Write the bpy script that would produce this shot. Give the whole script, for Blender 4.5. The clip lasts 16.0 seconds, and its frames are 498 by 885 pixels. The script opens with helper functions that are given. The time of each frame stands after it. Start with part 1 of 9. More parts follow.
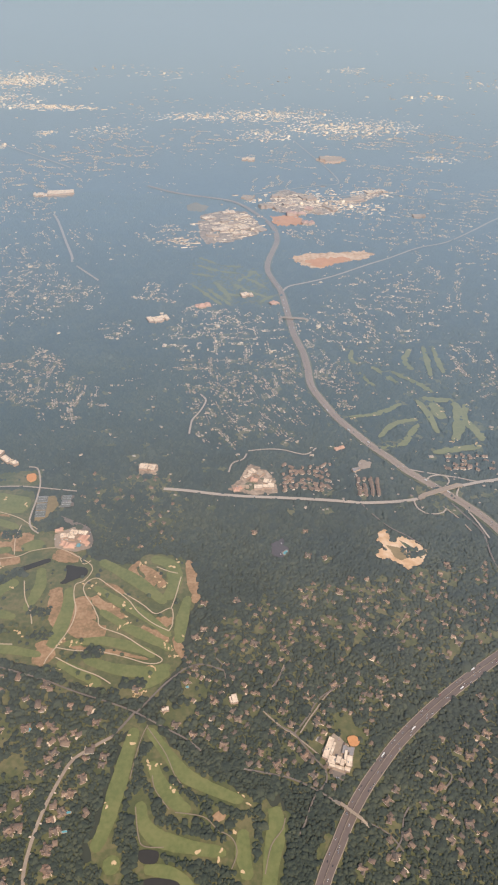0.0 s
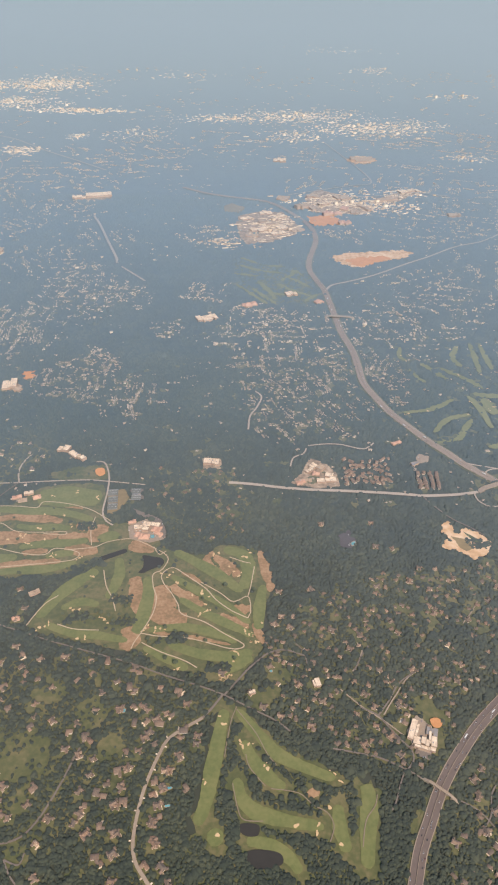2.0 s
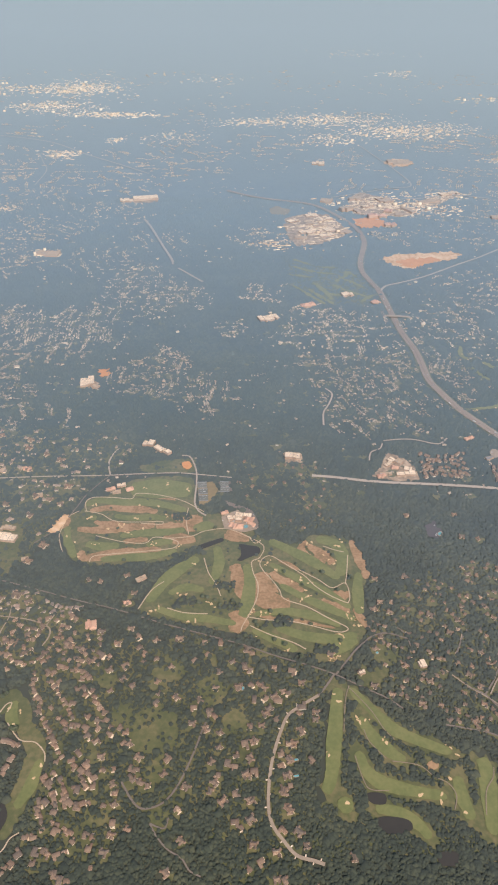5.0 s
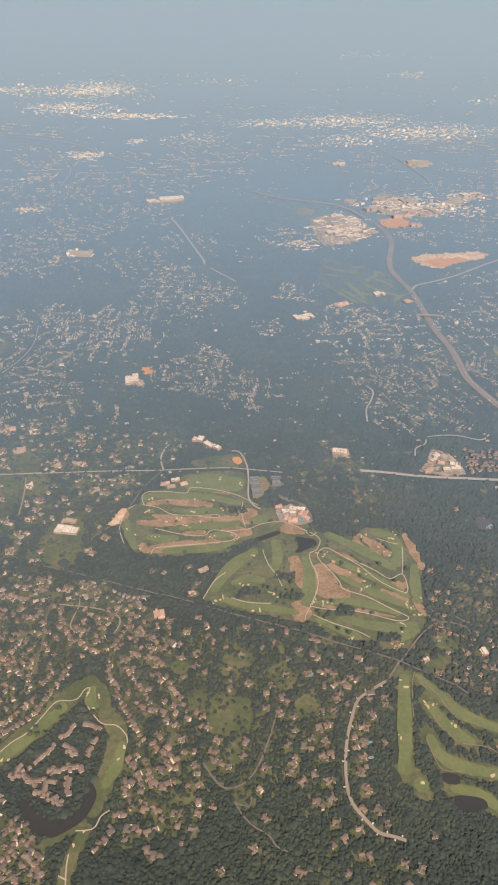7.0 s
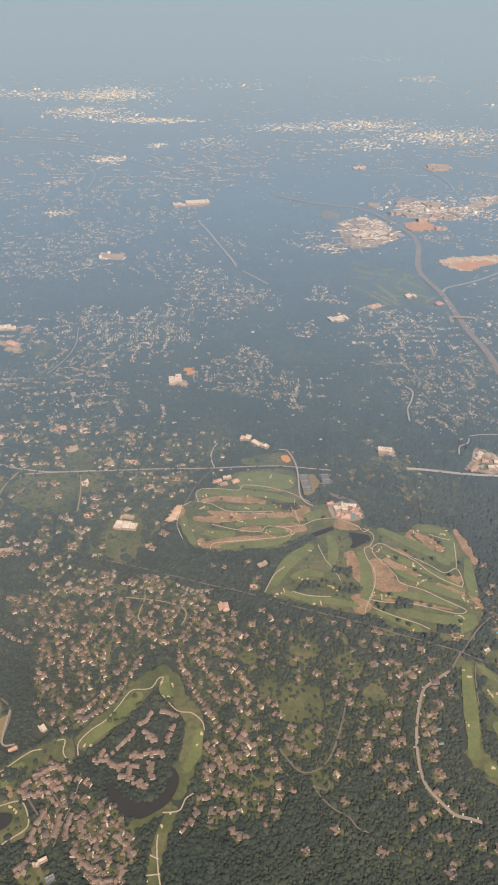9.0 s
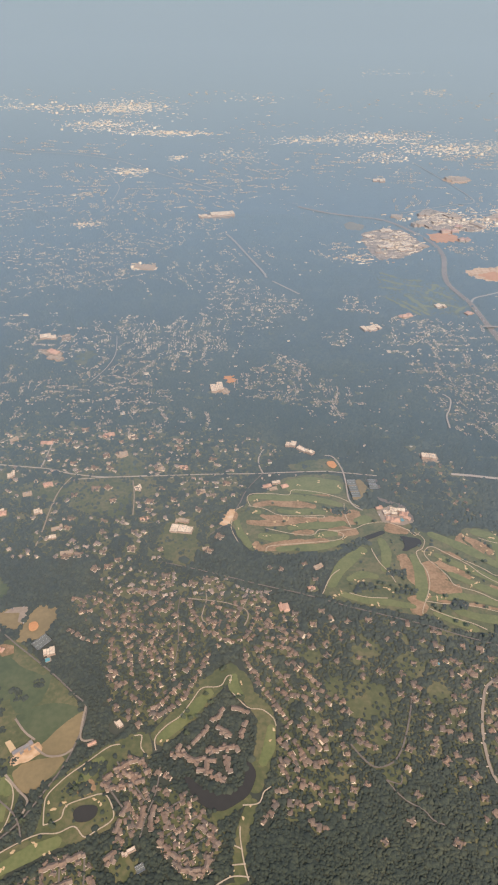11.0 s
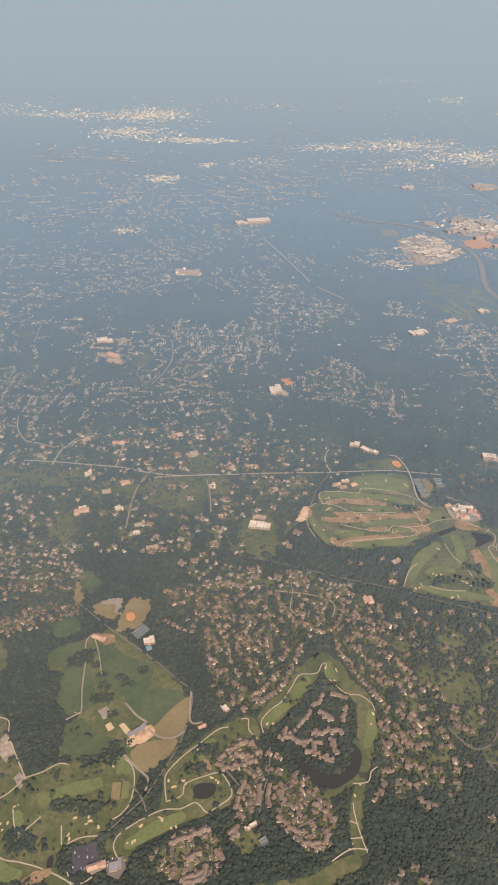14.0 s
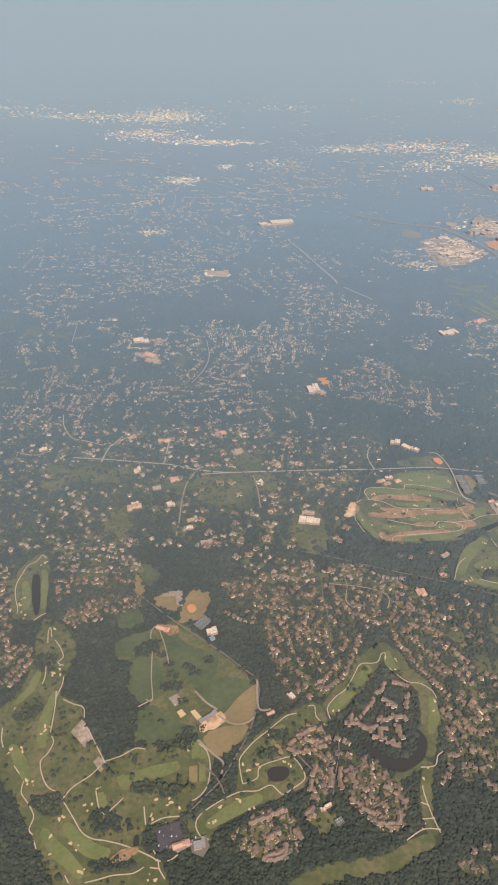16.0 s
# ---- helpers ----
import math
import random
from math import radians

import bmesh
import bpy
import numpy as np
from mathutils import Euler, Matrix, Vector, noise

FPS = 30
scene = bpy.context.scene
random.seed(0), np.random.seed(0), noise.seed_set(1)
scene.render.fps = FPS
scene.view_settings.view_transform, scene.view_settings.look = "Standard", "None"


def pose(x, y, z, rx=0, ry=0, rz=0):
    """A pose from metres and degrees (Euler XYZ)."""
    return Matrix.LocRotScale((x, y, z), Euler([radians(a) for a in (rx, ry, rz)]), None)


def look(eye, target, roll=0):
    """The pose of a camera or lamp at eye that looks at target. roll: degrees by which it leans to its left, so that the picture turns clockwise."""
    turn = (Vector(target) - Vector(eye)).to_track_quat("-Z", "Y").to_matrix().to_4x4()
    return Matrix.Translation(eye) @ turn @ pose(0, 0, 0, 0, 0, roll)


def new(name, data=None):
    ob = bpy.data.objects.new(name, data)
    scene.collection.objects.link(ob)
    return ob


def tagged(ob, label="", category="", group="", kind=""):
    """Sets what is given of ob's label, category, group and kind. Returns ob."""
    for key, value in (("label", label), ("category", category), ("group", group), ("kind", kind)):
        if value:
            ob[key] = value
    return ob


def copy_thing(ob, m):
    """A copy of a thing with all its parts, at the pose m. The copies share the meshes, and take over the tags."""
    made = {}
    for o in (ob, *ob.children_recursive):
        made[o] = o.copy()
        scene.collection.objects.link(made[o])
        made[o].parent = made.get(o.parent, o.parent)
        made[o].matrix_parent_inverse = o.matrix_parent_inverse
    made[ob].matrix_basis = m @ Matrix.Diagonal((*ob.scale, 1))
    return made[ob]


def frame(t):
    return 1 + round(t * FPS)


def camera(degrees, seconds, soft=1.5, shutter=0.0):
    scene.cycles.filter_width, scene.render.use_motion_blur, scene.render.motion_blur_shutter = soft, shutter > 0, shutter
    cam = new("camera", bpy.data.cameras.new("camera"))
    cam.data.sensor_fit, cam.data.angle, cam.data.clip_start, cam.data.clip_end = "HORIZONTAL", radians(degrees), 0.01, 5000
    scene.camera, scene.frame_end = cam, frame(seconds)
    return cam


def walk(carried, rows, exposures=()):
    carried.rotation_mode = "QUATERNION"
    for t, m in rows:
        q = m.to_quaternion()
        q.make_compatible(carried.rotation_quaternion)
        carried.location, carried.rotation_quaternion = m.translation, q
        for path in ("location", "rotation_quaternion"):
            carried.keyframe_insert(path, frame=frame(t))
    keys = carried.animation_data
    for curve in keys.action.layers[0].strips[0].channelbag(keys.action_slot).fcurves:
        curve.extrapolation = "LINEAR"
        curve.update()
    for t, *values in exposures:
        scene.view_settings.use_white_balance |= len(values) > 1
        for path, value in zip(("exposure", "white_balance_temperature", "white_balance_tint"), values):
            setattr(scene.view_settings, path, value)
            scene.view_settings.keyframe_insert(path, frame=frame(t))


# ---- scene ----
# The place is laid out at about one fifth of its true size, so that its far horizon lies within the lens's reach.
cam = camera(40.6, 16.0, soft=2.1)
PATH = [  # seconds, x, y, z, tilt, roll, yaw
    (0, 0.76, -0.67, 292.09, 53.65, 1.52, -1.07),
    (0.5, -8.05, -3.71, 292.98, 53.67, 1.50, -1.04),
    (1, -16.86, -6.74, 293.87, 53.67, 1.41, -0.94),
    (1.5, -25.66, -9.75, 294.77, 53.68, 1.05, -0.43),
    (2, -34.47, -12.74, 295.68, 53.65, 0.67, 0.15),
    (2.5, -43.27, -15.72, 296.60, 53.68, 0.45, 0.55),
    (3, -52.07, -18.69, 297.53, 53.71, 0.36, 0.70),
    (3.5, -60.86, -21.65, 298.47, 53.72, 0.30, 0.84),
    (4, -69.65, -24.59, 299.42, 53.75, 0.29, 0.90),
    (6.5, -113.55, -39.24, 304.33, 53.82, 0.23, 1.10),
    (7, -122.31, -42.16, 305.35, 53.80, 0.21, 1.12),
    (7.5, -131.07, -45.09, 306.38, 53.84, 0.21, 1.17),
    (8, -139.83, -48.01, 307.43, 53.93, 0.20, 1.20),
    (8.5, -148.57, -50.94, 308.49, 54.02, 0.17, 1.25),
    (9, -157.32, -53.87, 309.57, 54.02, 0.16, 1.29),
    (11.5, -200.93, -68.68, 315.21, 54.95, 0.13, 1.46),
    (12, -209.63, -71.68, 316.39, 54.96, 0.10, 1.49),
    (12.5, -218.32, -74.69, 317.59, 55.05, 0.07, 1.55),
    (13, -227.00, -77.72, 318.81, 55.19, 0.17, 1.52),
    (13.5, -235.68, -80.77, 320.05, 55.20, 0.14, 1.57),
    (14, -244.35, -83.84, 321.31, 55.21, 0.16, 1.62),
    (14.5, -253.01, -86.93, 322.59, 55.23, 0.11, 1.63),
    (15, -261.65, -90.05, 323.89, 55.25, 0.06, 1.70),
    (15.5, -270.29, -93.19, 325.22, 55.25, 0.05, 1.74),
    (16, -278.92, -96.35, 326.57, 55.24, 0.01, 1.80),
]
walk(cam, [(t, pose(x, y, z, 0, 0, yaw) @ pose(0, 0, 0, rx, 0, 0) @ pose(0, 0, 0, 0, 0, roll)) for t, x, y, z, rx, roll, yaw in PATH],
     exposures=[(0.0, 0.0), (7.0, -0.02), (11.5, -0.08), (16.0, -0.08)])

# ---- light: a hazy summer afternoon, the sun high behind the camera and to its right ----
SUN_ELEVATION, SUN_AZIMUTH = 46.0, 158.0  # degrees; azimuth clockwise from +y
SUN_STRENGTH, SKY_STRENGTH = 3.9, 0.15
world = bpy.data.worlds.new("world")
scene.world = world
world.use_nodes = True
wn = world.node_tree
sky = wn.nodes.new("ShaderNodeTexSky")
sky.sky_type = "NISHITA"
sky.sun_disc = False
sky.sun_elevation = radians(SUN_ELEVATION)
sky.sun_rotation = radians(SUN_AZIMUTH)
sky.altitude = 300
sky.air_density, sky.dust_density, sky.ozone_density = 1.3, 1.2, 0.8
# the sky's rim goes on below the level line, where haze hides the land's end
coord, split, floor_z, joined = (wn.nodes.new(k) for k in ("ShaderNodeTexCoord", "ShaderNodeSeparateXYZ", "ShaderNodeMath", "ShaderNodeCombineXYZ"))
floor_z.operation = "MAXIMUM"
floor_z.inputs[1].default_value = 0.10
wn.links.new(coord.outputs["Generated"], split.inputs[0])
wn.links.new(split.outputs[2], floor_z.inputs[0])
for k, socket in enumerate((split.outputs[0], split.outputs[1], floor_z.outputs[0])):
    wn.links.new(socket, joined.inputs[k])
wn.links.new(joined.outputs[0], sky.inputs["Vector"])
wn.links.new(sky.outputs["Color"], wn.nodes["Background"].inputs["Color"])
wn.nodes["Background"].inputs["Strength"].default_value = SKY_STRENGTH
sun = new("sun", bpy.data.lights.new("sun", "SUN"))
sun.data.energy, sun.data.angle, sun.data.color = SUN_STRENGTH, radians(0.6), (1.0, 0.80, 0.64)
away = Vector((math.sin(radians(SUN_AZIMUTH)) * math.cos(radians(SUN_ELEVATION)), math.cos(radians(SUN_AZIMUTH)) * math.cos(radians(SUN_ELEVATION)), math.sin(radians(SUN_ELEVATION))))
sun.matrix_world = look(away * 900, (0, 0, 0))

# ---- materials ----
HAZE_TINTS = ((0.14, (0.515, 0.53, 0.54)), (0.38, (0.45, 0.57, 0.65)), (0.72, (0.44, 0.565, 0.645)), (0.97, (0.438, 0.522, 0.542)))  # painted haze: warm, then bluer, then paler with thickness
HAZE_RATE = 0.54  # how fast the painted haze thickens towards grazing view


def haze_veil():
    """A node group: distance haze painted over a surface as a rough tinted gloss."""
    g = bpy.data.node_groups.new("haze_veil", "ShaderNodeTree")
    g.interface.new_socket("Shader", in_out="INPUT", socket_type="NodeSocketShader")
    g.interface.new_socket("Amount", in_out="INPUT", socket_type="NodeSocketFloat")
    g.interface.new_socket("Shader", in_out="OUTPUT", socket_type="NodeSocketShader")
    n, l = g.nodes, g.links
    a, b = n.new("NodeGroupInput"), n.new("NodeGroupOutput")
    # one upward normal everywhere, so view angle stands in for distance
    up = n.new("ShaderNodeCombineXYZ")
    up.inputs[2].default_value = 1.0
    lw = n.new("ShaderNodeLayerWeight")
    lw.inputs["Blend"].default_value = 0.5

    def op(kind, x, y):
        m = n.new("ShaderNodeMath")
        m.operation = kind
        for socket, v in zip(m.inputs, (x, y)):
            if isinstance(v, (int, float)):
                socket.default_value = v
            elif v is not None:
                l.new(v, socket)
        return m.outputs[0]

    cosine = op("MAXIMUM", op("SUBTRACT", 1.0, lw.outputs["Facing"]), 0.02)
    factor = op("SUBTRACT", 1.0, op("EXPONENT", op("MULTIPLY", op("SUBTRACT", op("DIVIDE", 1.0, cosine), 0.95), -HAZE_RATE), None))
    gloss = n.new("ShaderNodeBsdfGlossy")
    gloss.distribution = "MULTI_GGX"
    gloss.inputs["Roughness"].default_value = 0.9
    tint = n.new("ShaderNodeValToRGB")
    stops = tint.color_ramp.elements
    while len(stops) < len(HAZE_TINTS):
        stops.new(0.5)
    for stop, (at, colour) in zip(stops, HAZE_TINTS):
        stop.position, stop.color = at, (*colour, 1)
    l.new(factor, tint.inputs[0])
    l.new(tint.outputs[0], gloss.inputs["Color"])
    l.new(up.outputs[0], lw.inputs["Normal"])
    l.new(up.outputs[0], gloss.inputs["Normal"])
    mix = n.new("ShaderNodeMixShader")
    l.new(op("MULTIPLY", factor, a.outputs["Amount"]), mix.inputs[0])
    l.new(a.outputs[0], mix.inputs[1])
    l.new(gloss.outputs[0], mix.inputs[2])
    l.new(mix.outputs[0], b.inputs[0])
    return g


HAZE_GROUP = haze_veil()


def material(name, colours, coarse=0.03, fine=0.6, rough=0.9, bump=0.0, spread="", metal=0.0, contrast=1.0, haze_amount=1.0, drift=0.0):
    """A rough surface whose colour drifts between the given ones at two scales, with haze painted over; spread:
    "island" or "object" gives each piece its own.
    """
    m = bpy.data.materials.new(name)
    m.use_nodes = True
    n, l = m.node_tree.nodes, m.node_tree.links
    bsdf = n["Principled BSDF"]
    geo = n.new("ShaderNodeNewGeometry")
    big, small = n.new("ShaderNodeTexNoise"), n.new("ShaderNodeTexNoise")
    for tex, size in ((big, coarse), (small, fine)):
        tex.inputs["Scale"].default_value = size
        tex.inputs["Detail"].default_value = 5
        l.new(geo.outputs["Position"], tex.inputs["Vector"])
    mixer = n.new("ShaderNodeMath")
    mixer.operation = "MULTIPLY_ADD"
    mixer.inputs[1].default_value = 0.45
    l.new(small.outputs["Fac"], mixer.inputs[0])
    weigh = n.new("ShaderNodeMath")
    weigh.operation = "MULTIPLY"
    weigh.inputs[1].default_value = 0.55
    source = big.outputs["Fac"]
    if spread == "island":
        source = geo.outputs["Random Per Island"]
    elif spread == "object":
        source = n.new("ShaderNodeObjectInfo").outputs["Random"]
    l.new(source, weigh.inputs[0])
    l.new(weigh.outputs[0], mixer.inputs[2])
    if drift:  # whole stands lean darker or lighter
        lean = n.new("ShaderNodeMath")
        lean.operation = "MULTIPLY_ADD"
        lean.inputs[1].default_value = drift
        l.new(big.outputs["Fac"], lean.inputs[0])
        l.new(weigh.outputs[0], lean.inputs[2])
        shift = n.new("ShaderNodeMath")
        shift.operation = "SUBTRACT"
        shift.inputs[1].default_value = drift * 0.5
        l.new(lean.outputs[0], shift.inputs[0])
        l.new(shift.outputs[0], mixer.inputs[2])
    ramp = n.new("ShaderNodeValToRGB")
    ramp.color_ramp.interpolation = "LINEAR"
    low, high = (0.12, 0.88) if spread else (0.5 - 0.17 / contrast, 0.5 + 0.17 / contrast)
    els = ramp.color_ramp.elements
    while len(els) < len(colours):
        els.new(0.5)
    for i, c in enumerate(colours):
        els[i].position = low + (high - low) * i / max(1, len(colours) - 1)
        els[i].color = (*c, 1)
    l.new(mixer.outputs[0], ramp.inputs[0])
    l.new(ramp.outputs[0], bsdf.inputs["Base Color"])
    bsdf.inputs["Roughness"].default_value = rough
    bsdf.inputs["Metallic"].default_value = metal
    bsdf.inputs["Specular IOR Level"].default_value = 0.25
    if bump:
        b = n.new("ShaderNodeBump")
        b.inputs["Strength"].default_value = bump
        b.inputs["Distance"].default_value = 1.0
        l.new(small.outputs["Fac"], b.inputs["Height"])
        l.new(b.outputs[0], bsdf.inputs["Normal"])
    # haze painted over the surface, in an amount set per material
    if haze_amount:
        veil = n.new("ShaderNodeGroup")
        veil.node_tree = HAZE_GROUP
        veil.inputs["Amount"].default_value = haze_amount
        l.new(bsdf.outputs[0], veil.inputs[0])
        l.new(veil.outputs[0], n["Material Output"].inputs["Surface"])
    return m


M = {
    "woodland": material("woodland_floor", [(0.030, 0.036, 0.021), (0.042, 0.048, 0.027), (0.062, 0.064, 0.037)], 0.006, 0.05),
    "leaves": material("leaves", [(0.022, 0.032, 0.020), (0.033, 0.044, 0.027), (0.046, 0.057, 0.033), (0.072, 0.079, 0.042)], 0.022, 1.6, bump=0.15, spread="island", drift=1.1),
    "tree_leaves": material("tree_leaves", [(0.058, 0.072, 0.030), (0.085, 0.098, 0.042)], 0.02, 0.9, spread="object"),
    "bark": material("bark", [(0.10, 0.075, 0.055), (0.16, 0.12, 0.09)], 0.3, 3.0),
    "lawn": material("lawn", [(0.078, 0.086, 0.030), (0.118, 0.118, 0.042), (0.172, 0.150, 0.060)], 0.06, 0.35, contrast=1.7, haze_amount=0.92),
    "rough_turf": material("rough_turf", [(0.082, 0.093, 0.030), (0.116, 0.118, 0.040), (0.180, 0.152, 0.063)], 0.06, 0.4, contrast=1.6, haze_amount=0.85),
    "fairway": material("fairway", [(0.138, 0.156, 0.048), (0.168, 0.180, 0.057), (0.200, 0.198, 0.068)], 0.09, 0.55, contrast=1.7, haze_amount=0.78),
    # brighter, yellower copy of fairway for far courses, with less painted haze
    "far_fairway": material("far_fairway", [(0.190, 0.198, 0.078), (0.245, 0.240, 0.100)], 0.05, 0.5, contrast=1.5, haze_amount=0.72),
    "meadow": material("meadow", [(0.064, 0.086, 0.030), (0.086, 0.106, 0.038), (0.112, 0.122, 0.048)], 0.05, 0.3, contrast=1.6, haze_amount=0.88),
    "straw": material("straw", [(0.23, 0.170, 0.075), (0.31, 0.222, 0.10)], 0.05, 0.35, haze_amount=0.72, contrast=1.4),
    "dry": material("dry_rough", [(0.23, 0.155, 0.072), (0.34, 0.205, 0.105), (0.43, 0.275, 0.150)], 0.12, 0.6, haze_amount=0.66, contrast=1.5),
    "sand": material("sand", [(0.60, 0.41, 0.21), (0.72, 0.52, 0.29)], 0.2, 1.5, haze_amount=0.70),
    "earth": material("bare_earth", [(0.44, 0.26, 0.13), (0.66, 0.42, 0.23), (0.78, 0.58, 0.38)], 0.05, 0.25, haze_amount=0.52, contrast=1.4),
    "clay": material("orange_clay", [(0.56, 0.25, 0.095), (0.68, 0.33, 0.14)], 0.1, 0.8, haze_amount=0.52),
    "asphalt": material("asphalt", [(0.165, 0.132, 0.104), (0.230, 0.188, 0.148)], 0.05, 1.5, haze_amount=0.76),
    "tarmac": material("fresh_tarmac", [(0.075, 0.062, 0.064), (0.110, 0.092, 0.092)], 0.1, 1.0, haze_amount=0.8),
    "carriageway": material("carriageway", [(0.138, 0.103, 0.085), (0.182, 0.138, 0.112)], 0.03, 0.8, haze_amount=0.76),
    # paler and less hazed than carriageway, so the far freeway stands out
    "far_carriageway": material("concrete_carriageway", [(0.27, 0.205, 0.158), (0.37, 0.29, 0.225)], 0.03, 0.8, haze_amount=0.66),
    "concrete": material("concrete", [(0.30, 0.23, 0.165), (0.42, 0.33, 0.24)], 0.05, 0.8, haze_amount=0.68),
    # far copy of the road surfaces, its colour paled to stand in for haze
    "far_road": material("far_pale_road", [(0.42, 0.34, 0.26), (0.54, 0.44, 0.34)], 0.03, 0.6, haze_amount=0.86),
    "path": material("cart_path", [(0.50, 0.385, 0.255), (0.60, 0.47, 0.325)], 0.1, 1.0, haze_amount=0.72),
    "dull_path": material("dull_path", [(0.23, 0.175, 0.115), (0.30, 0.235, 0.16)], 0.1, 1.0, haze_amount=0.8),
    "water": material("water", [(0.038, 0.034, 0.027), (0.050, 0.044, 0.034)], 0.02, 0.3, rough=0.25, haze_amount=0.6),
    "pool": material("pool_water", [(0.10, 0.34, 0.37), (0.15, 0.42, 0.44)], 0.1, 1.0, rough=0.15),
    "court": material("court", [(0.155, 0.160, 0.135), (0.205, 0.205, 0.170)], 0.1, 0.8, haze_amount=0.7),
    # house colours copied by distance: darker near, brighter and less hazed far off
    "roof": material("shingle_roof", [(0.11, 0.095, 0.083), (0.24, 0.19, 0.155), (0.40, 0.315, 0.25), (0.18, 0.16, 0.145), (0.42, 0.295, 0.215), (0.82, 0.70, 0.56)], 0.3, 2.0, spread="island", haze_amount=0.54),
    "wall_near": material("house_wall_near", [(0.36, 0.24, 0.175), (0.58, 0.46, 0.36), (0.82, 0.73, 0.61)], 0.3, 2.0, spread="island", haze_amount=0.48),
    "roof_near": material("shingle_roof_near", [(0.10, 0.078, 0.058), (0.18, 0.132, 0.096), (0.29, 0.197, 0.132), (0.142, 0.118, 0.096), (0.26, 0.158, 0.100), (0.64, 0.50, 0.36)], 0.3, 2.0, spread="island", haze_amount=0.55),
    "house_roof": material("house_roof", [(0.10, 0.078, 0.058), (0.175, 0.130, 0.094), (0.28, 0.19, 0.130), (0.14, 0.118, 0.096), (0.25, 0.152, 0.096), (0.54, 0.42, 0.30)], 0.3, 2.0, spread="object", haze_amount=0.55),
    "wall": material("house_wall", [(0.52, 0.37, 0.27), (0.76, 0.63, 0.49), (0.90, 0.83, 0.71)], 0.3, 2.0, spread="island", haze_amount=0.40),
    "house_wall": material("house_wall_paint", [(0.36, 0.24, 0.175), (0.58, 0.46, 0.36), (0.82, 0.73, 0.61)], 0.3, 2.0, spread="object", haze_amount=0.48),
    "far_wall": material("far_wall", [(0.50, 0.37, 0.26), (0.74, 0.58, 0.42), (0.88, 0.74, 0.56), (0.93, 0.83, 0.67)], 0.3, 2.0, spread="island", haze_amount=0.38),
    "far_roof": material("far_roof", [(0.24, 0.20, 0.165), (0.46, 0.39, 0.32), (0.68, 0.58, 0.47), (0.34, 0.30, 0.255), (0.93, 0.84, 0.72)], 0.3, 2.0, spread="island", haze_amount=0.50),
    "hazy_roof": material("hazy_roof", [(0.16, 0.13, 0.105), (0.33, 0.265, 0.21), (0.52, 0.42, 0.33), (0.24, 0.21, 0.18), (0.84, 0.73, 0.59)], 0.3, 2.0, spread="island", haze_amount=0.56),
    "paving": material("pale_paving", [(0.24, 0.18, 0.125), (0.36, 0.27, 0.19), (0.52, 0.40, 0.285)], 0.12, 0.5, haze_amount=0.52, contrast=1.6),
    "flat_roof": material("flat_roof", [(0.22, 0.165, 0.12), (0.46, 0.335, 0.225), (0.66, 0.50, 0.345), (0.88, 0.71, 0.52)], 0.08, 0.6, spread="island", haze_amount=0.50),
    "pale_roof": material("pale_roof", [(0.62, 0.47, 0.33), (0.78, 0.62, 0.45), (0.90, 0.75, 0.56)], 0.25, 0.8, haze_amount=0.38, contrast=1.4),
    "grey_roof": material("grey_roof", [(0.26, 0.24, 0.225), (0.36, 0.33, 0.31)], 0.1, 0.8, haze_amount=0.75),
    "terrace_roof": material("terrace_roof", [(0.18, 0.122, 0.085), (0.28, 0.185, 0.125), (0.23, 0.165, 0.12), (0.37, 0.265, 0.19)], 0.3, 2.0, spread="object", haze_amount=0.55),
    "brick": material("brick_wall", [(0.40, 0.27, 0.195), (0.54, 0.39, 0.29)], 0.2, 2.0, haze_amount=0.45),
    "tile_roof": material("tile_roof", [(0.52, 0.28, 0.185), (0.68, 0.42, 0.29)], 0.2, 1.5, haze_amount=0.58),
    "paint_white": material("white_paint", [(0.76, 0.74, 0.70), (0.82, 0.80, 0.77)], 0.3, 2.0, rough=0.4),
    "paint_dark": material("dark_paint", [(0.035, 0.035, 0.04), (0.07, 0.07, 0.08)], 0.3, 2.0, rough=0.35),
    "paint_silver": material("silver_paint", [(0.42, 0.43, 0.45), (0.52, 0.53, 0.55)], 0.3, 2.0, rough=0.35, metal=0.4),
    "paint_red": material("red_paint", [(0.35, 0.05, 0.04), (0.42, 0.07, 0.05)], 0.3, 2.0, rough=0.35),
    "parked": material("parked_car_paint", [(0.04, 0.04, 0.045), (0.35, 0.34, 0.33), (0.75, 0.73, 0.70), (0.20, 0.08, 0.06), (0.55, 0.54, 0.53)], 0.3, 2.0, rough=0.35, spread="island", haze_amount=0.8),
    "glass": material("car_glass", [(0.02, 0.025, 0.03), (0.03, 0.035, 0.04)], 0.3, 2.0, rough=0.08),
    "rubber": material("rubber", [(0.02, 0.02, 0.02), (0.035, 0.035, 0.035)], 0.3, 2.0),
    "steel": material("steel", [(0.30, 0.30, 0.31), (0.38, 0.38, 0.39)], 0.3, 2.0, rough=0.5, metal=0.6),
}

# ---- mesh helpers ----
RNG = np.random.default_rng(11)


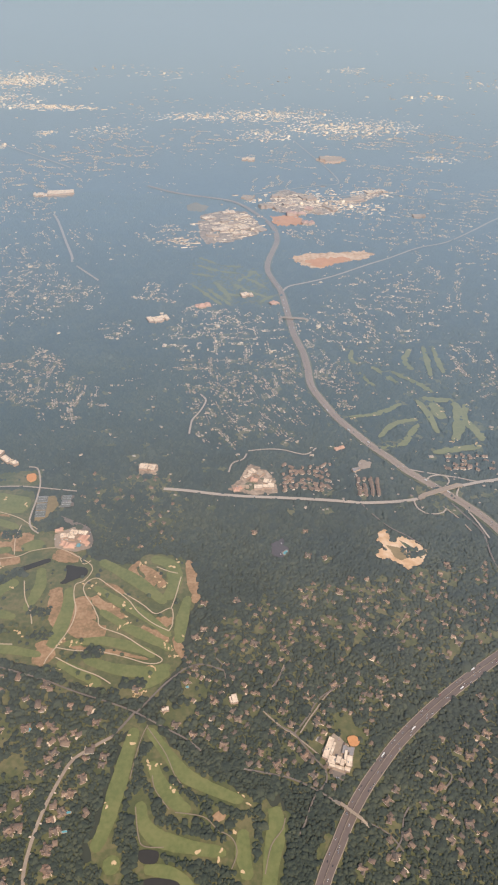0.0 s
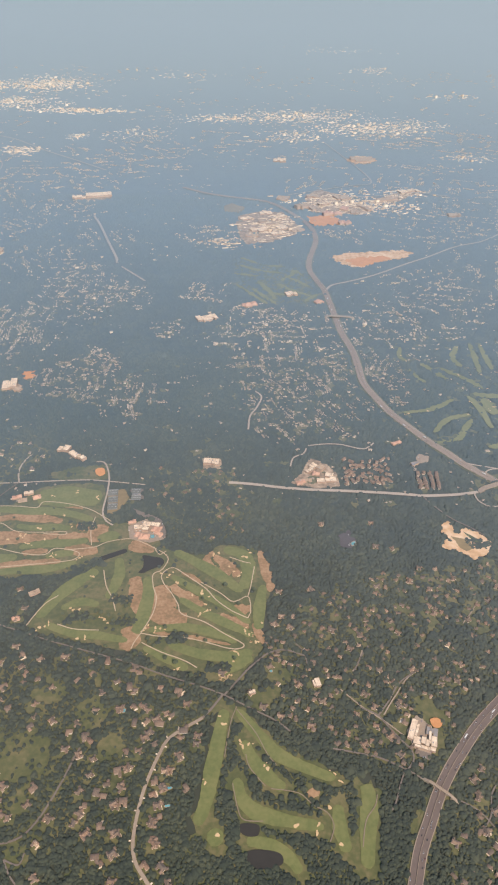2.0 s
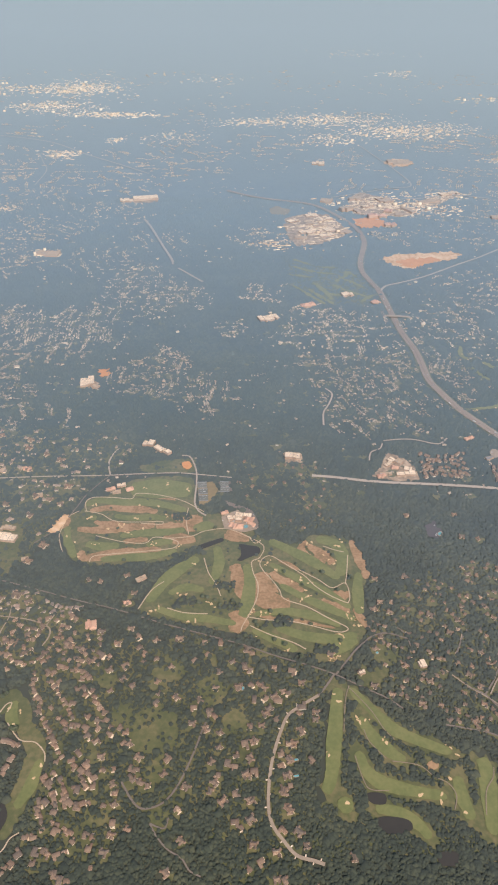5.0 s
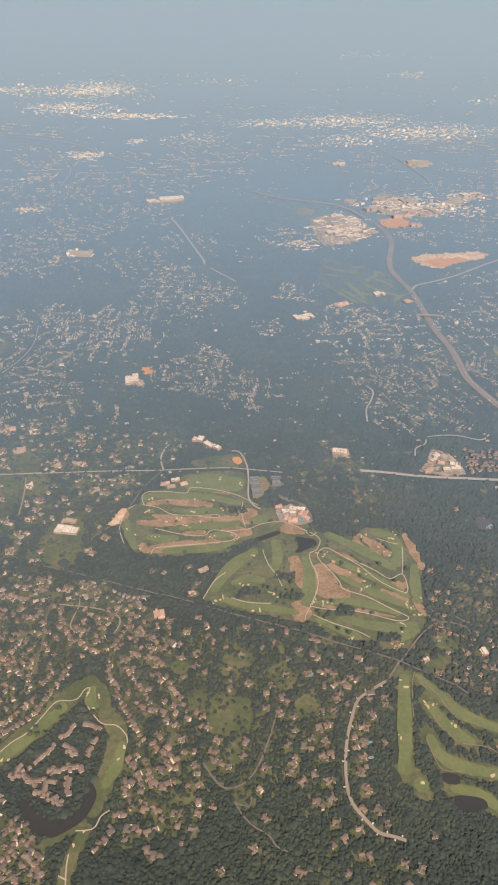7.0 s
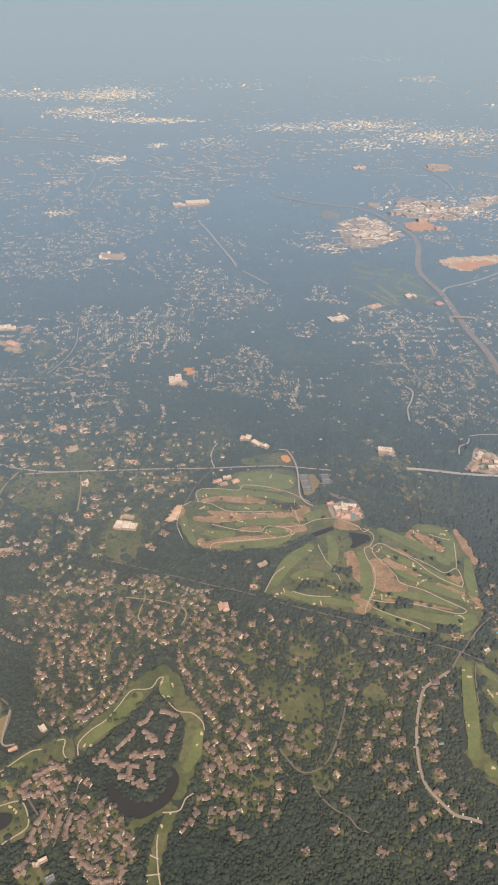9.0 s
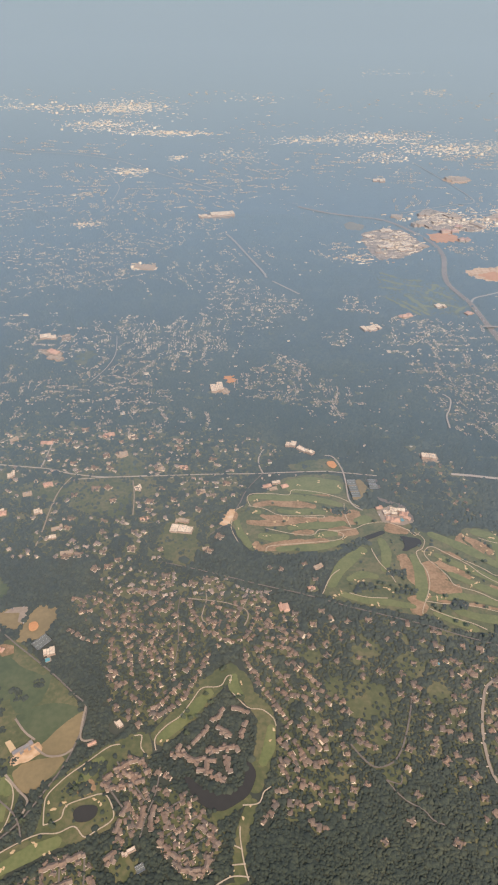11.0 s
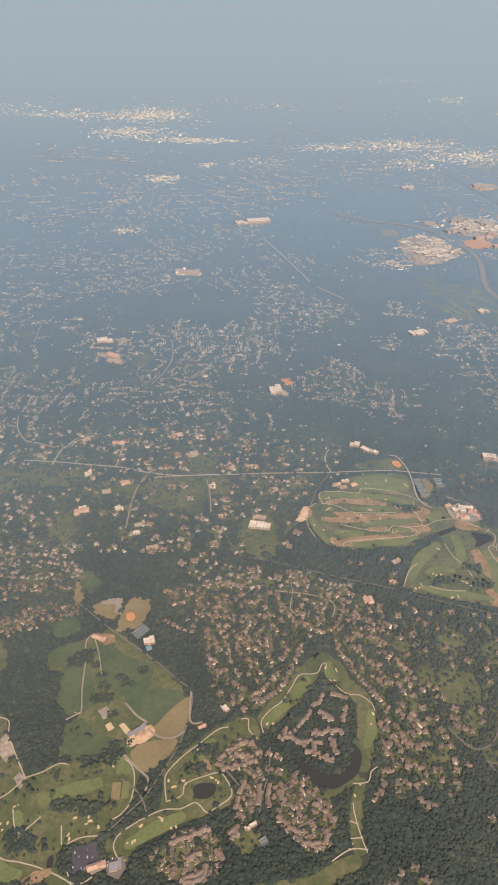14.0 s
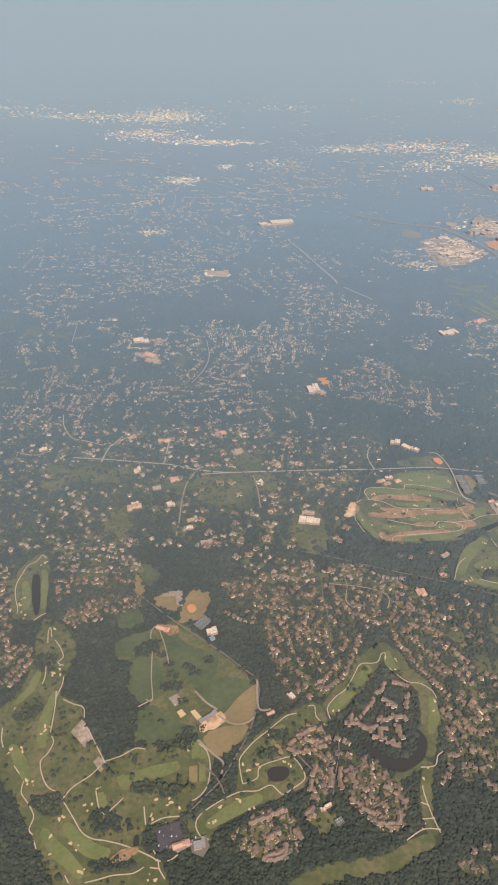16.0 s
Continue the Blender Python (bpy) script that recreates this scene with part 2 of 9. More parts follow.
def mesh_from(name, verts, faces, mats, index=None, smooth=False):
    """A mesh from arrays: verts (n, 3), faces all triangles or all quads (m, k)."""
    me = bpy.data.meshes.new(name)
    verts, faces = np.asarray(verts, np.float32), np.asarray(faces, np.int32)
    k = faces.shape[1]
    me.vertices.add(len(verts))
    me.vertices.foreach_set("co", verts.ravel())
    me.loops.add(faces.size)
    me.loops.foreach_set("vertex_index", faces.ravel())
    me.polygons.add(len(faces))
    me.polygons.foreach_set("loop_start", np.arange(0, faces.size, k, dtype=np.int32))
    for mt in mats:
        me.materials.append(M[mt])
    if index is not None:
        me.polygons.foreach_set("material_index", np.asarray(index, np.int32))
    if smooth:
        me.polygons.foreach_set("use_smooth", np.ones(len(faces), bool))
    me.update(calc_edges=True)
    return me


def part(name, bm, mat, parent=None, label=""):
    """Links a bmesh as one mesh object under a thing or a part."""
    me = bpy.data.meshes.new(name)
    bm.normal_update()
    bm.to_mesh(me)
    bm.free()
    me.materials.append(M[mat])
    ob = new(name, me)
    if parent is not None:
        ob.parent = parent
    if label:
        ob["label"] = label
    return ob


def curve_points(points, closed=False, step=6):
    """Points along a smooth line through the given ones."""
    p = np.array(points, float)
    n = len(p)
    out = []
    for i in range(n if closed else n - 1):
        a, b, c, d = (p[(i + k) % n] if closed else p[min(max(i + k, 0), n - 1)] for k in (-1, 0, 1, 2))
        for s in np.linspace(0, 1, step, endpoint=False):
            out.append(0.5 * (2 * b + (c - a) * s + (2 * a - 5 * b + 4 * c - d) * s**2 + (3 * b - a - 3 * c + d) * s**3))
    if not closed:
        out.append(p[-1])
    return np.array(out)


def sides(line):
    """The unit normals, to the left, along a line."""
    d = np.gradient(line, axis=0)
    d /= np.maximum(np.linalg.norm(d, axis=1, keepdims=True), 1e-6)
    return np.stack([-d[:, 1], d[:, 0]], 1)


def ribbon(line, left, right, z, height=0.0):
    """A strip along a line between two offsets; with a height it is a solid kerb or wall."""
    s = sides(line)
    a, b = line + s * left, line + s * right
    n = len(line)
    bm = bmesh.new()
    rows = [[bm.verts.new((x, y, z)) for x, y in a], [bm.verts.new((x, y, z)) for x, y in b]]
    if height:
        rows = [rows[0], [bm.verts.new((x, y, z + height)) for x, y in a], [bm.verts.new((x, y, z + height)) for x, y in b], rows[1]]
    for r0, r1 in zip(rows[:-1], rows[1:]):
        for i in range(n - 1):
            bm.faces.new((r0[i], r1[i], r1[i + 1], r0[i + 1]))
    bmesh.ops.recalc_face_normals(bm, faces=bm.faces[:])
    if not height and bm.faces[:][0].normal.z < 0:
        bmesh.ops.reverse_faces(bm, faces=bm.faces[:])
    return bm


def patch(outline, z, skirt=0.0):
    """A level patch inside a closed outline; with a skirt its rim runs down to the ground."""
    bm = bmesh.new()
    top = [bm.verts.new((x, y, z)) for x, y in outline]
    f = bm.faces.new(top)
    f.normal_update()
    if f.normal.z < 0:
        f.normal_flip()
    bmesh.ops.triangulate(bm, faces=[f])
    if skirt:
        low = [bm.verts.new((x, y, z - skirt)) for x, y in outline]
        for i in range(len(top)):
            j = (i + 1) % len(top)
            bm.faces.new((top[i], top[j], low[j], low[i]))
    return bm


def rough_edge(outline, amount, seed):
    """The outline with an uneven edge."""
    rng = np.random.default_rng(seed)
    s = sides(np.vstack([outline, outline[:1]]))[:-1]
    return outline + s * rng.normal(0, amount, (len(outline), 1))


def rounded_band(line, width, taper=0.75):
    """The outline of a band with round ends."""
    s = sides(line)
    n = len(line)
    u = np.linspace(-1, 1, n)
    w = width / 2 * (taper + (1 - taper) * np.cos(u * 2.2) ** 2)
    w *= np.sqrt(np.clip(1 - np.abs(u) ** 10, 0.08, 1))
    return np.vstack([line + s * w[:, None], (line - s * w[:, None])[::-1]])


def box(bm, cx, cy, z0, lx, ly, h, angle=0.0, bevel=0.0):
    """An upright box into bm; angle in degrees."""
    c, s = math.cos(radians(angle)), math.sin(radians(angle))
    vs = []
    for z, k in ((z0, 1.0), (z0 + h - bevel, 1.0)) + (((z0 + h, 1.0 - 2 * bevel / max(min(lx, ly), 0.01)),) if bevel else ()):
        vs.append([bm.verts.new((cx + (c * x - s * y) * 0.5 * k, cy + (s * x + c * y) * 0.5 * k, z)) for x, y in ((-lx, -ly), (lx, -ly), (lx, ly), (-lx, ly))])
    for a, b in zip(vs[:-1], vs[1:]):
        for i in range(4):
            bm.faces.new((a[i], a[(i + 1) % 4], b[(i + 1) % 4], b[i]))
    bm.faces.new(vs[-1])
    bm.faces.new(vs[0][::-1])
    return bm


# ---- a plan of where nothing grows ----
X0, Y0, CELL = -1150.0, 0.0, 1.5
NX, NY = 1360, 1340
GX, GY = np.meshgrid(X0 + (np.arange(NX) + 0.5) * CELL, Y0 + (np.arange(NY) + 0.5) * CELL, indexing="ij")
TREES = np.ones((NX, NY), np.float32)
BUILT = np.zeros((NX, NY), bool)


def window(lo, hi):
    i0, j0 = (max(0, int((lo[k] - (X0, Y0)[k]) / CELL)) for k in (0, 1))
    i1, j1 = min(NX, int((hi[0] - X0) / CELL) + 2), min(NY, int((hi[1] - Y0) / CELL) + 2)
    return slice(i0, max(i0, i1)), slice(j0, max(j0, j1))


def inside(outline, x, y):
    hit = np.zeros(x.shape, bool)
    for (ax, ay), (bx, by) in zip(outline, np.roll(outline, -1, 0)):
        if ay != by:
            hit ^= ((ay > y) != (by > y)) & (x < (bx - ax) * (y - ay) / (by - ay) + ax)
    return hit


def clear_area(outline, value=0.0, built=True):
    w = window(outline.min(0), outline.max(0))
    if w[0].stop > w[0].start and w[1].stop > w[1].start:
        m = inside(outline, GX[w], GY[w])
        TREES[w][m] = value
        BUILT[w][m] |= built


def clear_line(line, reach, value=0.0):
    for a, b in zip(line[:-1], line[1:]):
        w = window(np.minimum(a, b) - reach, np.maximum(a, b) + reach)
        if w[0].stop > w[0].start and w[1].stop > w[1].start:
            x, y = GX[w] - a[0], GY[w] - a[1]
            d = b - a
            t = np.clip((x * d[0] + y * d[1]) / max(d @ d, 1e-9), 0, 1)
            m = np.hypot(x - t * d[0], y - t * d[1]) < reach
            TREES[w][m] = value
            BUILT[w][m] = True


def at_cell(grid, x, y, other):
    i, j = ((np.asarray(x) - X0) / CELL).astype(int), ((np.asarray(y) - Y0) / CELL).astype(int)
    ok = (i >= 0) & (i < NX) & (j >= 0) & (j < NY)
    out = np.full(i.shape, other, grid.dtype)
    out[ok] = grid[i[ok], j[ok]]
    return out


# ---- the plan, in metres ----
FREEWAYS = [
    ([(28.6, 87.1), (32.5, 97.7), (36.0, 107.6), (39.1, 114.2), (43.2, 121.5), (49.1, 132.4), (57.2, 144.2), (65.4, 154.2), (74.2, 164.2), (85.3, 174.6), (98.6, 185.8), (113.9, 197.4), (136.0, 212.6), (165.3, 230.8), (213.6, 257.1)], 5.2),
    ([(182.2, 278.3), (168.6, 299.4), (159.6, 317.1), (148.8, 331.6), (138.5, 343.3), (127.7, 354.9), (118.0, 365.2), (108.5, 379.1), (98.4, 392.3), (86.4, 411.8), (76, 430), (67, 453), (60, 476), (59, 503), (57, 533), (51, 566), (48, 601), (45, 640), (42, 668), (35, 695), (30, 722), (32, 752), (38, 783), (44, 816), (43, 853), (35, 885), (20, 919), (1, 955), (-23, 979), (-73, 997), (-107, 1014), (-142, 1041)], 5.6),
]
ROADS = [
    ([(-462.4, 411.8), (-457.0, 393.0), (-445.4, 375.3), (-433.2, 371.2), (-417.0, 365.4)], 1.1, 'concrete'),
    ([(-413.5, 342.8), (-410.5, 363.4), (-402.3, 378.8)], 1.1, 'concrete'),
    ([(-361.4, 344.5), (-361.7, 365.0), (-360.4, 378.0)], 1.1, 'concrete'),
    ([(-346, 568), (-340, 528), (-344, 497), (-353, 473)], 1.1, 'concrete'),
    ([(-491, 557), (-496, 601)], 1.1, 'concrete'),
    ([(-288.8, 327.3), (-284.9, 309.2), (-282.4, 288.6)], 1.1, 'concrete'),
    ([(-485.9, 352.6), (-470.2, 349.0), (-458.8, 355.6)], 1.1, 'concrete'),
    ([(44, 665), (52, 679), (70, 689), (89, 700), (109, 714), (145, 744), (175, 767), (216, 802), (256, 824), (304, 872), (350, 921), (412, 969)], 2.9, 'concrete'),
    ([(-48.8, 342.0), (-33.7, 340.6), (-14.8, 337.6), (3.9, 335.7), (29.9, 334.6), (52.2, 333.4), (74.3, 331.6), (81.6, 330.7), (104.2, 332.3), (119.8, 335.4)], 2.8, 'concrete'),
    ([(153.6, 350.1), (166.3, 354.0), (187.3, 358.7), (212.4, 363.0)], 2.8, 'concrete'),
    ([(81.6, 330.1), (87.4, 319.9), (96.3, 308.1), (105.6, 300.7), (112.9, 293.5)], 1.2, 'asphalt'),
    ([(129.4, 348.2), (129.3, 353.4), (132.8, 358.8), (139.5, 360.9), (144.2, 359.1), (144.8, 353.7), (140.8, 348.4), (135.2, 345.3)], 1.5, 'concrete'),
    ([(115.1, 368.3), (125.5, 365.0), (140.3, 361.0), (152.2, 358.3), (163.6, 354.7), (176.0, 354.5)], 1.5, 'concrete'),
    ([(152.8, 351.5), (147.0, 340.9), (148.1, 330.8), (152.9, 315.8), (156.9, 299.6)], 1.5, 'concrete'),
    ([(116.8, 333.5), (117.9, 326.2), (123.8, 321.1), (132.8, 322.2), (136.9, 327.3)], 1.4, 'concrete'),
    ([(134.9, 328.3), (141.9, 317.7), (147.2, 305.5)], 1.3, 'concrete'),
    ([(141.3, 331.4), (148.6, 316.9), (154.1, 304.1), (153.7, 284.7), (155.7, 269.0)], 1.5, 'asphalt'),
    ([(-57.4, 90.0), (-61.9, 91.3), (-68.9, 93.2), (-74.3, 98.9), (-78.6, 104.8), (-80.4, 112.2), (-80.0, 124.0), (-78.2, 135.2), (-74.1, 148.6), (-70.4, 156.4), (-62.6, 162.4), (-55.3, 167.2)], 1.5, 'kerbed'),
    ([(-55.3, 167.2), (-51.0, 172.7), (-46.3, 179.7)], 1.5, 'asphalt'),
    ([(-260.0, 244.6), (-237.7, 239.1), (-215.8, 232.9), (-190.9, 225.5), (-166.9, 219.3), (-140.1, 210.4), (-117.6, 203.7), (-94.1, 196.9), (-77.5, 190.5), (-59.8, 184.8), (-46.3, 179.7), (-31.9, 172.1), (-21.4, 166.7), (-14.1, 161.0)], 1.05, 'asphalt'),
    ([(-45.9, 179.0), (-40.2, 186.4), (-34.2, 194.2), (-27.8, 200.6), (-23.8, 203.9), (-15.5, 206.3), (-4.0, 202.5)], 1.3, 'asphalt'),
    ([(-332.0, 327.4), (-308.6, 330.5), (-284.6, 332.4), (-260.6, 334.3), (-236.4, 336.3), (-212.0, 337.5), (-191.6, 338.7), (-175.4, 340.4), (-146.7, 342.5), (-132.2, 341.5), (-105.6, 338.3)], 1.3, 'asphalt'),
    ([(-191.6, 338.7), (-195.3, 351.4), (-194.5, 361.8), (-191.2, 370.5)], 1.5, 'asphalt'),
    ([(-191.6, 338.7), (-198.4, 328.2), (-204.6, 315.6), (-207.6, 304.8), (-211.8, 293.2), (-217.9, 281.0), (-226.9, 270.2)], 1.1, 'asphalt'),
    ([(-143.4, 363.1), (-137.0, 361.2), (-131.5, 346.2), (-129.9, 329.9), (-129.5, 311.5), (-126.2, 302.8), (-120.8, 298.3)], 1.5, 'asphalt'),
    ([(-437.4, 346.7), (-409.1, 345.2), (-380.7, 342.2), (-357.3, 339.9), (-338.3, 334.4), (-310.8, 330.8), (-279.3, 333.3)], 1.5, 'concrete'),
    ([(-335.6, 330.0), (-340.7, 313.9), (-341.9, 293.3), (-341.3, 274.1), (-341.6, 256.0)], 1.3, 'concrete'),
    ([(-412.9, 341.2), (-411.5, 357.1), (-406.9, 369.6), (-396.4, 378.5), (-387.4, 383.1)], 1.2, 'asphalt'),
    ([(-362.1, 341.3), (-361.6, 358.7), (-361.8, 375.3)], 1.1, 'asphalt'),
    ([(-236.4, 213.4), (-224.8, 212.4), (-213.0, 210.7), (-202.6, 206.9), (-199.3, 202.9), (-199.8, 197.1), (-202.9, 191.3), (-206.4, 188.6)], 1.0, 'concrete'),
    ([(-225.7, 220.8), (-224.8, 212.4), (-226.1, 204.3), (-226.3, 198.4), (-222.8, 193.8)], 0.95, 'concrete'),
    ([(-202.6, 206.9), (-200.4, 213.0), (-198.9, 217.2)], 0.95, 'concrete'),
    ([(-146.3, 121.9), (-140.5, 114.1), (-135.2, 110.4), (-127.6, 112.4), (-122.6, 117.7), (-118.7, 125.8), (-114.7, 137.2), (-111.8, 147.7), (-108.9, 155.5)], 1.2, 'asphalt'),
    ([(-131.1, 104.3), (-124.8, 102.5), (-123.4, 106.9)], 0.9, 'asphalt'),
    ([(-131.1, 104.3), (-127.2, 98.8), (-122.2, 94.2), (-116.1, 90.9), (-112.5, 86.5), (-107.8, 84.4)], 0.9, 'asphalt'),
    ([(4.7, 152.9), (17.1, 150.7), (25.7, 148.8), (36.4, 144.0), (45.5, 138.2), (48.2, 136.1)], 1.1, 'asphalt'),
    ([(52.4, 132.5), (57.6, 130.3), (65.0, 125.9), (69.6, 119.5)], 0.8, 'asphalt'),
    ([(54.9, 196.4), (48.4, 192.5), (43.0, 187.0), (39.7, 182.2), (35.4, 176.4), (31.1, 169.9)], 0.9, 'concrete'),
    ([(25.3, 206.5), (21.9, 197.9), (18.8, 193.8)], 0.9, 'concrete'),
    ([(94.4, 240.4), (88.5, 232.1), (82.4, 224.9)], 0.9, 'concrete'),
    ([(11.7, 183.4), (21.0, 174.2), (30.9, 166.7), (38.7, 159.7)], 0.9, 'concrete'),
    ([(37.6, 143.3), (41.1, 147.7), (41.1, 152.7), (38.0, 156.5), (31.7, 164.9), (28.1, 169.8), (20.4, 173.9)], 1.1, 'asphalt'),
    ([(28.1, 169.2), (35.3, 178.4), (39.9, 185.8), (45.8, 191.0), (55.3, 196.8)], 1.1, 'asphalt'),
    ([(19.8, 194.1), (24.3, 202.8), (28.9, 209.5)], 1.1, 'asphalt'),
    ([(-9.9, 210.7), (-5.5, 205.7), (-3.9, 197.7)], 0.9, 'asphalt'),
    ([(36.3, 142.8), (33.4, 136.9), (30.6, 130.1), (27.9, 125.7)], 0.9, 'asphalt'),
    ([(63.6, 117.4), (69.3, 123.8), (72.1, 132.6), (75.4, 137.2)], 0.9, 'asphalt'),
    ([(87.8, 144.4), (93.0, 145.7), (96.7, 150.7), (92.6, 154.4)], 0.9, 'asphalt'),
    ([(-363.6, 204.5), (-336.9, 182.1), (-319.9, 169.6), (-303.8, 157.8), (-290.1, 146.4), (-281.8, 139.2), (-280.7, 128.3), (-282.3, 117.9), (-285.5, 106.3), (-291.5, 93.7), (-296.1, 84.7), (-299.9, 78.9), (-306.3, 71.8), (-312.4, 64.9)], 1.1, 'asphalt'),
    ([(-281.8, 139.2), (-280.5, 121.4), (-273.8, 120.6)], 1.4, 'concrete'),
    ([(-302.2, 116.3), (-294.7, 111.6), (-287.2, 112.1), (-282.8, 115.6)], 1.4, 'concrete'),
    ([(-316.1, 130.8), (-309.3, 123.9), (-302.8, 119.7)], 1.5, 'concrete'),
    ([(-311.8, 101.7), (-303.9, 94.9), (-297.8, 89.9), (-298.3, 84.1)], 1.4, 'concrete'),
    ([(-310.7, 89.5), (-303.1, 84.5), (-298.5, 79.0), (-296.0, 73.5)], 1.1, 'asphalt'),
    ([(-343.6, 156.5), (-341.6, 139.1), (-338.8, 124.7), (-342.5, 124.6)], 0.9, 'concrete'),
    ([(-345.2, 162.5), (-346.4, 170.9), (-343.6, 175.3), (-340.3, 169.0), (-336.8, 160.8), (-332.4, 147.0)], 0.9, 'concrete'),
    ([(-240.9, 215.8), (-241.0, 201.2), (-239.0, 187.4), (-238.2, 174.3), (-240.3, 157.8)], 0.9, 'asphalt'),
    ([(-238.8, 107.8), (-239.2, 95.4), (-242.3, 83.6), (-243.5, 75.2)], 0.9, 'asphalt'),
    ([(-754, 1425), (-657, 1413), (-583, 1395), (-493, 1350), (-411, 1263), (-337, 1193), (-276, 1133)], 4.3, 'concrete'),
    ([(-446, 1060), (-450, 1145), (-470, 1200), (-493, 1260)], 2.4, 'concrete'),
    ([(95, 1355), (119, 1251), (140, 1159), (149, 1078), (113, 1060), (60, 1032), (17, 1009)], 2.9, 'concrete'),
    ([(108, 1002), (159, 1011), (195, 1030), (255, 1012)], 3.8, 'concrete'),
    ([(-250, 901), (-236, 868), (-211, 797), (-195, 752), (-191, 735)], 3.2, 'concrete'),
    ([(-184, 724), (-168, 704), (-152, 684)], 2.6, 'concrete'),
    ([(-36.2, 404.9), (-35, 423), (-30, 435), (-26, 451), (-31, 460)], 1.9, 'concrete'),
    ([(-6.0, 360.4), (-3.4, 370.5), (3.7, 375.2), (6.5, 381.8)], 1.5, 'concrete'),
    ([(7.7, 385.2), (20.0, 387.5), (32.2, 387.2), (48.2, 382.2), (56.9, 389.8)], 1.5, 'concrete'),
]
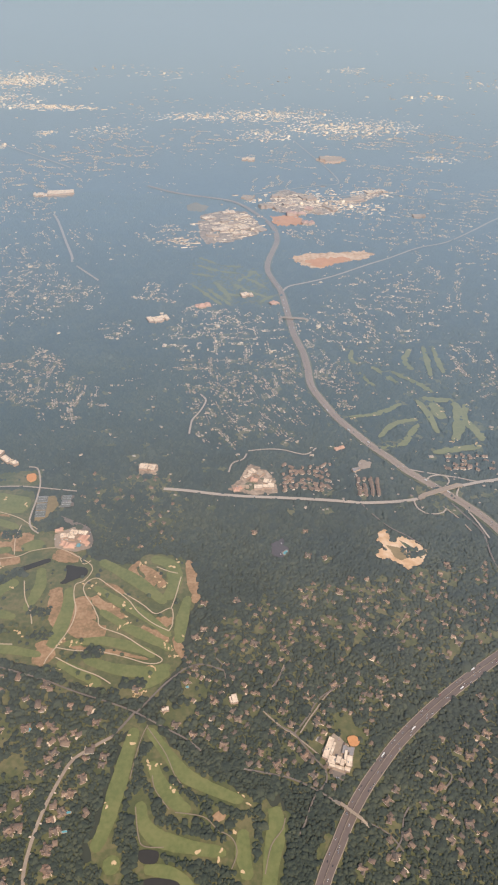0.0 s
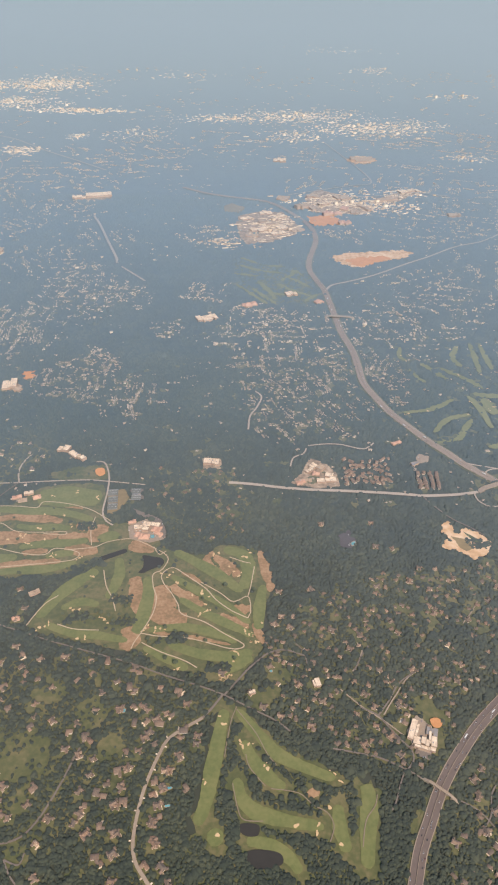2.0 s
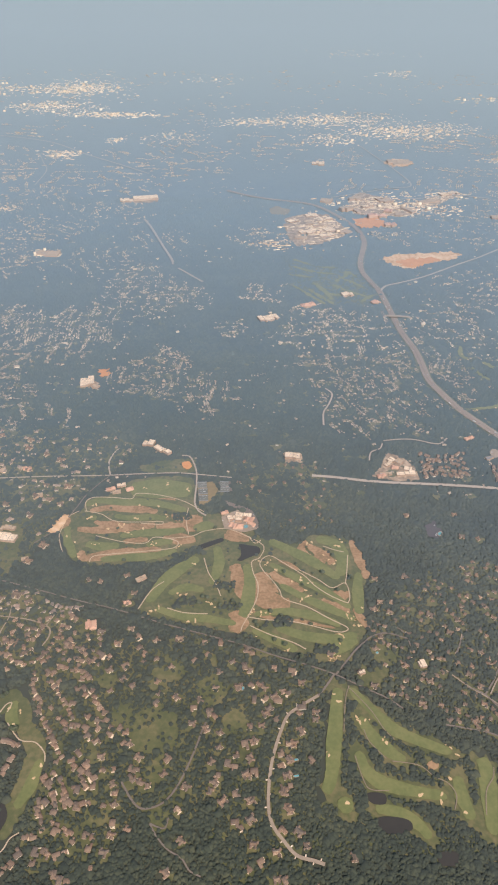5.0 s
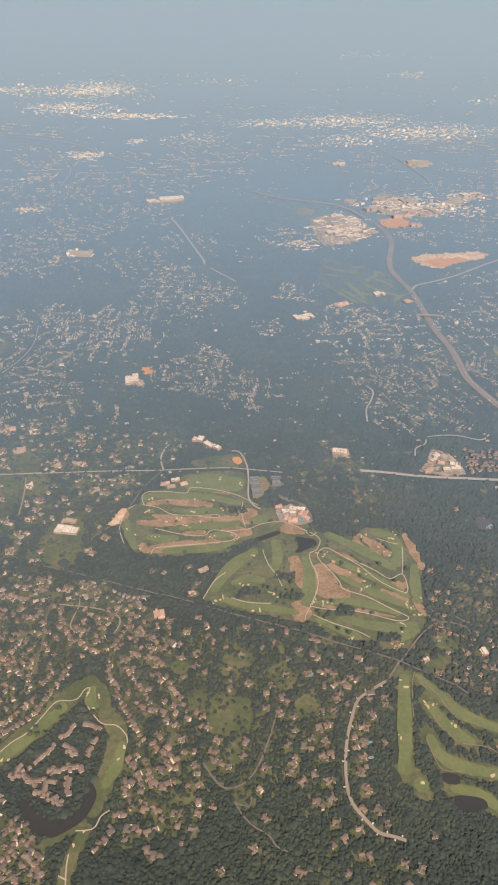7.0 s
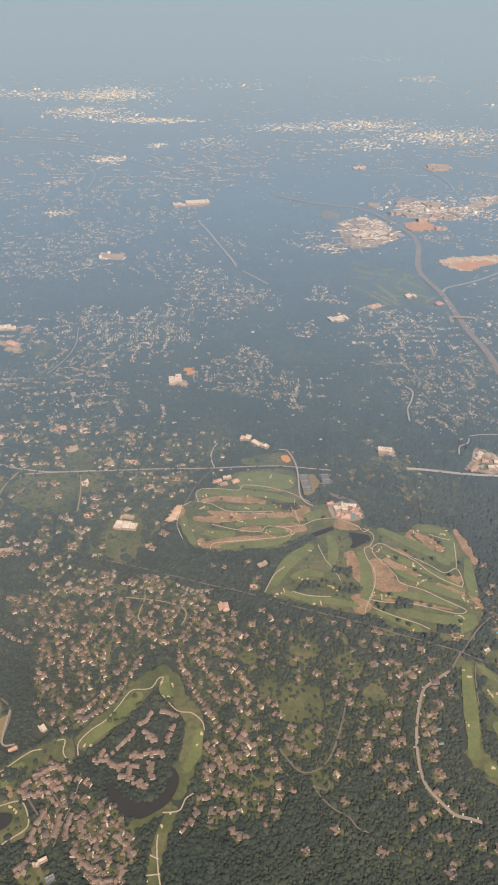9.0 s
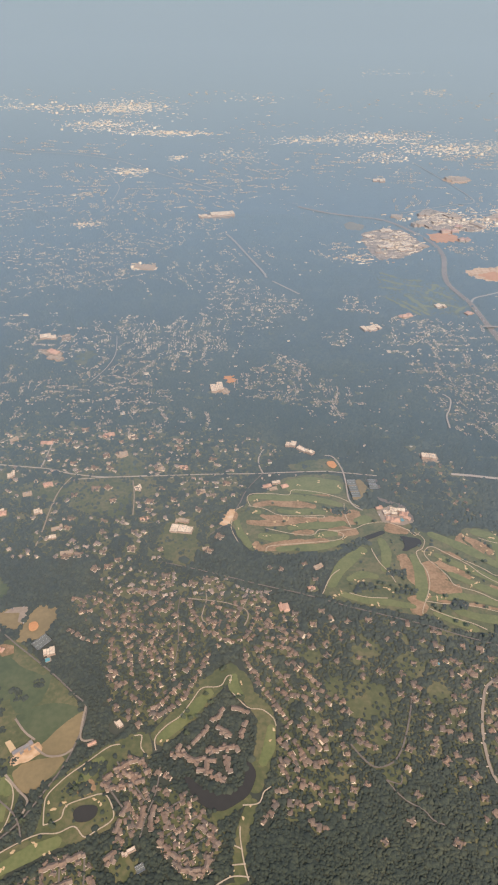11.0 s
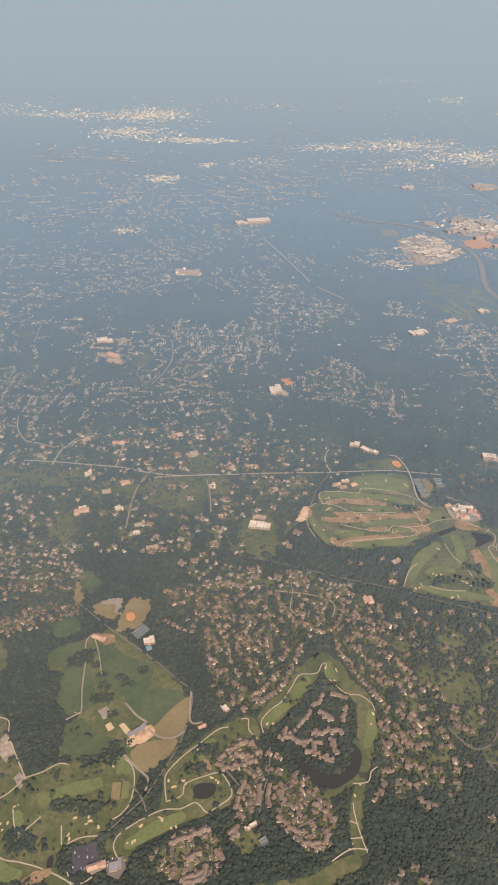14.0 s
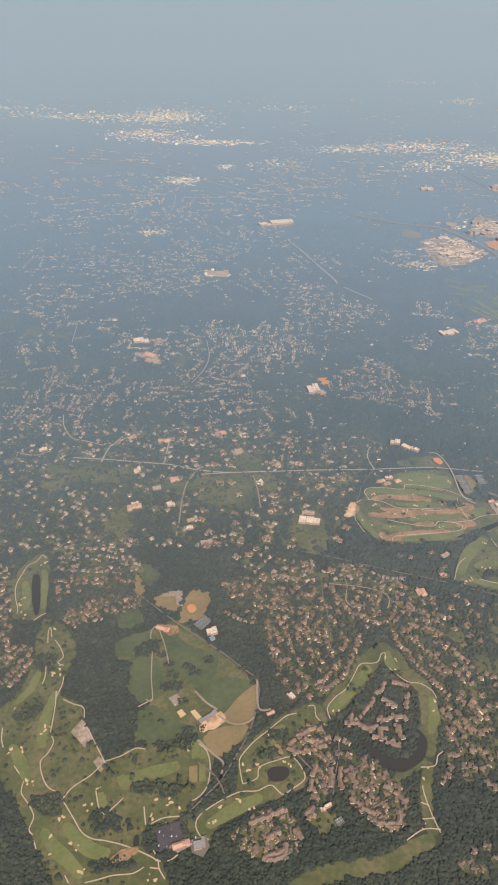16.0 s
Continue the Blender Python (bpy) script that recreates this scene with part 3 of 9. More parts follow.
PATHS = [
    ([(-200.4, 300.9), (-202.9, 309.7), (-198.5, 314.6), (-184.7, 314.9), (-172.8, 314.0), (-169.4, 319.6), (-153.4, 318.1), (-137.4, 312.5), (-127.4, 305.6), (-119.7, 300.1)],),
    ([(-201.6, 300.9), (-190.4, 298.3), (-180.1, 291.8), (-163.0, 291.1), (-149.8, 292.0), (-149.7, 289.2), (-162.9, 290.0)],),
    ([(-189.6, 277.9), (-172.5, 273.1), (-157.8, 271.9), (-152.6, 277.2), (-143.4, 276.4), (-136.7, 273.4), (-139.4, 268.2), (-153.7, 265.3), (-174.9, 262.3), (-187.2, 260.0), (-189.0, 255.0)],),
    ([(-205.4, 300.8), (-211.0, 294.9), (-212.8, 283.8), (-212.5, 275.8), (-207.4, 263.0)],),
    ([(-133.2, 305.5), (-133.7, 294.0), (-130.7, 280.4)],),
    ([(-143.4, 276.4), (-128.8, 278.9), (-121.4, 283.4), (-110.3, 286.3), (-102.8, 284.9), (-92.0, 278.7), (-84.9, 273.7), (-82.7, 268.6), (-85.6, 261.0), (-90.1, 257.5), (-89.1, 248.8), (-86.2, 239.6), (-86.9, 228.5), (-91.6, 215.6)],),
    ([(-91.6, 215.6), (-81.9, 213.8), (-69.1, 213.3), (-56.5, 210.4), (-44.3, 206.7), (-38.5, 206.8), (-36.8, 209.6), (-46.2, 215.5), (-58.2, 223.6), (-70.9, 228.9), (-73.6, 235.4), (-78.1, 243.5), (-82.8, 249.9), (-85.2, 256.1), (-82.8, 261.1), (-78.4, 262.7), (-71.7, 257.9), (-58.8, 247.2), (-52.9, 239.5), (-43.8, 231.7), (-34.6, 226.7)],),
    ([(-34.6, 226.7), (-33.1, 232.0), (-34.8, 241.8), (-42.9, 238.0), (-50.6, 244.2), (-61.8, 251.9)],),
    ([(-31.1, 264.8), (-33.1, 250.2), (-34.8, 241.8)],),
    ([(-45.9, 272.1), (-38.4, 268.7), (-33.2, 267.3)],),
    ([(-153.8, 219.6), (-148.1, 233.6), (-141.6, 240.6)],),
    ([(-92.6, 279.8), (-88.5, 273.6), (-84.7, 276.3)],),
    ([(-91.6, 215.6), (-94.4, 209.5), (-95.3, 205.4)],),
    ([(-90.3, 209.6), (-79.5, 203.9), (-67.3, 199.1), (-60.1, 194.7)],),
    ([(-119.5, 260.2), (-115.9, 248.2), (-110.8, 239.0), (-107.6, 230.2)],),
    ([(-137.4, 220.8), (-127.4, 217.7), (-114.3, 217.2)],),
    ([(-39.4, 173.3), (-41.7, 166.4), (-43.4, 155.8), (-44.3, 148.3)],),
    ([(-39.3, 171.9), (-30.9, 161.1), (-27.9, 155.9), (-24.8, 149.7), (-20.8, 144.8)],),
    ([(-40.3, 136.4), (-37.7, 125.2), (-34.9, 121.0), (-26.9, 120.6)],),
    ([(-23.5, 134.2), (-11.6, 132.5), (-5.6, 127.6), (0.3, 124.4), (2.6, 119.1), (0.5, 112.9)],),
    ([(-34.7, 149.6), (-32.8, 143.5), (-26.0, 135.3)],),
    ([(22.5, 132.3), (21.1, 127.8), (16.3, 121.3), (13.7, 111.0)],),
    ([(-242.1, 115.9), (-243.2, 122.6), (-238.1, 129.7), (-232.4, 134.5), (-227.5, 142.7), (-222.5, 151.3), (-215.3, 152.3), (-211.8, 153.9), (-209.6, 158.7), (-207.1, 159.6), (-207.8, 154.8)],),
    ([(-206.0, 149.1), (-197.7, 140.7), (-190.0, 139.5), (-184.5, 134.9), (-183.0, 130.4)],),
    ([(-185.6, 99.5), (-188.9, 97.0), (-191.3, 91.8), (-198.6, 90.7)],),
    ([(-199.4, 81.5), (-199.2, 76.6), (-197.4, 67.3), (-195.0, 59.4)],),
    ([(-201.7, 73.2), (-197.9, 71.7)],),
    ([(-202.3, 65.3), (-196.4, 66.0)],),
    ([(-194.7, 60.9), (-202.6, 60.7), (-211.3, 55.5)],),
    ([(-392.9, 128.4), (-391.1, 119.6), (-389.9, 109.5), (-389.1, 103.1), (-386.3, 98.4), (-387.5, 92.2), (-390.0, 87.6), (-387.1, 80.4), (-382.7, 74.9), (-377.8, 72.3), (-372.3, 67.0), (-366.6, 60.6), (-361.1, 54.4), (-355.3, 51.6), (-349.9, 51.1), (-341.8, 49.6), (-333.6, 47.2), (-326.8, 44.6), (-324.1, 43.3), (-319.0, 43.6), (-315.5, 46.1)],),
    ([(-326.8, 47.7), (-324.1, 43.3), (-323.1, 40.0), (-320.0, 36.0)],),
    ([(-354.9, 33.4), (-350.2, 34.6), (-343.1, 36.7), (-334.6, 37.8), (-330.0, 40.5)],),
    ([(-327.4, 40.4), (-323.1, 40.0)],),
    ([(-415.3, 105.5), (-413.7, 99.1), (-411.3, 94.5)],),
    ([(-402.6, 84.9), (-398.5, 80.9)],),
    ([(-395.4, 77.3), (-394.8, 71.7), (-389.9, 66.5), (-385.5, 60.8), (-385.9, 54.9), (-383.5, 52.5)],),
    ([(-382.3, 50.0), (-380.2, 46.5)],),
    ([(-364.3, 36.0), (-361.8, 32.9)],),
    ([(-357.8, 88.6), (-349.8, 91.9), (-343.3, 96.1), (-338.0, 95.9)],),
    ([(-373.8, 69.7), (-370.3, 75.3), (-363.2, 81.2), (-358.9, 87.1), (-357.8, 88.6), (-361.9, 94.5), (-368.4, 103.7), (-372.8, 110.1), (-375.4, 118.4), (-381.5, 120.6), (-387.7, 123.2)],),
    ([(-311.7, 100.1), (-306.9, 96.3), (-304.3, 88.8), (-304.6, 78.8), (-307.7, 73.1), (-311.6, 70.3)],),
    ([(-329.5, 59.2), (-324.1, 62.0), (-316.7, 63.0)],),
    ([(-334.2, 66.9), (-332.1, 58.6)],),
    ([(-358.8, 73.7), (-355.8, 66.2), (-352.4, 62.9), (-348.9, 65.9), (-344.9, 70.6)],),
    ([(-287.5, 79.3), (-289.1, 86.4), (-289.4, 92.3), (-285.3, 98.5), (-281.0, 103.3), (-275.2, 108.3), (-269.2, 114.0), (-264.7, 117.5), (-260.1, 118.6)],),
    ([(-253.9, 123.3), (-250.2, 123.4), (-249.6, 117.3), (-245.3, 112.5)],),
    ([(-287.5, 79.3), (-280.6, 82.4), (-279.3, 88.2), (-270.8, 92.0), (-263.6, 94.0), (-259.4, 90.3), (-256.9, 83.1), (-263.9, 77.3), (-268.1, 74.9), (-273.6, 79.2), (-280.4, 76.2), (-288.7, 75.4), (-298.0, 70.7), (-305.7, 65.2), (-308.5, 61.2), (-308.1, 57.4), (-305.2, 53.7), (-302.0, 53.1)],),
    ([(-391.1, 137.6), (-390.7, 132.0), (-391.9, 124.8)],),
    ([(-403.4, 145.5), (-401.7, 137.2), (-401.9, 132.4)],),
    ([(-406.6, 160.6), (-408.6, 168.9), (-408.0, 171.9), (-405.4, 164.8)],),
    ([(-402.8, 162.8), (-397.8, 156.8), (-394.9, 150.9), (-396.9, 146.9), (-393.1, 145.1)],),
    ([(-427.0, 230.8), (-430.8, 233.4), (-432.7, 227.9), (-437.6, 223.5), (-439.0, 215.6), (-440.0, 207.0), (-438.0, 197.4), (-432.6, 185.8), (-432.1, 182.2)],),
    ([(-420.0, 177.2), (-416.9, 180.9), (-414.0, 183.2)],),
    ([(-345.8, 120.0), (-338.8, 124.7)],),
]
TURF = [
    ([(-218.4, 283.7), (-214.8, 294.8), (-204.3, 300.8), (-202.1, 312.7), (-185.4, 321.0), (-172.8, 335.3), (-138.3, 339.4), (-131.1, 329.9), (-129.5, 311.5), (-117.8, 300.1), (-106.2, 303.3), (-94.9, 297.8), (-84.6, 278.9), (-63.0, 274.2), (-51.1, 282.4), (-33.0, 280.2), (-28.4, 275.1), (-23.7, 260.1), (-21.4, 248.1), (-26.3, 232.1), (-27.7, 219.3), (-25.7, 209.1), (-33.3, 197.2), (-42.6, 187.7), (-50.5, 185.7), (-64.9, 192.7), (-77.2, 194.3), (-92.2, 203.5), (-101.6, 205.3), (-124.0, 209.6), (-151.9, 217.1), (-149.5, 229.2), (-141.7, 242.9), (-128.2, 255.1), (-131.9, 259.9), (-142.4, 257.1), (-167.0, 254.1), (-189.9, 253.5), (-201.2, 258.2), (-208.0, 270.6), (-211.9, 278.4)], 0.03),
    ([(-170.2, 352.0), (-139.1, 359.7), (-132.3, 344.2), (-167.4, 343.3)], 0.03),
    ([(-45.4, 174.7), (-48.5, 169.1), (-50.8, 150.7), (-52.9, 134.0), (-57.8, 116.7), (-61.3, 107.1), (-61.6, 93.7), (-47.1, 93.8), (-35.1, 97.5), (-15.9, 93.9), (2.9, 90.5), (19.7, 94.1), (21.7, 115.1), (24.2, 134.5), (16.7, 137.9), (-2.6, 147.4), (-20.5, 157.3), (-31.4, 166.5), (-39.6, 174.7)], 0.95),
    ([(-415.9, 175.2), (-406.1, 177.7), (-395.3, 169.3), (-387.9, 153.1), (-389.9, 141.4), (-390.8, 126.6), (-378.7, 121.7), (-372.8, 110.1), (-362.6, 97.6), (-356.6, 90.2), (-343.4, 96.7), (-326.2, 99.4), (-311.9, 103.0), (-303.0, 93.4), (-303.5, 78.8), (-309.0, 71.7), (-318.6, 60.9), (-330.9, 57.9), (-331.4, 49.2), (-321.2, 41.2), (-315.8, 18.6), (-358.3, 17.3), (-370.0, 34.0), (-382.3, 50.0), (-392.7, 62.4), (-407.6, 78.3), (-424.1, 92.6), (-428.0, 111.6), (-416.2, 122.3), (-411.9, 144.5)], 0.05),
    ([(-432.9, 179.1), (-444.7, 204.4), (-441.3, 223.4), (-433.2, 234.9), (-425.0, 230.8), (-419.1, 205.2), (-414.9, 184.1), (-420.0, 177.2)], 0.03),
    ([(-290.6, 76.4), (-290.9, 93.7), (-282.5, 104.8), (-273.7, 113.2), (-264.6, 119.5), (-249.1, 125.8), (-243.8, 112.5), (-255.9, 110.5), (-264.9, 100.7), (-255.5, 83.1), (-266.7, 73.9), (-279.0, 70.0), (-297.3, 60.2), (-302.0, 52.6), (-309.9, 53.6), (-310.9, 63.7)], 0.03),
    ([(47.4, 179.1), (52.8, 180.0), (62.1, 170.1), (58.8, 164.6), (48.7, 167.2)], 0.03),
    ([(-34.5, 183.5), (-25.2, 185.1), (-18.1, 180.7), (-21.5, 172.1), (-32.1, 173.4)], 0.03),
    ([(-301.8, 348.6), (-292.3, 352.3), (-285.6, 335.7), (-293.1, 333.5)], 0.08),
    ([(-256.8, 280.0), (-238.3, 288.7), (-235.2, 242.9), (-249.6, 244.9), (-260.5, 259.2)], 0.08),
    ([(-290.9, 325.9), (-275.7, 329.4), (-269.6, 314.0), (-284.4, 310.6)], 0.08),
    ([(-396.0, 281.8), (-381.4, 282.3), (-375.5, 260.8), (-393.0, 257.3)], 0.08),
    ([(-453.8, 313.8), (-437.0, 318.0), (-436.5, 307.3), (-446.9, 304.9)], 0.08),
    ([(-439.5, 336.5), (-424.9, 333.2), (-384.0, 334.5), (-385.9, 319.6), (-430.4, 318.2)], 0.08),
    ([(-330.3, 321.4), (-292.6, 326.2), (-291.4, 288.3), (-325.7, 293.8)], 0.08),
    ([(-147.5, 156.2), (-126.0, 156.7), (-125.6, 136.9), (-144.7, 136.5)], 0.08),
    ([(-160.6, 109.1), (-149.1, 109.3), (-149.8, 103.1), (-158.6, 102.9)], 0.08),
    ([(-132.6, 108.5), (-123.7, 109.9), (-121.1, 102.6), (-128.5, 100.0)], 0.08),
    ([(-104.9, 102.9), (-97.5, 100.7), (-98.9, 98.3), (-104.5, 100.5)], 0.08),
    ([(42.3, 130.1), (48.4, 132.4), (41.2, 119.3), (35.9, 111.1), (34.0, 115.2)], 0.08),
    ([(-257.5, 66.7), (-244.1, 67.1), (-242.0, 59.5), (-252.5, 59.1)], 0.08),
    ([(-56, 742), (-17, 736), (33, 706), (31, 640), (-3, 631), (-33, 658), (-50, 694)], 0.5),
    ([(-556, 572), (-544, 594), (-530, 580), (-536, 569)], 0.08),
    ([(-590, 616), (-570, 616), (-564, 594), (-582, 593)], 0.08),
    ([(-433.0, 330.4), (-424.4, 338.4), (-404.8, 335.2), (-388.9, 331.8), (-389.6, 316.7), (-407.4, 314.3), (-428.2, 315.5)], 0.08),
    ([(-557, 576), (-552, 591), (-535, 592), (-533, 573), (-547, 566)], 0.08),
    ([(-516, 574), (-509, 585), (-496, 571), (-497, 558)], 0.08),
    ([(-450.6, 305.7), (-446.4, 314.9), (-435.1, 315.3), (-435.6, 304.4)], 0.08),
    ([(-307.4, 354.2), (-295.6, 358.7), (-284.4, 342.9), (-287.7, 331.1), (-301.9, 338.4)], 0.08),
    ([(-288.7, 323.6), (-273.8, 327.8), (-272.7, 311.3), (-286.1, 309.2)], 0.08),
    ([(-337.7, 322.1), (-328.9, 326.1), (-316.1, 322.8), (-316.3, 309.9), (-334.0, 307.6)], 0.08),
    ([(-355.2, 307.0), (-351.0, 318.0), (-338.5, 318.4), (-340.2, 302.2)], 0.08),
    ([(-379, 520), (-369, 537), (-359, 527), (-368, 502)], 0.08),
    ([(-463.2, 333.3), (-453.1, 339.5), (-438.9, 330.2), (-448.9, 324.2)], 0.08),
    ([(-168.8, 179.3), (-159.9, 181.3), (-157.4, 170.8), (-164.4, 167.3)], 0.1),
    ([(-140.1, 180.0), (-126.7, 185.7), (-124.9, 173.3), (-138.1, 169.6)], 0.1),
    ([(-117.5, 171.8), (-102.6, 175.6), (-103.0, 163.7), (-114.6, 160.2)], 0.1),
    ([(-157.6, 157.6), (-149.1, 159.4), (-146.8, 146.9), (-155.3, 148.2)], 0.1),
    ([(-103.2, 157.3), (-91.5, 160.7), (-92.3, 148.1), (-100.7, 146.4)], 0.1),
    ([(-137.5, 130.9), (-128.2, 134.0), (-126.6, 124.3), (-134.5, 122.7)], 0.1),
    ([(-23.8, 196.2), (-16.3, 200.7), (-10.7, 193.4), (-14.2, 186.2), (-21.9, 187.5)], 0.08),
    ([(-41.5, 191.6), (-35.2, 193.1), (-33.5, 188.8), (-39.7, 187.3)], 0.08),
    ([(-89.1, 192.5), (-83.3, 195.5), (-78.9, 192.6), (-83.0, 188.2)], 0.08),
    ([(-112.5, 189.3), (-107.8, 190.8), (-105.0, 185.2), (-110.8, 183.7)], 0.08),
]
TURF_BANDS = [
    ([(-243.3, 120.2), (-236.7, 128.0), (-226.1, 140.9), (-214.7, 156.6), (-203.8, 165.0)], 12.3),
    ([(-204.0, 162.9), (-196.6, 147.5), (-188.9, 136.6), (-188.4, 122.6), (-191.5, 106.1), (-194.7, 96.8)], 9.8),
    ([(-194.9, 95.3), (-206.1, 87.6), (-212.2, 84.5)], 4.9),
    ([(-193.2, 93.8), (-197.9, 79.3), (-199.0, 65.9), (-197.8, 58.3)], 6.6),
    ([(-198.1, 57.1), (-209.3, 51.9), (-220.4, 45.6), (-238.3, 42.7), (-253.5, 38.8), (-263.6, 32.9), (-270.9, 24.1)], 8.2),
]
MEADOWS = [
    ([(-344.3, 174.5), (-330.4, 179.5), (-307.6, 161.0), (-283.7, 137.4), (-282.5, 117.9), (-288.6, 101.9), (-306.8, 99.1), (-315.9, 105.4), (-339.5, 98.1), (-345.0, 104.5), (-339.7, 125.7), (-352.2, 127.8), (-355.6, 148.4), (-364.2, 150.8), (-363.3, 162.1)], 'rough'),
    ([(-339.4, 174.6), (-324.3, 163.2), (-305.2, 153.7), (-322.2, 143.5), (-328.2, 139.5), (-335.0, 154.8)], 'green'),
    ([(-355.8, 150.2), (-344.1, 155.3), (-334.6, 139.3), (-333.1, 128.5), (-347.4, 123.8)], 'green'),
    ([(-368.7, 183.3), (-357.2, 188.2), (-351.9, 177.2), (-364.9, 172.4)], 'green'),
    ([(-366.2, 157.8), (-362.0, 166.2), (-348.5, 170.8), (-345.5, 158.4), (-356.5, 154.1)], 'green'),
    ([(-313.3, 134.5), (-299.4, 140.5), (-283.3, 135.4), (-296.5, 117.5), (-302.8, 119.7), (-316.1, 130.8)], 'green'),
    ([(-282.7, 136.2), (-283.4, 115.6), (-294.1, 111.6), (-299.5, 116.4)], 'straw'),
    ([(-344.6, 118.3), (-337.7, 121.3), (-328.0, 113.1), (-318.6, 110.1), (-319.4, 103.7), (-332.2, 100.1), (-340.5, 96.8), (-344.4, 107.7)], 'green'),
    ([(-321.8, 145.4), (-305.5, 158.9), (-306.0, 142.1), (-316.5, 134.4)], 'green'),
    ([(-302.0, 109.0), (-285.7, 111.2), (-292.6, 98.3), (-300.9, 93.4), (-308.9, 102.4)], 'straw'),
    ([(-362.9, 222.2), (-356.2, 227.6), (-347.1, 217.5), (-353.0, 207.3)], 'green'),
    ([(-363.6, 219.6), (-355.2, 204.8), (-361.0, 199.8)], 'straw'),
    ([(-328.9, 198.4), (-323.5, 205.8), (-312.3, 202.8), (-314.6, 187.3), (-321.0, 180.4), (-331.4, 180.0)], 'straw'),
    ([(-349.0, 197.8), (-339.6, 202.9), (-331.2, 193.7), (-334.0, 186.7), (-343.2, 189.6)], 'straw'),
]
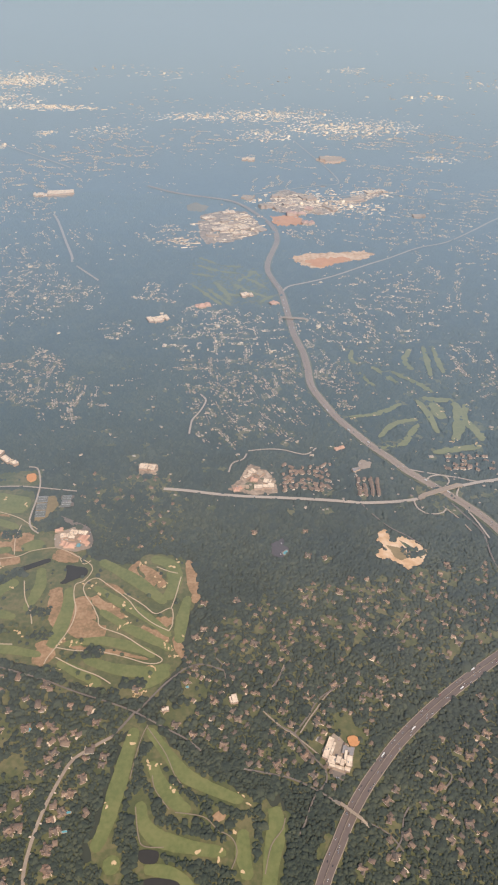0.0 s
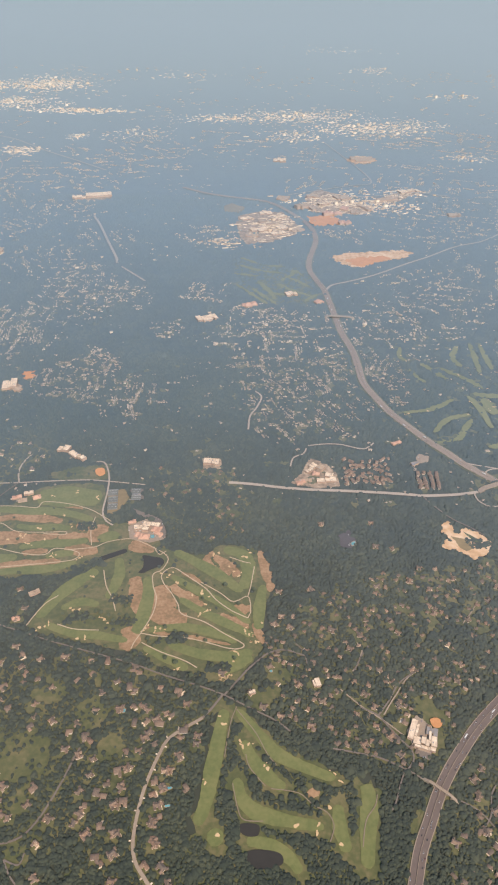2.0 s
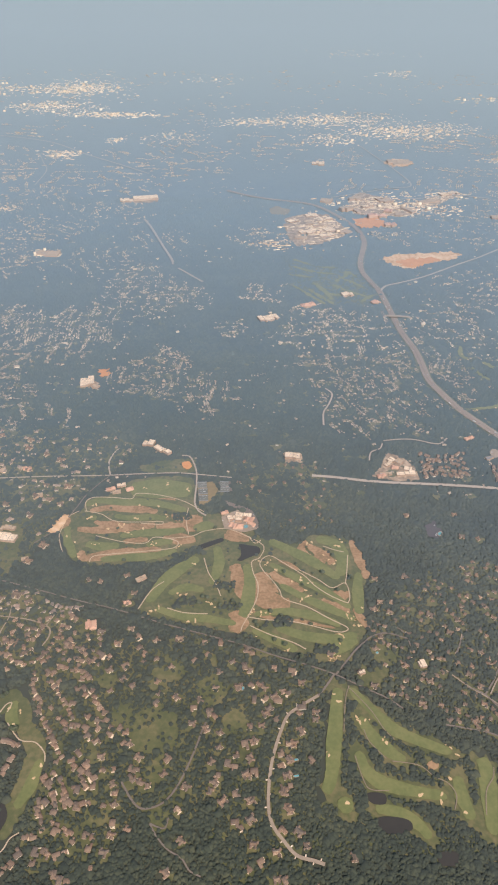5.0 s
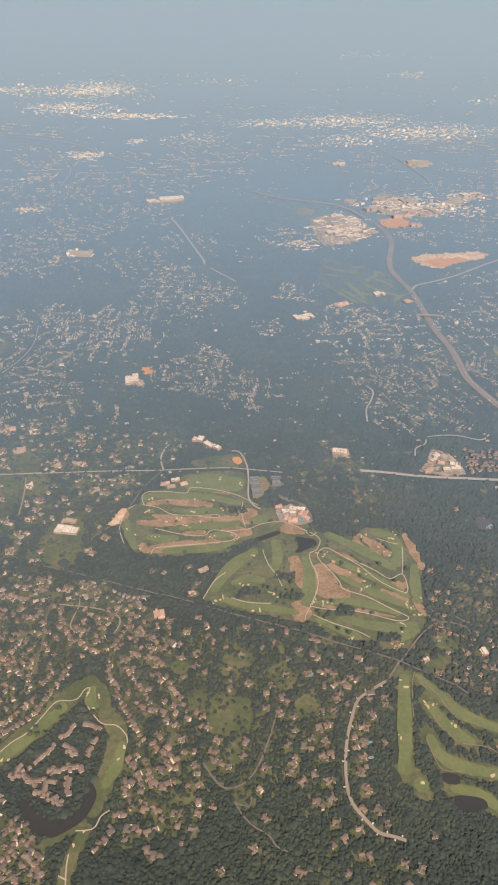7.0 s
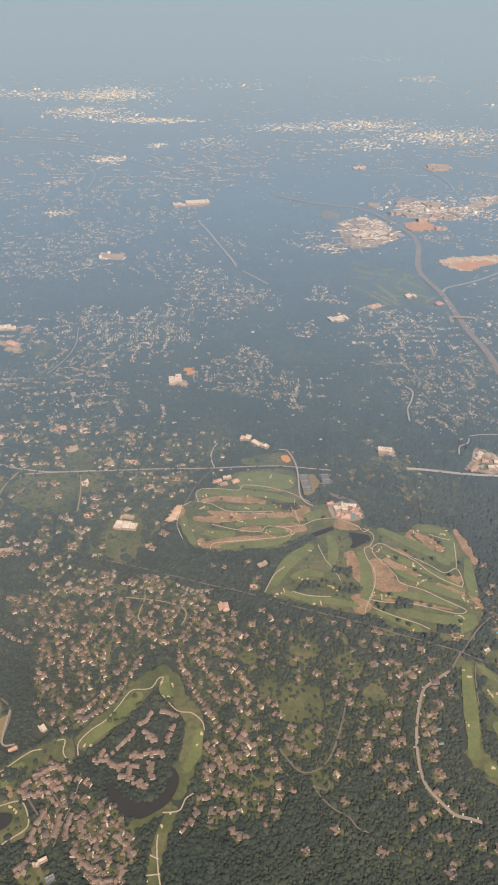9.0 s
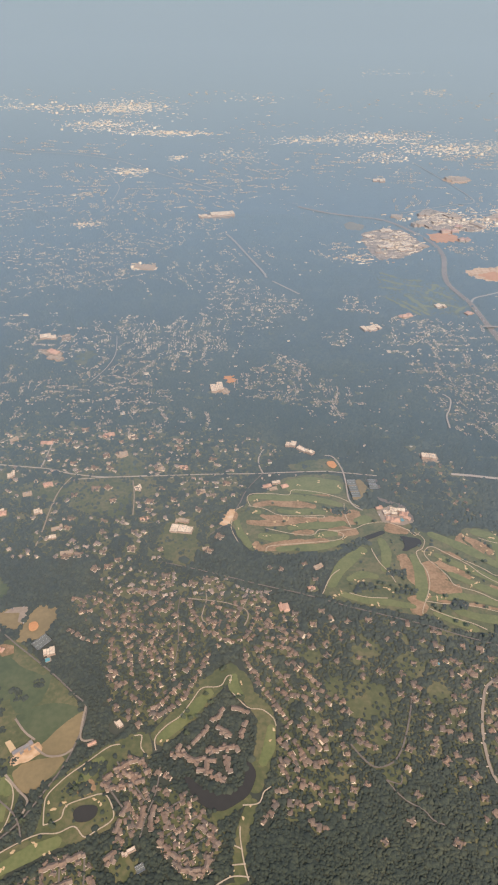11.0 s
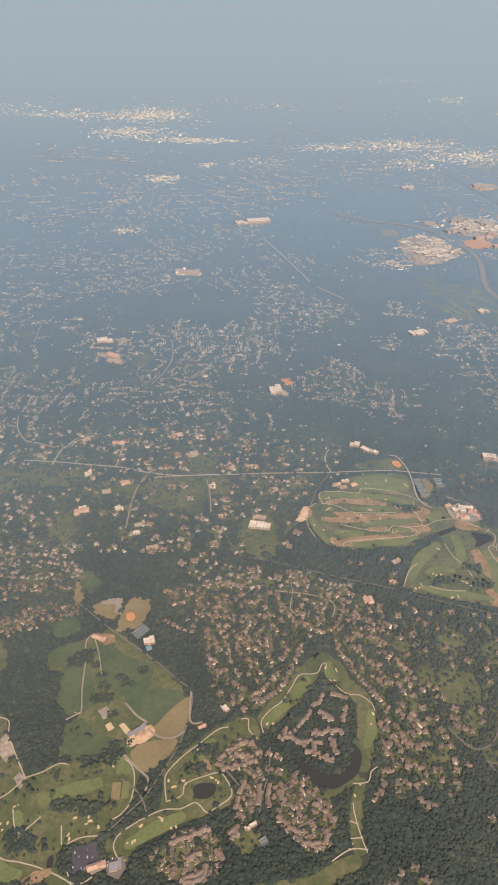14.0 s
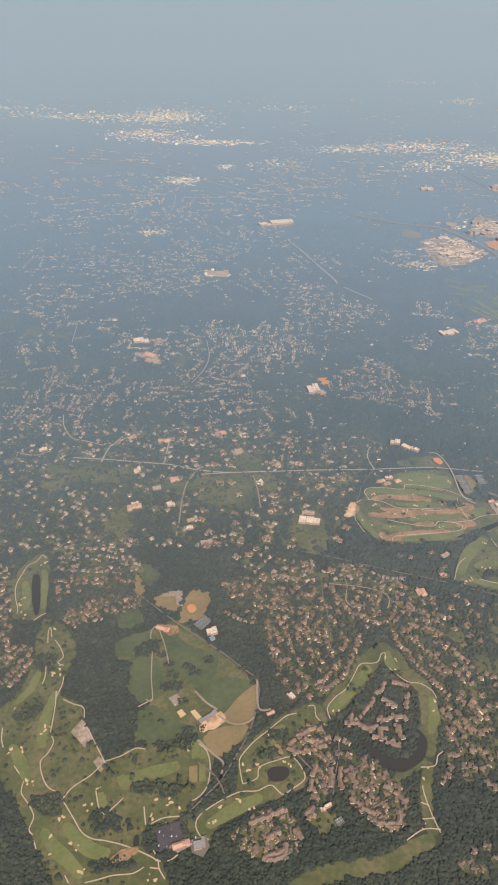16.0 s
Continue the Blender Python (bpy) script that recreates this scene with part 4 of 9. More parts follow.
FAIRWAYS = [
    ([(-202.6, 306.7), (-194.8, 311.8), (-180.3, 310.6), (-160.7, 310.7), (-144.9, 307.1), (-134.4, 302.6)], 7.5),
    ([(-181.3, 297.0), (-169.7, 295.0), (-154.6, 296.2), (-146.9, 294.7)], 6.0),
    ([(-174.2, 278.1), (-161.0, 281.1), (-146.2, 282.4), (-133.9, 284.8)], 7.0),
    ([(-194.2, 271.0), (-184.1, 268.6), (-173.3, 269.8)], 7.5),
    ([(-182.7, 257.5), (-166.3, 259.5), (-152.2, 261.0), (-136.9, 266.4)], 7.0),
    ([(-209.7, 285.7), (-206.0, 272.4), (-199.0, 259.1)], 5.5),
    ([(-175.1, 324.2), (-156.5, 325.5), (-132.5, 324.0)], 21.0),
    ([(-156.4, 270.2), (-148.1, 273.0), (-140.2, 274.0)], 6.0),
    ([(-128.3, 285.9), (-115.2, 290.4)], 9.0),
    ([(-197.7, 295.8), (-192.4, 293.5)], 5.0),
    ([(-149.2, 224.8), (-141.6, 240.6), (-131.7, 252.6), (-123.0, 260.1)], 9.0),
    ([(-112.3, 270.4), (-109.9, 255.5), (-113.5, 239.0)], 7.0),
    ([(-143.9, 220.7), (-130.6, 215.9), (-114.3, 213.9), (-98.3, 210.6)], 6.0),
    ([(-137.8, 231.6), (-127.8, 236.4), (-117.6, 234.4)], 6.0),
    ([(-93.0, 255.9), (-91.0, 239.5), (-92.9, 221.9), (-94.8, 215.6)], 8.0),
    ([(-79.3, 276.4), (-63.8, 266.5), (-50.7, 257.0), (-38.4, 245.4)], 8.0),
    ([(-78.9, 256.3), (-65.7, 247.1), (-46.7, 235.2), (-33.5, 223.3)], 6.0),
    ([(-73.2, 239.9), (-57.5, 229.2), (-42.1, 221.0), (-31.7, 215.0)], 6.0),
    ([(-88.2, 217.8), (-68.4, 220.0), (-49.4, 215.4), (-40.5, 210.8)], 6.0),
    ([(-75.9, 209.1), (-60.6, 203.5), (-45.0, 201.9), (-31.9, 205.0)], 7.0),
    ([(-88.8, 206.8), (-76.6, 200.8), (-64.8, 193.8)], 6.0),
    ([(-49.7, 278.7), (-37.6, 273.8), (-34.4, 259.8), (-38.0, 247.7)], 9.0),
    ([(-26.2, 250.4), (-28.4, 232.1), (-28.7, 219.2)], 7.0),
    ([(-49.7, 191.2), (-39.3, 198.2), (-32.4, 202.3)], 8.0),
    ([(-45.0, 171.9), (-46.5, 163.7), (-48.3, 150.7), (-50.1, 138.6), (-51.8, 127.3), (-54.8, 118.8)], 7.5),
    ([(-35.9, 155.9), (-30.6, 145.9), (-23.9, 138.8), (-17.6, 134.2)], 7.0),
    ([(-39.3, 171.9), (-28.1, 158.5), (-19.9, 149.7), (-7.4, 143.7), (4.8, 139.0)], 6.5),
    ([(-38.7, 138.7), (-35.9, 129.6), (-29.5, 124.2), (-17.9, 121.1), (-1.9, 118.7)], 7.0),
    ([(5.3, 127.7), (4.9, 119.1), (7.1, 109.0)], 6.5),
    ([(17.9, 136.8), (18.8, 130.0), (16.6, 117.1), (14.6, 103.3)], 8.0),
    ([(-47.8, 117.2), (-45.7, 110.7)], 7.0),
    ([(-33.8, 112.8), (-26.0, 111.8), (-16.8, 106.9), (-12.2, 101.2)], 6.0),
    ([(-241.8, 120.9), (-233.4, 129.8), (-222.7, 142.9), (-217.1, 150.7)], 7.0),
    ([(-206.0, 160.8), (-205.4, 153.0), (-201.4, 147.3)], 6.0),
    ([(-185.2, 131.4), (-186.6, 119.3), (-190.3, 109.4)], 6.0),
    ([(-407.7, 96.2), (-400.5, 87.3), (-393.2, 77.4)], 6.0),
    ([(-392.9, 128.4), (-394.2, 116.1), (-393.5, 102.9), (-391.3, 95.1)], 6.0),
    ([(-379.8, 55.1), (-372.6, 47.9), (-363.1, 41.1), (-356.7, 35.6)], 6.5),
    ([(-370.0, 57.9), (-361.6, 50.7), (-352.7, 46.1), (-346.2, 45.9)], 7.0),
    ([(-406.0, 140.9), (-407.5, 129.7), (-413.6, 118.9)], 5.0),
    ([(-348.4, 77.4), (-338.0, 82.0), (-324.5, 86.2), (-319.7, 88.4)], 7.0),
    ([(-303.8, 58.8), (-289.7, 67.8), (-277.7, 73.5)], 7.0),
    ([(-278.0, 95.7), (-270.8, 106.8), (-266.3, 110.8)], 6.0),
    ([(-314.5, 99.7), (-310.1, 98.6), (-307.4, 91.7)], 6.0),
    ([(-435.2, 209.7), (-429.7, 195.2), (-428.0, 186.0)], 6.0),
    ([(-425.9, 220.2), (-420.9, 205.2), (-417.0, 186.3)], 4.5),
    ([(-356.4, 73.0), (-353.6, 65.0)], 5.0),
    ([(102, 540), (99, 524), (103, 514)], 5.5),
    ([(103, 500), (108, 486), (113, 478)], 4.5),
    ([(115, 510), (124, 497), (133, 482)], 6.5),
    ([(130, 503), (142, 491), (153, 479), (159, 470)], 6.5),
    ([(155, 543), (146, 521), (150, 505)], 8),
    ([(168, 548), (166, 522), (164, 495)], 7),
    ([(177, 548), (176, 522), (176, 501)], 7),
    ([(85, 431), (105, 435), (118, 442), (130, 452)], 6.5),
    ([(104.7, 404.5), (116.0, 419.4), (128, 427), (139, 429)], 7),
    ([(102.7, 391.9), (120.4, 396.5), (127.5, 405.7), (138, 423)], 6.5),
    ([(144, 457), (149, 436), (150.7, 411.5)], 8),
    ([(155, 453), (157, 441), (159, 430)], 13),
    ([(174, 455), (170, 425), (160.8, 400.4)], 12),
    ([(183, 452), (175, 431), (180.5, 415.9), (182.3, 402.9)], 10),
    ([(141.4, 386.7), (158.8, 391.2), (179.1, 395.8)], 9),
    ([(149, 461), (159, 458), (174, 458)], 9),
    ([(-34, 668), (-21, 646), (-10, 630)], 7.0),
    ([(-27, 685), (-17, 663), (-11, 641)], 7.0),
    ([(-3, 690), (9, 706), (14, 727)], 7.0),
    ([(-52, 679), (-33, 650), (-19, 629)], 6.0),
    ([(-49, 756), (-29, 740)], 6.0),
    ([(-17, 732), (0, 731)], 7.0),
    ([(-7, 681), (4, 667)], 8.0),
    ([(-58, 709), (-38, 704), (-21, 698)], 5.0),
    ([(20, 637), (34, 654)], 7.0),
    ([(-49, 734), (-29, 719), (-4, 712)], 7.0),
    ([(-28, 687), (-15, 658), (8, 652)], 7.0),
    ([(2, 704), (15, 689), (26, 675)], 7.0),
    ([(-4, 673), (14, 660), (32, 646)], 6.0),
    ([(12, 721), (21, 705)], 6.0),
]
DRY_ROUGH = [
    ([(-198.6, 301.5), (-182.3, 305.3), (-165.3, 303.7), (-153.6, 301.5)], 6.5),
    ([(-203.0, 284.6), (-192.2, 283.1), (-177.5, 285.2), (-163.9, 286.8), (-152.8, 289.0)], 6.5),
    ([(-193.3, 291.0), (-180.3, 288.0), (-168.9, 286.5)], 5.0),
    ([(-132.3, 296.9), (-127.9, 294.2), (-122.8, 293.9)], 9.0),
    ([(-196.3, 264.9), (-192.3, 258.4), (-178.5, 262.0), (-162.0, 265.3), (-146.5, 267.0)], 6.0),
    ([(-171.3, 273.3), (-162.8, 274.4), (-156.2, 275.4)], 4.5),
    ([(-147.0, 275.6), (-137.3, 276.7), (-126.2, 275.8)], 8.0),
    ([(-152.7, 287.1), (-144.0, 288.2), (-134.0, 289.4)], 5.5),
    ([(-143.8, 298.5), (-135.4, 294.0)], 5.0),
    ([(-172.0, 318.9), (-156.0, 317.3), (-142.6, 313.1)], 2.5),
    ([(-102.8, 254.2), (-97.9, 245.7), (-97.1, 235.8), (-93.9, 227.9)], 6.0),
    ([(-56.0, 276.1), (-59.7, 268.8), (-54.4, 262.8)], 4.5),
    ([(-50.1, 264.9), (-46.2, 257.0)], 4.5),
    ([(-50.0, 228.6), (-41.9, 224.4), (-37.3, 220.8)], 5.0),
    ([(-73.4, 259.5), (-61.8, 251.9)], 3.0),
    ([(-42.3, 234.8), (-36.4, 233.1), (-33.1, 234.9)], 4.5),
    ([(-31.4, 223.7), (-26.2, 209.9)], 4.0),
    ([(-45.6, 204.2), (-38.6, 200.5)], 4.5),
    ([(-90.1, 220.4), (-79.6, 215.6), (-63.0, 213.4), (-43.5, 208.9)], 2.5),
    ([(-108.1, 280.5), (-96.4, 276.5)], 6.0),
    ([(-216.6, 283.7), (-211.0, 294.9)], 8.0),
    ([(-132.2, 296.9), (-128.1, 283.2)], 9.0),
    ([(-100.0, 255.7), (-97.7, 243.9), (-96.7, 232.6)], 7.0),
    ([(-86.4, 248.9), (-83.0, 237.4), (-80.9, 228.6), (-67.9, 224.6)], 13.0),
    ([(-79.4, 249.1), (-68.1, 240.1), (-60.2, 234.9)], 6.0),
    ([(-55.9, 272.8), (-46.1, 264.5), (-40.1, 257.2)], 6.0),
    ([(-43.5, 233.9), (-35.8, 229.7)], 6.0),
    ([(-27.9, 277.7), (-23.7, 260.1), (-21.8, 245.8)], 5.5),
    ([(-44.8, 225.2), (-34.1, 219.9)], 6.0),
    ([(-98.9, 219.6), (-96.6, 211.4), (-100.0, 205.3)], 9.0),
    ([(-106.6, 283.7), (-92.1, 276.1)], 6.0),
    ([(-5.8, 134.3), (-3.4, 131.0)], 5.0),
    ([(-276.5, 95.7), (-267.9, 99.1)], 6.0),
]
PONDS = [
    ([(-99.6, 274.3), (-92.6, 273.4), (-85.5, 272.0), (-83.0, 268.4), (-84.0, 264.3), (-88.8, 261.8), (-93.5, 259.0), (-97.0, 256.6), (-100.6, 257.3), (-98.1, 261.7), (-98.2, 267.7)],),
    ([(-126.8, 266.4), (-125.4, 269.7), (-120.2, 272.9), (-114.7, 275.7), (-109.1, 278.0), (-107.6, 275.4), (-112.4, 272.4), (-117.7, 269.4), (-123.1, 266.9)],),
    ([(-38.0, 118.9), (-33.6, 119.9), (-28.5, 118.9), (-29.0, 114.8), (-34.0, 114.4), (-37.0, 116.4)],),
    ([(-34.8, 107.8), (-31.3, 109.6), (-23.6, 109.4), (-19.1, 107.7), (-19.2, 104.0), (-26.1, 102.1), (-32.0, 103.0)],),
    ([(-195.7, 112.6), (-192.0, 107.1), (-192.6, 101.4), (-195.7, 94.9), (-201.9, 90.1), (-208.4, 87.0), (-216.1, 88.6), (-223.1, 94.3), (-228.1, 102.5), (-225.2, 103.1), (-218.4, 98.4), (-208.1, 95.3), (-200.9, 98.3), (-197.7, 103.7), (-197.4, 109.5)],),
    ([(-275.9, 85.4), (-273.6, 88.3), (-268.0, 89.1), (-264.6, 88.1), (-264.6, 84.3), (-268.0, 81.3), (-273.6, 81.2)],),
    ([(-431.9, 214.8), (-427.7, 216.0), (-423.1, 202.7), (-418.5, 184.0), (-420.4, 180.8), (-426.8, 195.3)],),
    ([(-336.5, 53.5), (-334.5, 54.0), (-333.7, 49.1), (-336.2, 48.6)],),
    ([(-399.1, 56.5), (-401.7, 60.8), (-406.5, 59.4), (-403.4, 54.4)],),
    ([(-11.2, 94.8), (-7.4, 96.3), (-2.2, 96.0), (-1.9, 93.6), (-3.7, 90.7), (-10.0, 90.6)],),
]
BUNKERS = [
    [(106, 434), (144, 491), (143, 449), (160, 449), (156, 436), (160, 441), (178, 426), (183, 452), (157.6, 400.9), (162.5, 402.3), (162.2, 393.4), (176.4, 399.4), (178.3, 395.8), (178, 545), (90, 430), (164, 492), (172, 484), (174, 482), (156, 469), (131, 464), (100, 524), (103, 514), (129.4, 387.7), (137, 430), (163, 469), (155, 541), (113, 507)],
    [(-89.7, 219.0), (-84.2, 219.2), (-81.6, 218.8), (-66.2, 242.4), (-60.9, 243.5), (-56.7, 241.3), (-58.4, 235.8), (-57.2, 231.4), (-60.8, 229.1), (-85.8, 258.5), (-80.6, 257.2), (-75.7, 251.5), (-46.1, 264.5), (-43.1, 260.6), (-40.1, 257.2), (-36.0, 272.3), (-55.7, 274.4), (-52.7, 275.5), (-33.7, 276.0), (-36.0, 218.2), (-33.8, 215.8), (-31.7, 215.0), (-26.9, 223.5), (-30.2, 211.0), (-40.8, 204.8), (-41.7, 198.9), (-44.5, 189.5), (-47.6, 189.0)],
    [(-69.4, 194.5), (-89.7, 202.8), (-124.7, 211.6), (-120.8, 212.9), (-112.6, 224.4), (-142.4, 222.0), (-146.4, 218.5), (-148.7, 217.2), (-131.0, 230.5), (-127.7, 231.0), (-124.7, 255.1), (-195.5, 307.5), (-198.2, 293.6), (-183.0, 284.5), (-176.7, 288.5), (-173.4, 289.2), (-160.6, 285.1), (-169.6, 281.1), (-166.3, 307.6), (-153.4, 306.8), (-146.3, 296.5), (-167.1, 294.9), (-201.6, 271.8), (-207.9, 276.9), (-196.7, 259.3), (-188.6, 270.1), (-153.3, 271.0), (-150.5, 272.1), (-135.8, 269.8), (-135.8, 325.4), (-150.1, 329.4), (-165.9, 325.9)],
    [(-47.4, 168.2), (-45.3, 164.2), (-37.4, 155.9), (-36.1, 153.1), (-33.5, 154.4), (-26.3, 144.5), (-24.8, 143.1), (-52.3, 136.3), (-45.9, 114.9), (-3.7, 119.7), (-4.7, 116.2), (-13.2, 119.0), (1.4, 126.6), (5.0, 141.2), (7.2, 137.9), (4.9, 112.0), (-69.9, 193.7), (-89.7, 202.4), (-48.0, 188.4), (-45.1, 187.0)],
    [(-393.2, 107.1), (-392.5, 104.6), (-400.8, 92.7), (-402.0, 94.8), (-406.9, 93.7), (-391.0, 77.4), (-394.2, 77.9), (-373.4, 44.5), (-375.1, 52.2), (-365.1, 49.4), (-361.9, 46.6), (-358.5, 37.8), (-357.1, 37.4), (-373.1, 59.9), (-371.6, 61.0), (-358.5, 74.8), (-359.3, 67.4), (-360.8, 64.2), (-362.7, 66.8), (-328.8, 70.6), (-322.6, 71.3), (-321.5, 69.4), (-317.2, 66.9), (-330.1, 63.1), (-329.3, 61.3), (-299.5, 61.5), (-300.5, 60.7), (-297.8, 68.0), (-288.5, 71.0), (-283.8, 67.4), (-281.6, 68.0), (-287.8, 89.4), (-284.9, 86.5)],
    [(-280.7, 89.6), (-263.7, 89.3), (-267.1, 91.5), (-275.2, 105.7), (-240.2, 121.0), (-237.2, 121.1), (-207.5, 156.8), (-201.8, 155.8), (-201.4, 147.3), (-397.6, 140.0), (-397.8, 138.5), (-394.8, 142.7), (-393.5, 139.0), (-431.1, 195.2), (-432.1, 189.1), (-429.7, 183.6), (-426.6, 181.5), (-405.4, 171.2), (-412.6, 116.9), (-327.4, 35.3), (-324.2, 35.5), (-198.2, 85.0), (-201.6, 63.3), (-195.0, 90.5), (-426.9, 226.5), (-186.0, 122.7), (-184.2, 128.6), (-315.9, 96.0)],
]
HOUSES = [
    [(-95.6, 171.4), (-82.5, 170.9), (-73.0, 168.8), (-77.5, 166.1), (-63.7, 174.5), (-90.0, 180.6), (-81.7, 156.8), (-57.6, 154.4), (-65.2, 148.6), (-83.9, 150.4), (-87.8, 141.9), (-68.7, 142.0), (-89.2, 133.7), (-70.5, 133.9), (-89.8, 126.0), (-71.3, 127.2), (-74.1, 119.7), (-70.8, 110.6), (-87.9, 114.5), (-47.6, 191.8), (-23.2, 195.8), (-19.6, 203.9), (-9.0, 185.3), (-0.9, 186.8), (-26.9, 173.5), (-18.7, 168.5), (-4.3, 164.0), (-32.9, 181.2), (2.0, 176.6), (-91.8, 193.5), (-99.3, 185.8), (-105.7, 179.8)],
    [(18.8, 207.7), (32.3, 194.9), (38.6, 187.3), (23.4, 181.2), (27.0, 174.0), (17.7, 169.7), (26.5, 164.3), (32.6, 159.1), (19.8, 155.1), (12.3, 160.2), (74.7, 198.6), (70.4, 189.1), (61.9, 187.5), (39.0, 175.5), (49.0, 195.1), (66.2, 139.5), (70.6, 144.3), (66.0, 131.4), (87.8, 144.4), (81.4, 137.3), (89.3, 135.0), (98.9, 130.5), (90.1, 123.9), (65.9, 117.4), (72.0, 125.9), (120.2, 189.7), (117.5, 170.7), (106.7, 159.7), (113.5, 139.8), (51.7, 113.2), (75.9, 111.4), (102.2, 162.3), (10.0, 182.5)],
    [(35.7, 150.2), (24.9, 216.3), (43.2, 225.4), (45.5, 218.3), (10.3, 219.6), (67.9, 231.3), (85.6, 227.8), (108.8, 251.3), (100.4, 241.3), (125.4, 241.6), (136.3, 236.0), (117.1, 221.0), (39.0, 250.3), (58.4, 254.6), (66.1, 265.3), (42.9, 282.8), (52.8, 280.6), (11.0, 301.4), (42.7, 303.5), (84.4, 257.1), (124.6, 277.3), (68.8, 248.7), (-16.6, 228.2), (-11.8, 221.1), (-20.7, 222.8), (1.2, 247.7), (-17.5, 245.4)],
    [(-107.2, 170.3), (-114.6, 163.5), (-95.4, 170.6), (-80.1, 159.4), (-131.1, 182.0), (-136.8, 173.0), (-126.2, 164.8), (-117.4, 150.6), (-110.4, 147.7), (-103.7, 138.9), (-106.7, 131.7), (-87.1, 142.2), (-89.0, 134.9), (-90.9, 126.5), (-104.3, 122.1), (-117.4, 120.5), (-89.1, 114.6), (-100.7, 114.3), (-88.4, 107.0), (-71.6, 111.1), (-73.3, 118.8), (-70.7, 141.2), (-71.0, 133.9), (-72.4, 126.4), (-64.5, 147.3), (-57.4, 158.3), (-77.3, 94.1), (-77.2, 84.1), (-67.6, 102.6), (-64.8, 96.7), (-60.0, 81.2), (-44.9, 92.6), (-53.4, 79.2), (-135.4, 76.3), (-122.1, 85.2), (-117.3, 97.9), (-103.4, 77.1)],
    [(-162.8, 179.4), (-160.0, 167.4), (-179.3, 179.0), (-175.6, 173.9), (-162.7, 151.1), (-161.5, 140.5), (-158.0, 133.3), (-146.2, 139.4), (-140.4, 133.7), (-150.1, 121.0), (-148.1, 111.9), (-147.0, 99.6), (-148.9, 92.5), (-154.8, 174.3), (-135.0, 166.3), (-128.0, 125.6), (-134.4, 120.1), (-141.1, 122.6), (-171.6, 203.6), (-178.6, 208.2), (-186.1, 193.6), (-179.6, 191.8), (-161.4, 196.1), (-141.1, 198.5), (-128.6, 199.9), (-155.9, 206.0), (-186.4, 240.9), (-179.3, 239.6), (-164.3, 244.6), (-155.5, 242.5), (-158.0, 231.1), (-160.7, 223.7), (-254.7, 220.1), (-249.3, 224.5)],
    [(-175.3, 54.6), (-181.5, 51.8), (-184.5, 47.3), (-188.1, 46.5), (-183.3, 44.6), (-170.9, 48.9), (-170.1, 45.2), (-179.8, 44.0), (-86.9, 97.1), (-75.9, 68.9), (-103.7, 146.3), (-106.3, 118.4)],
]
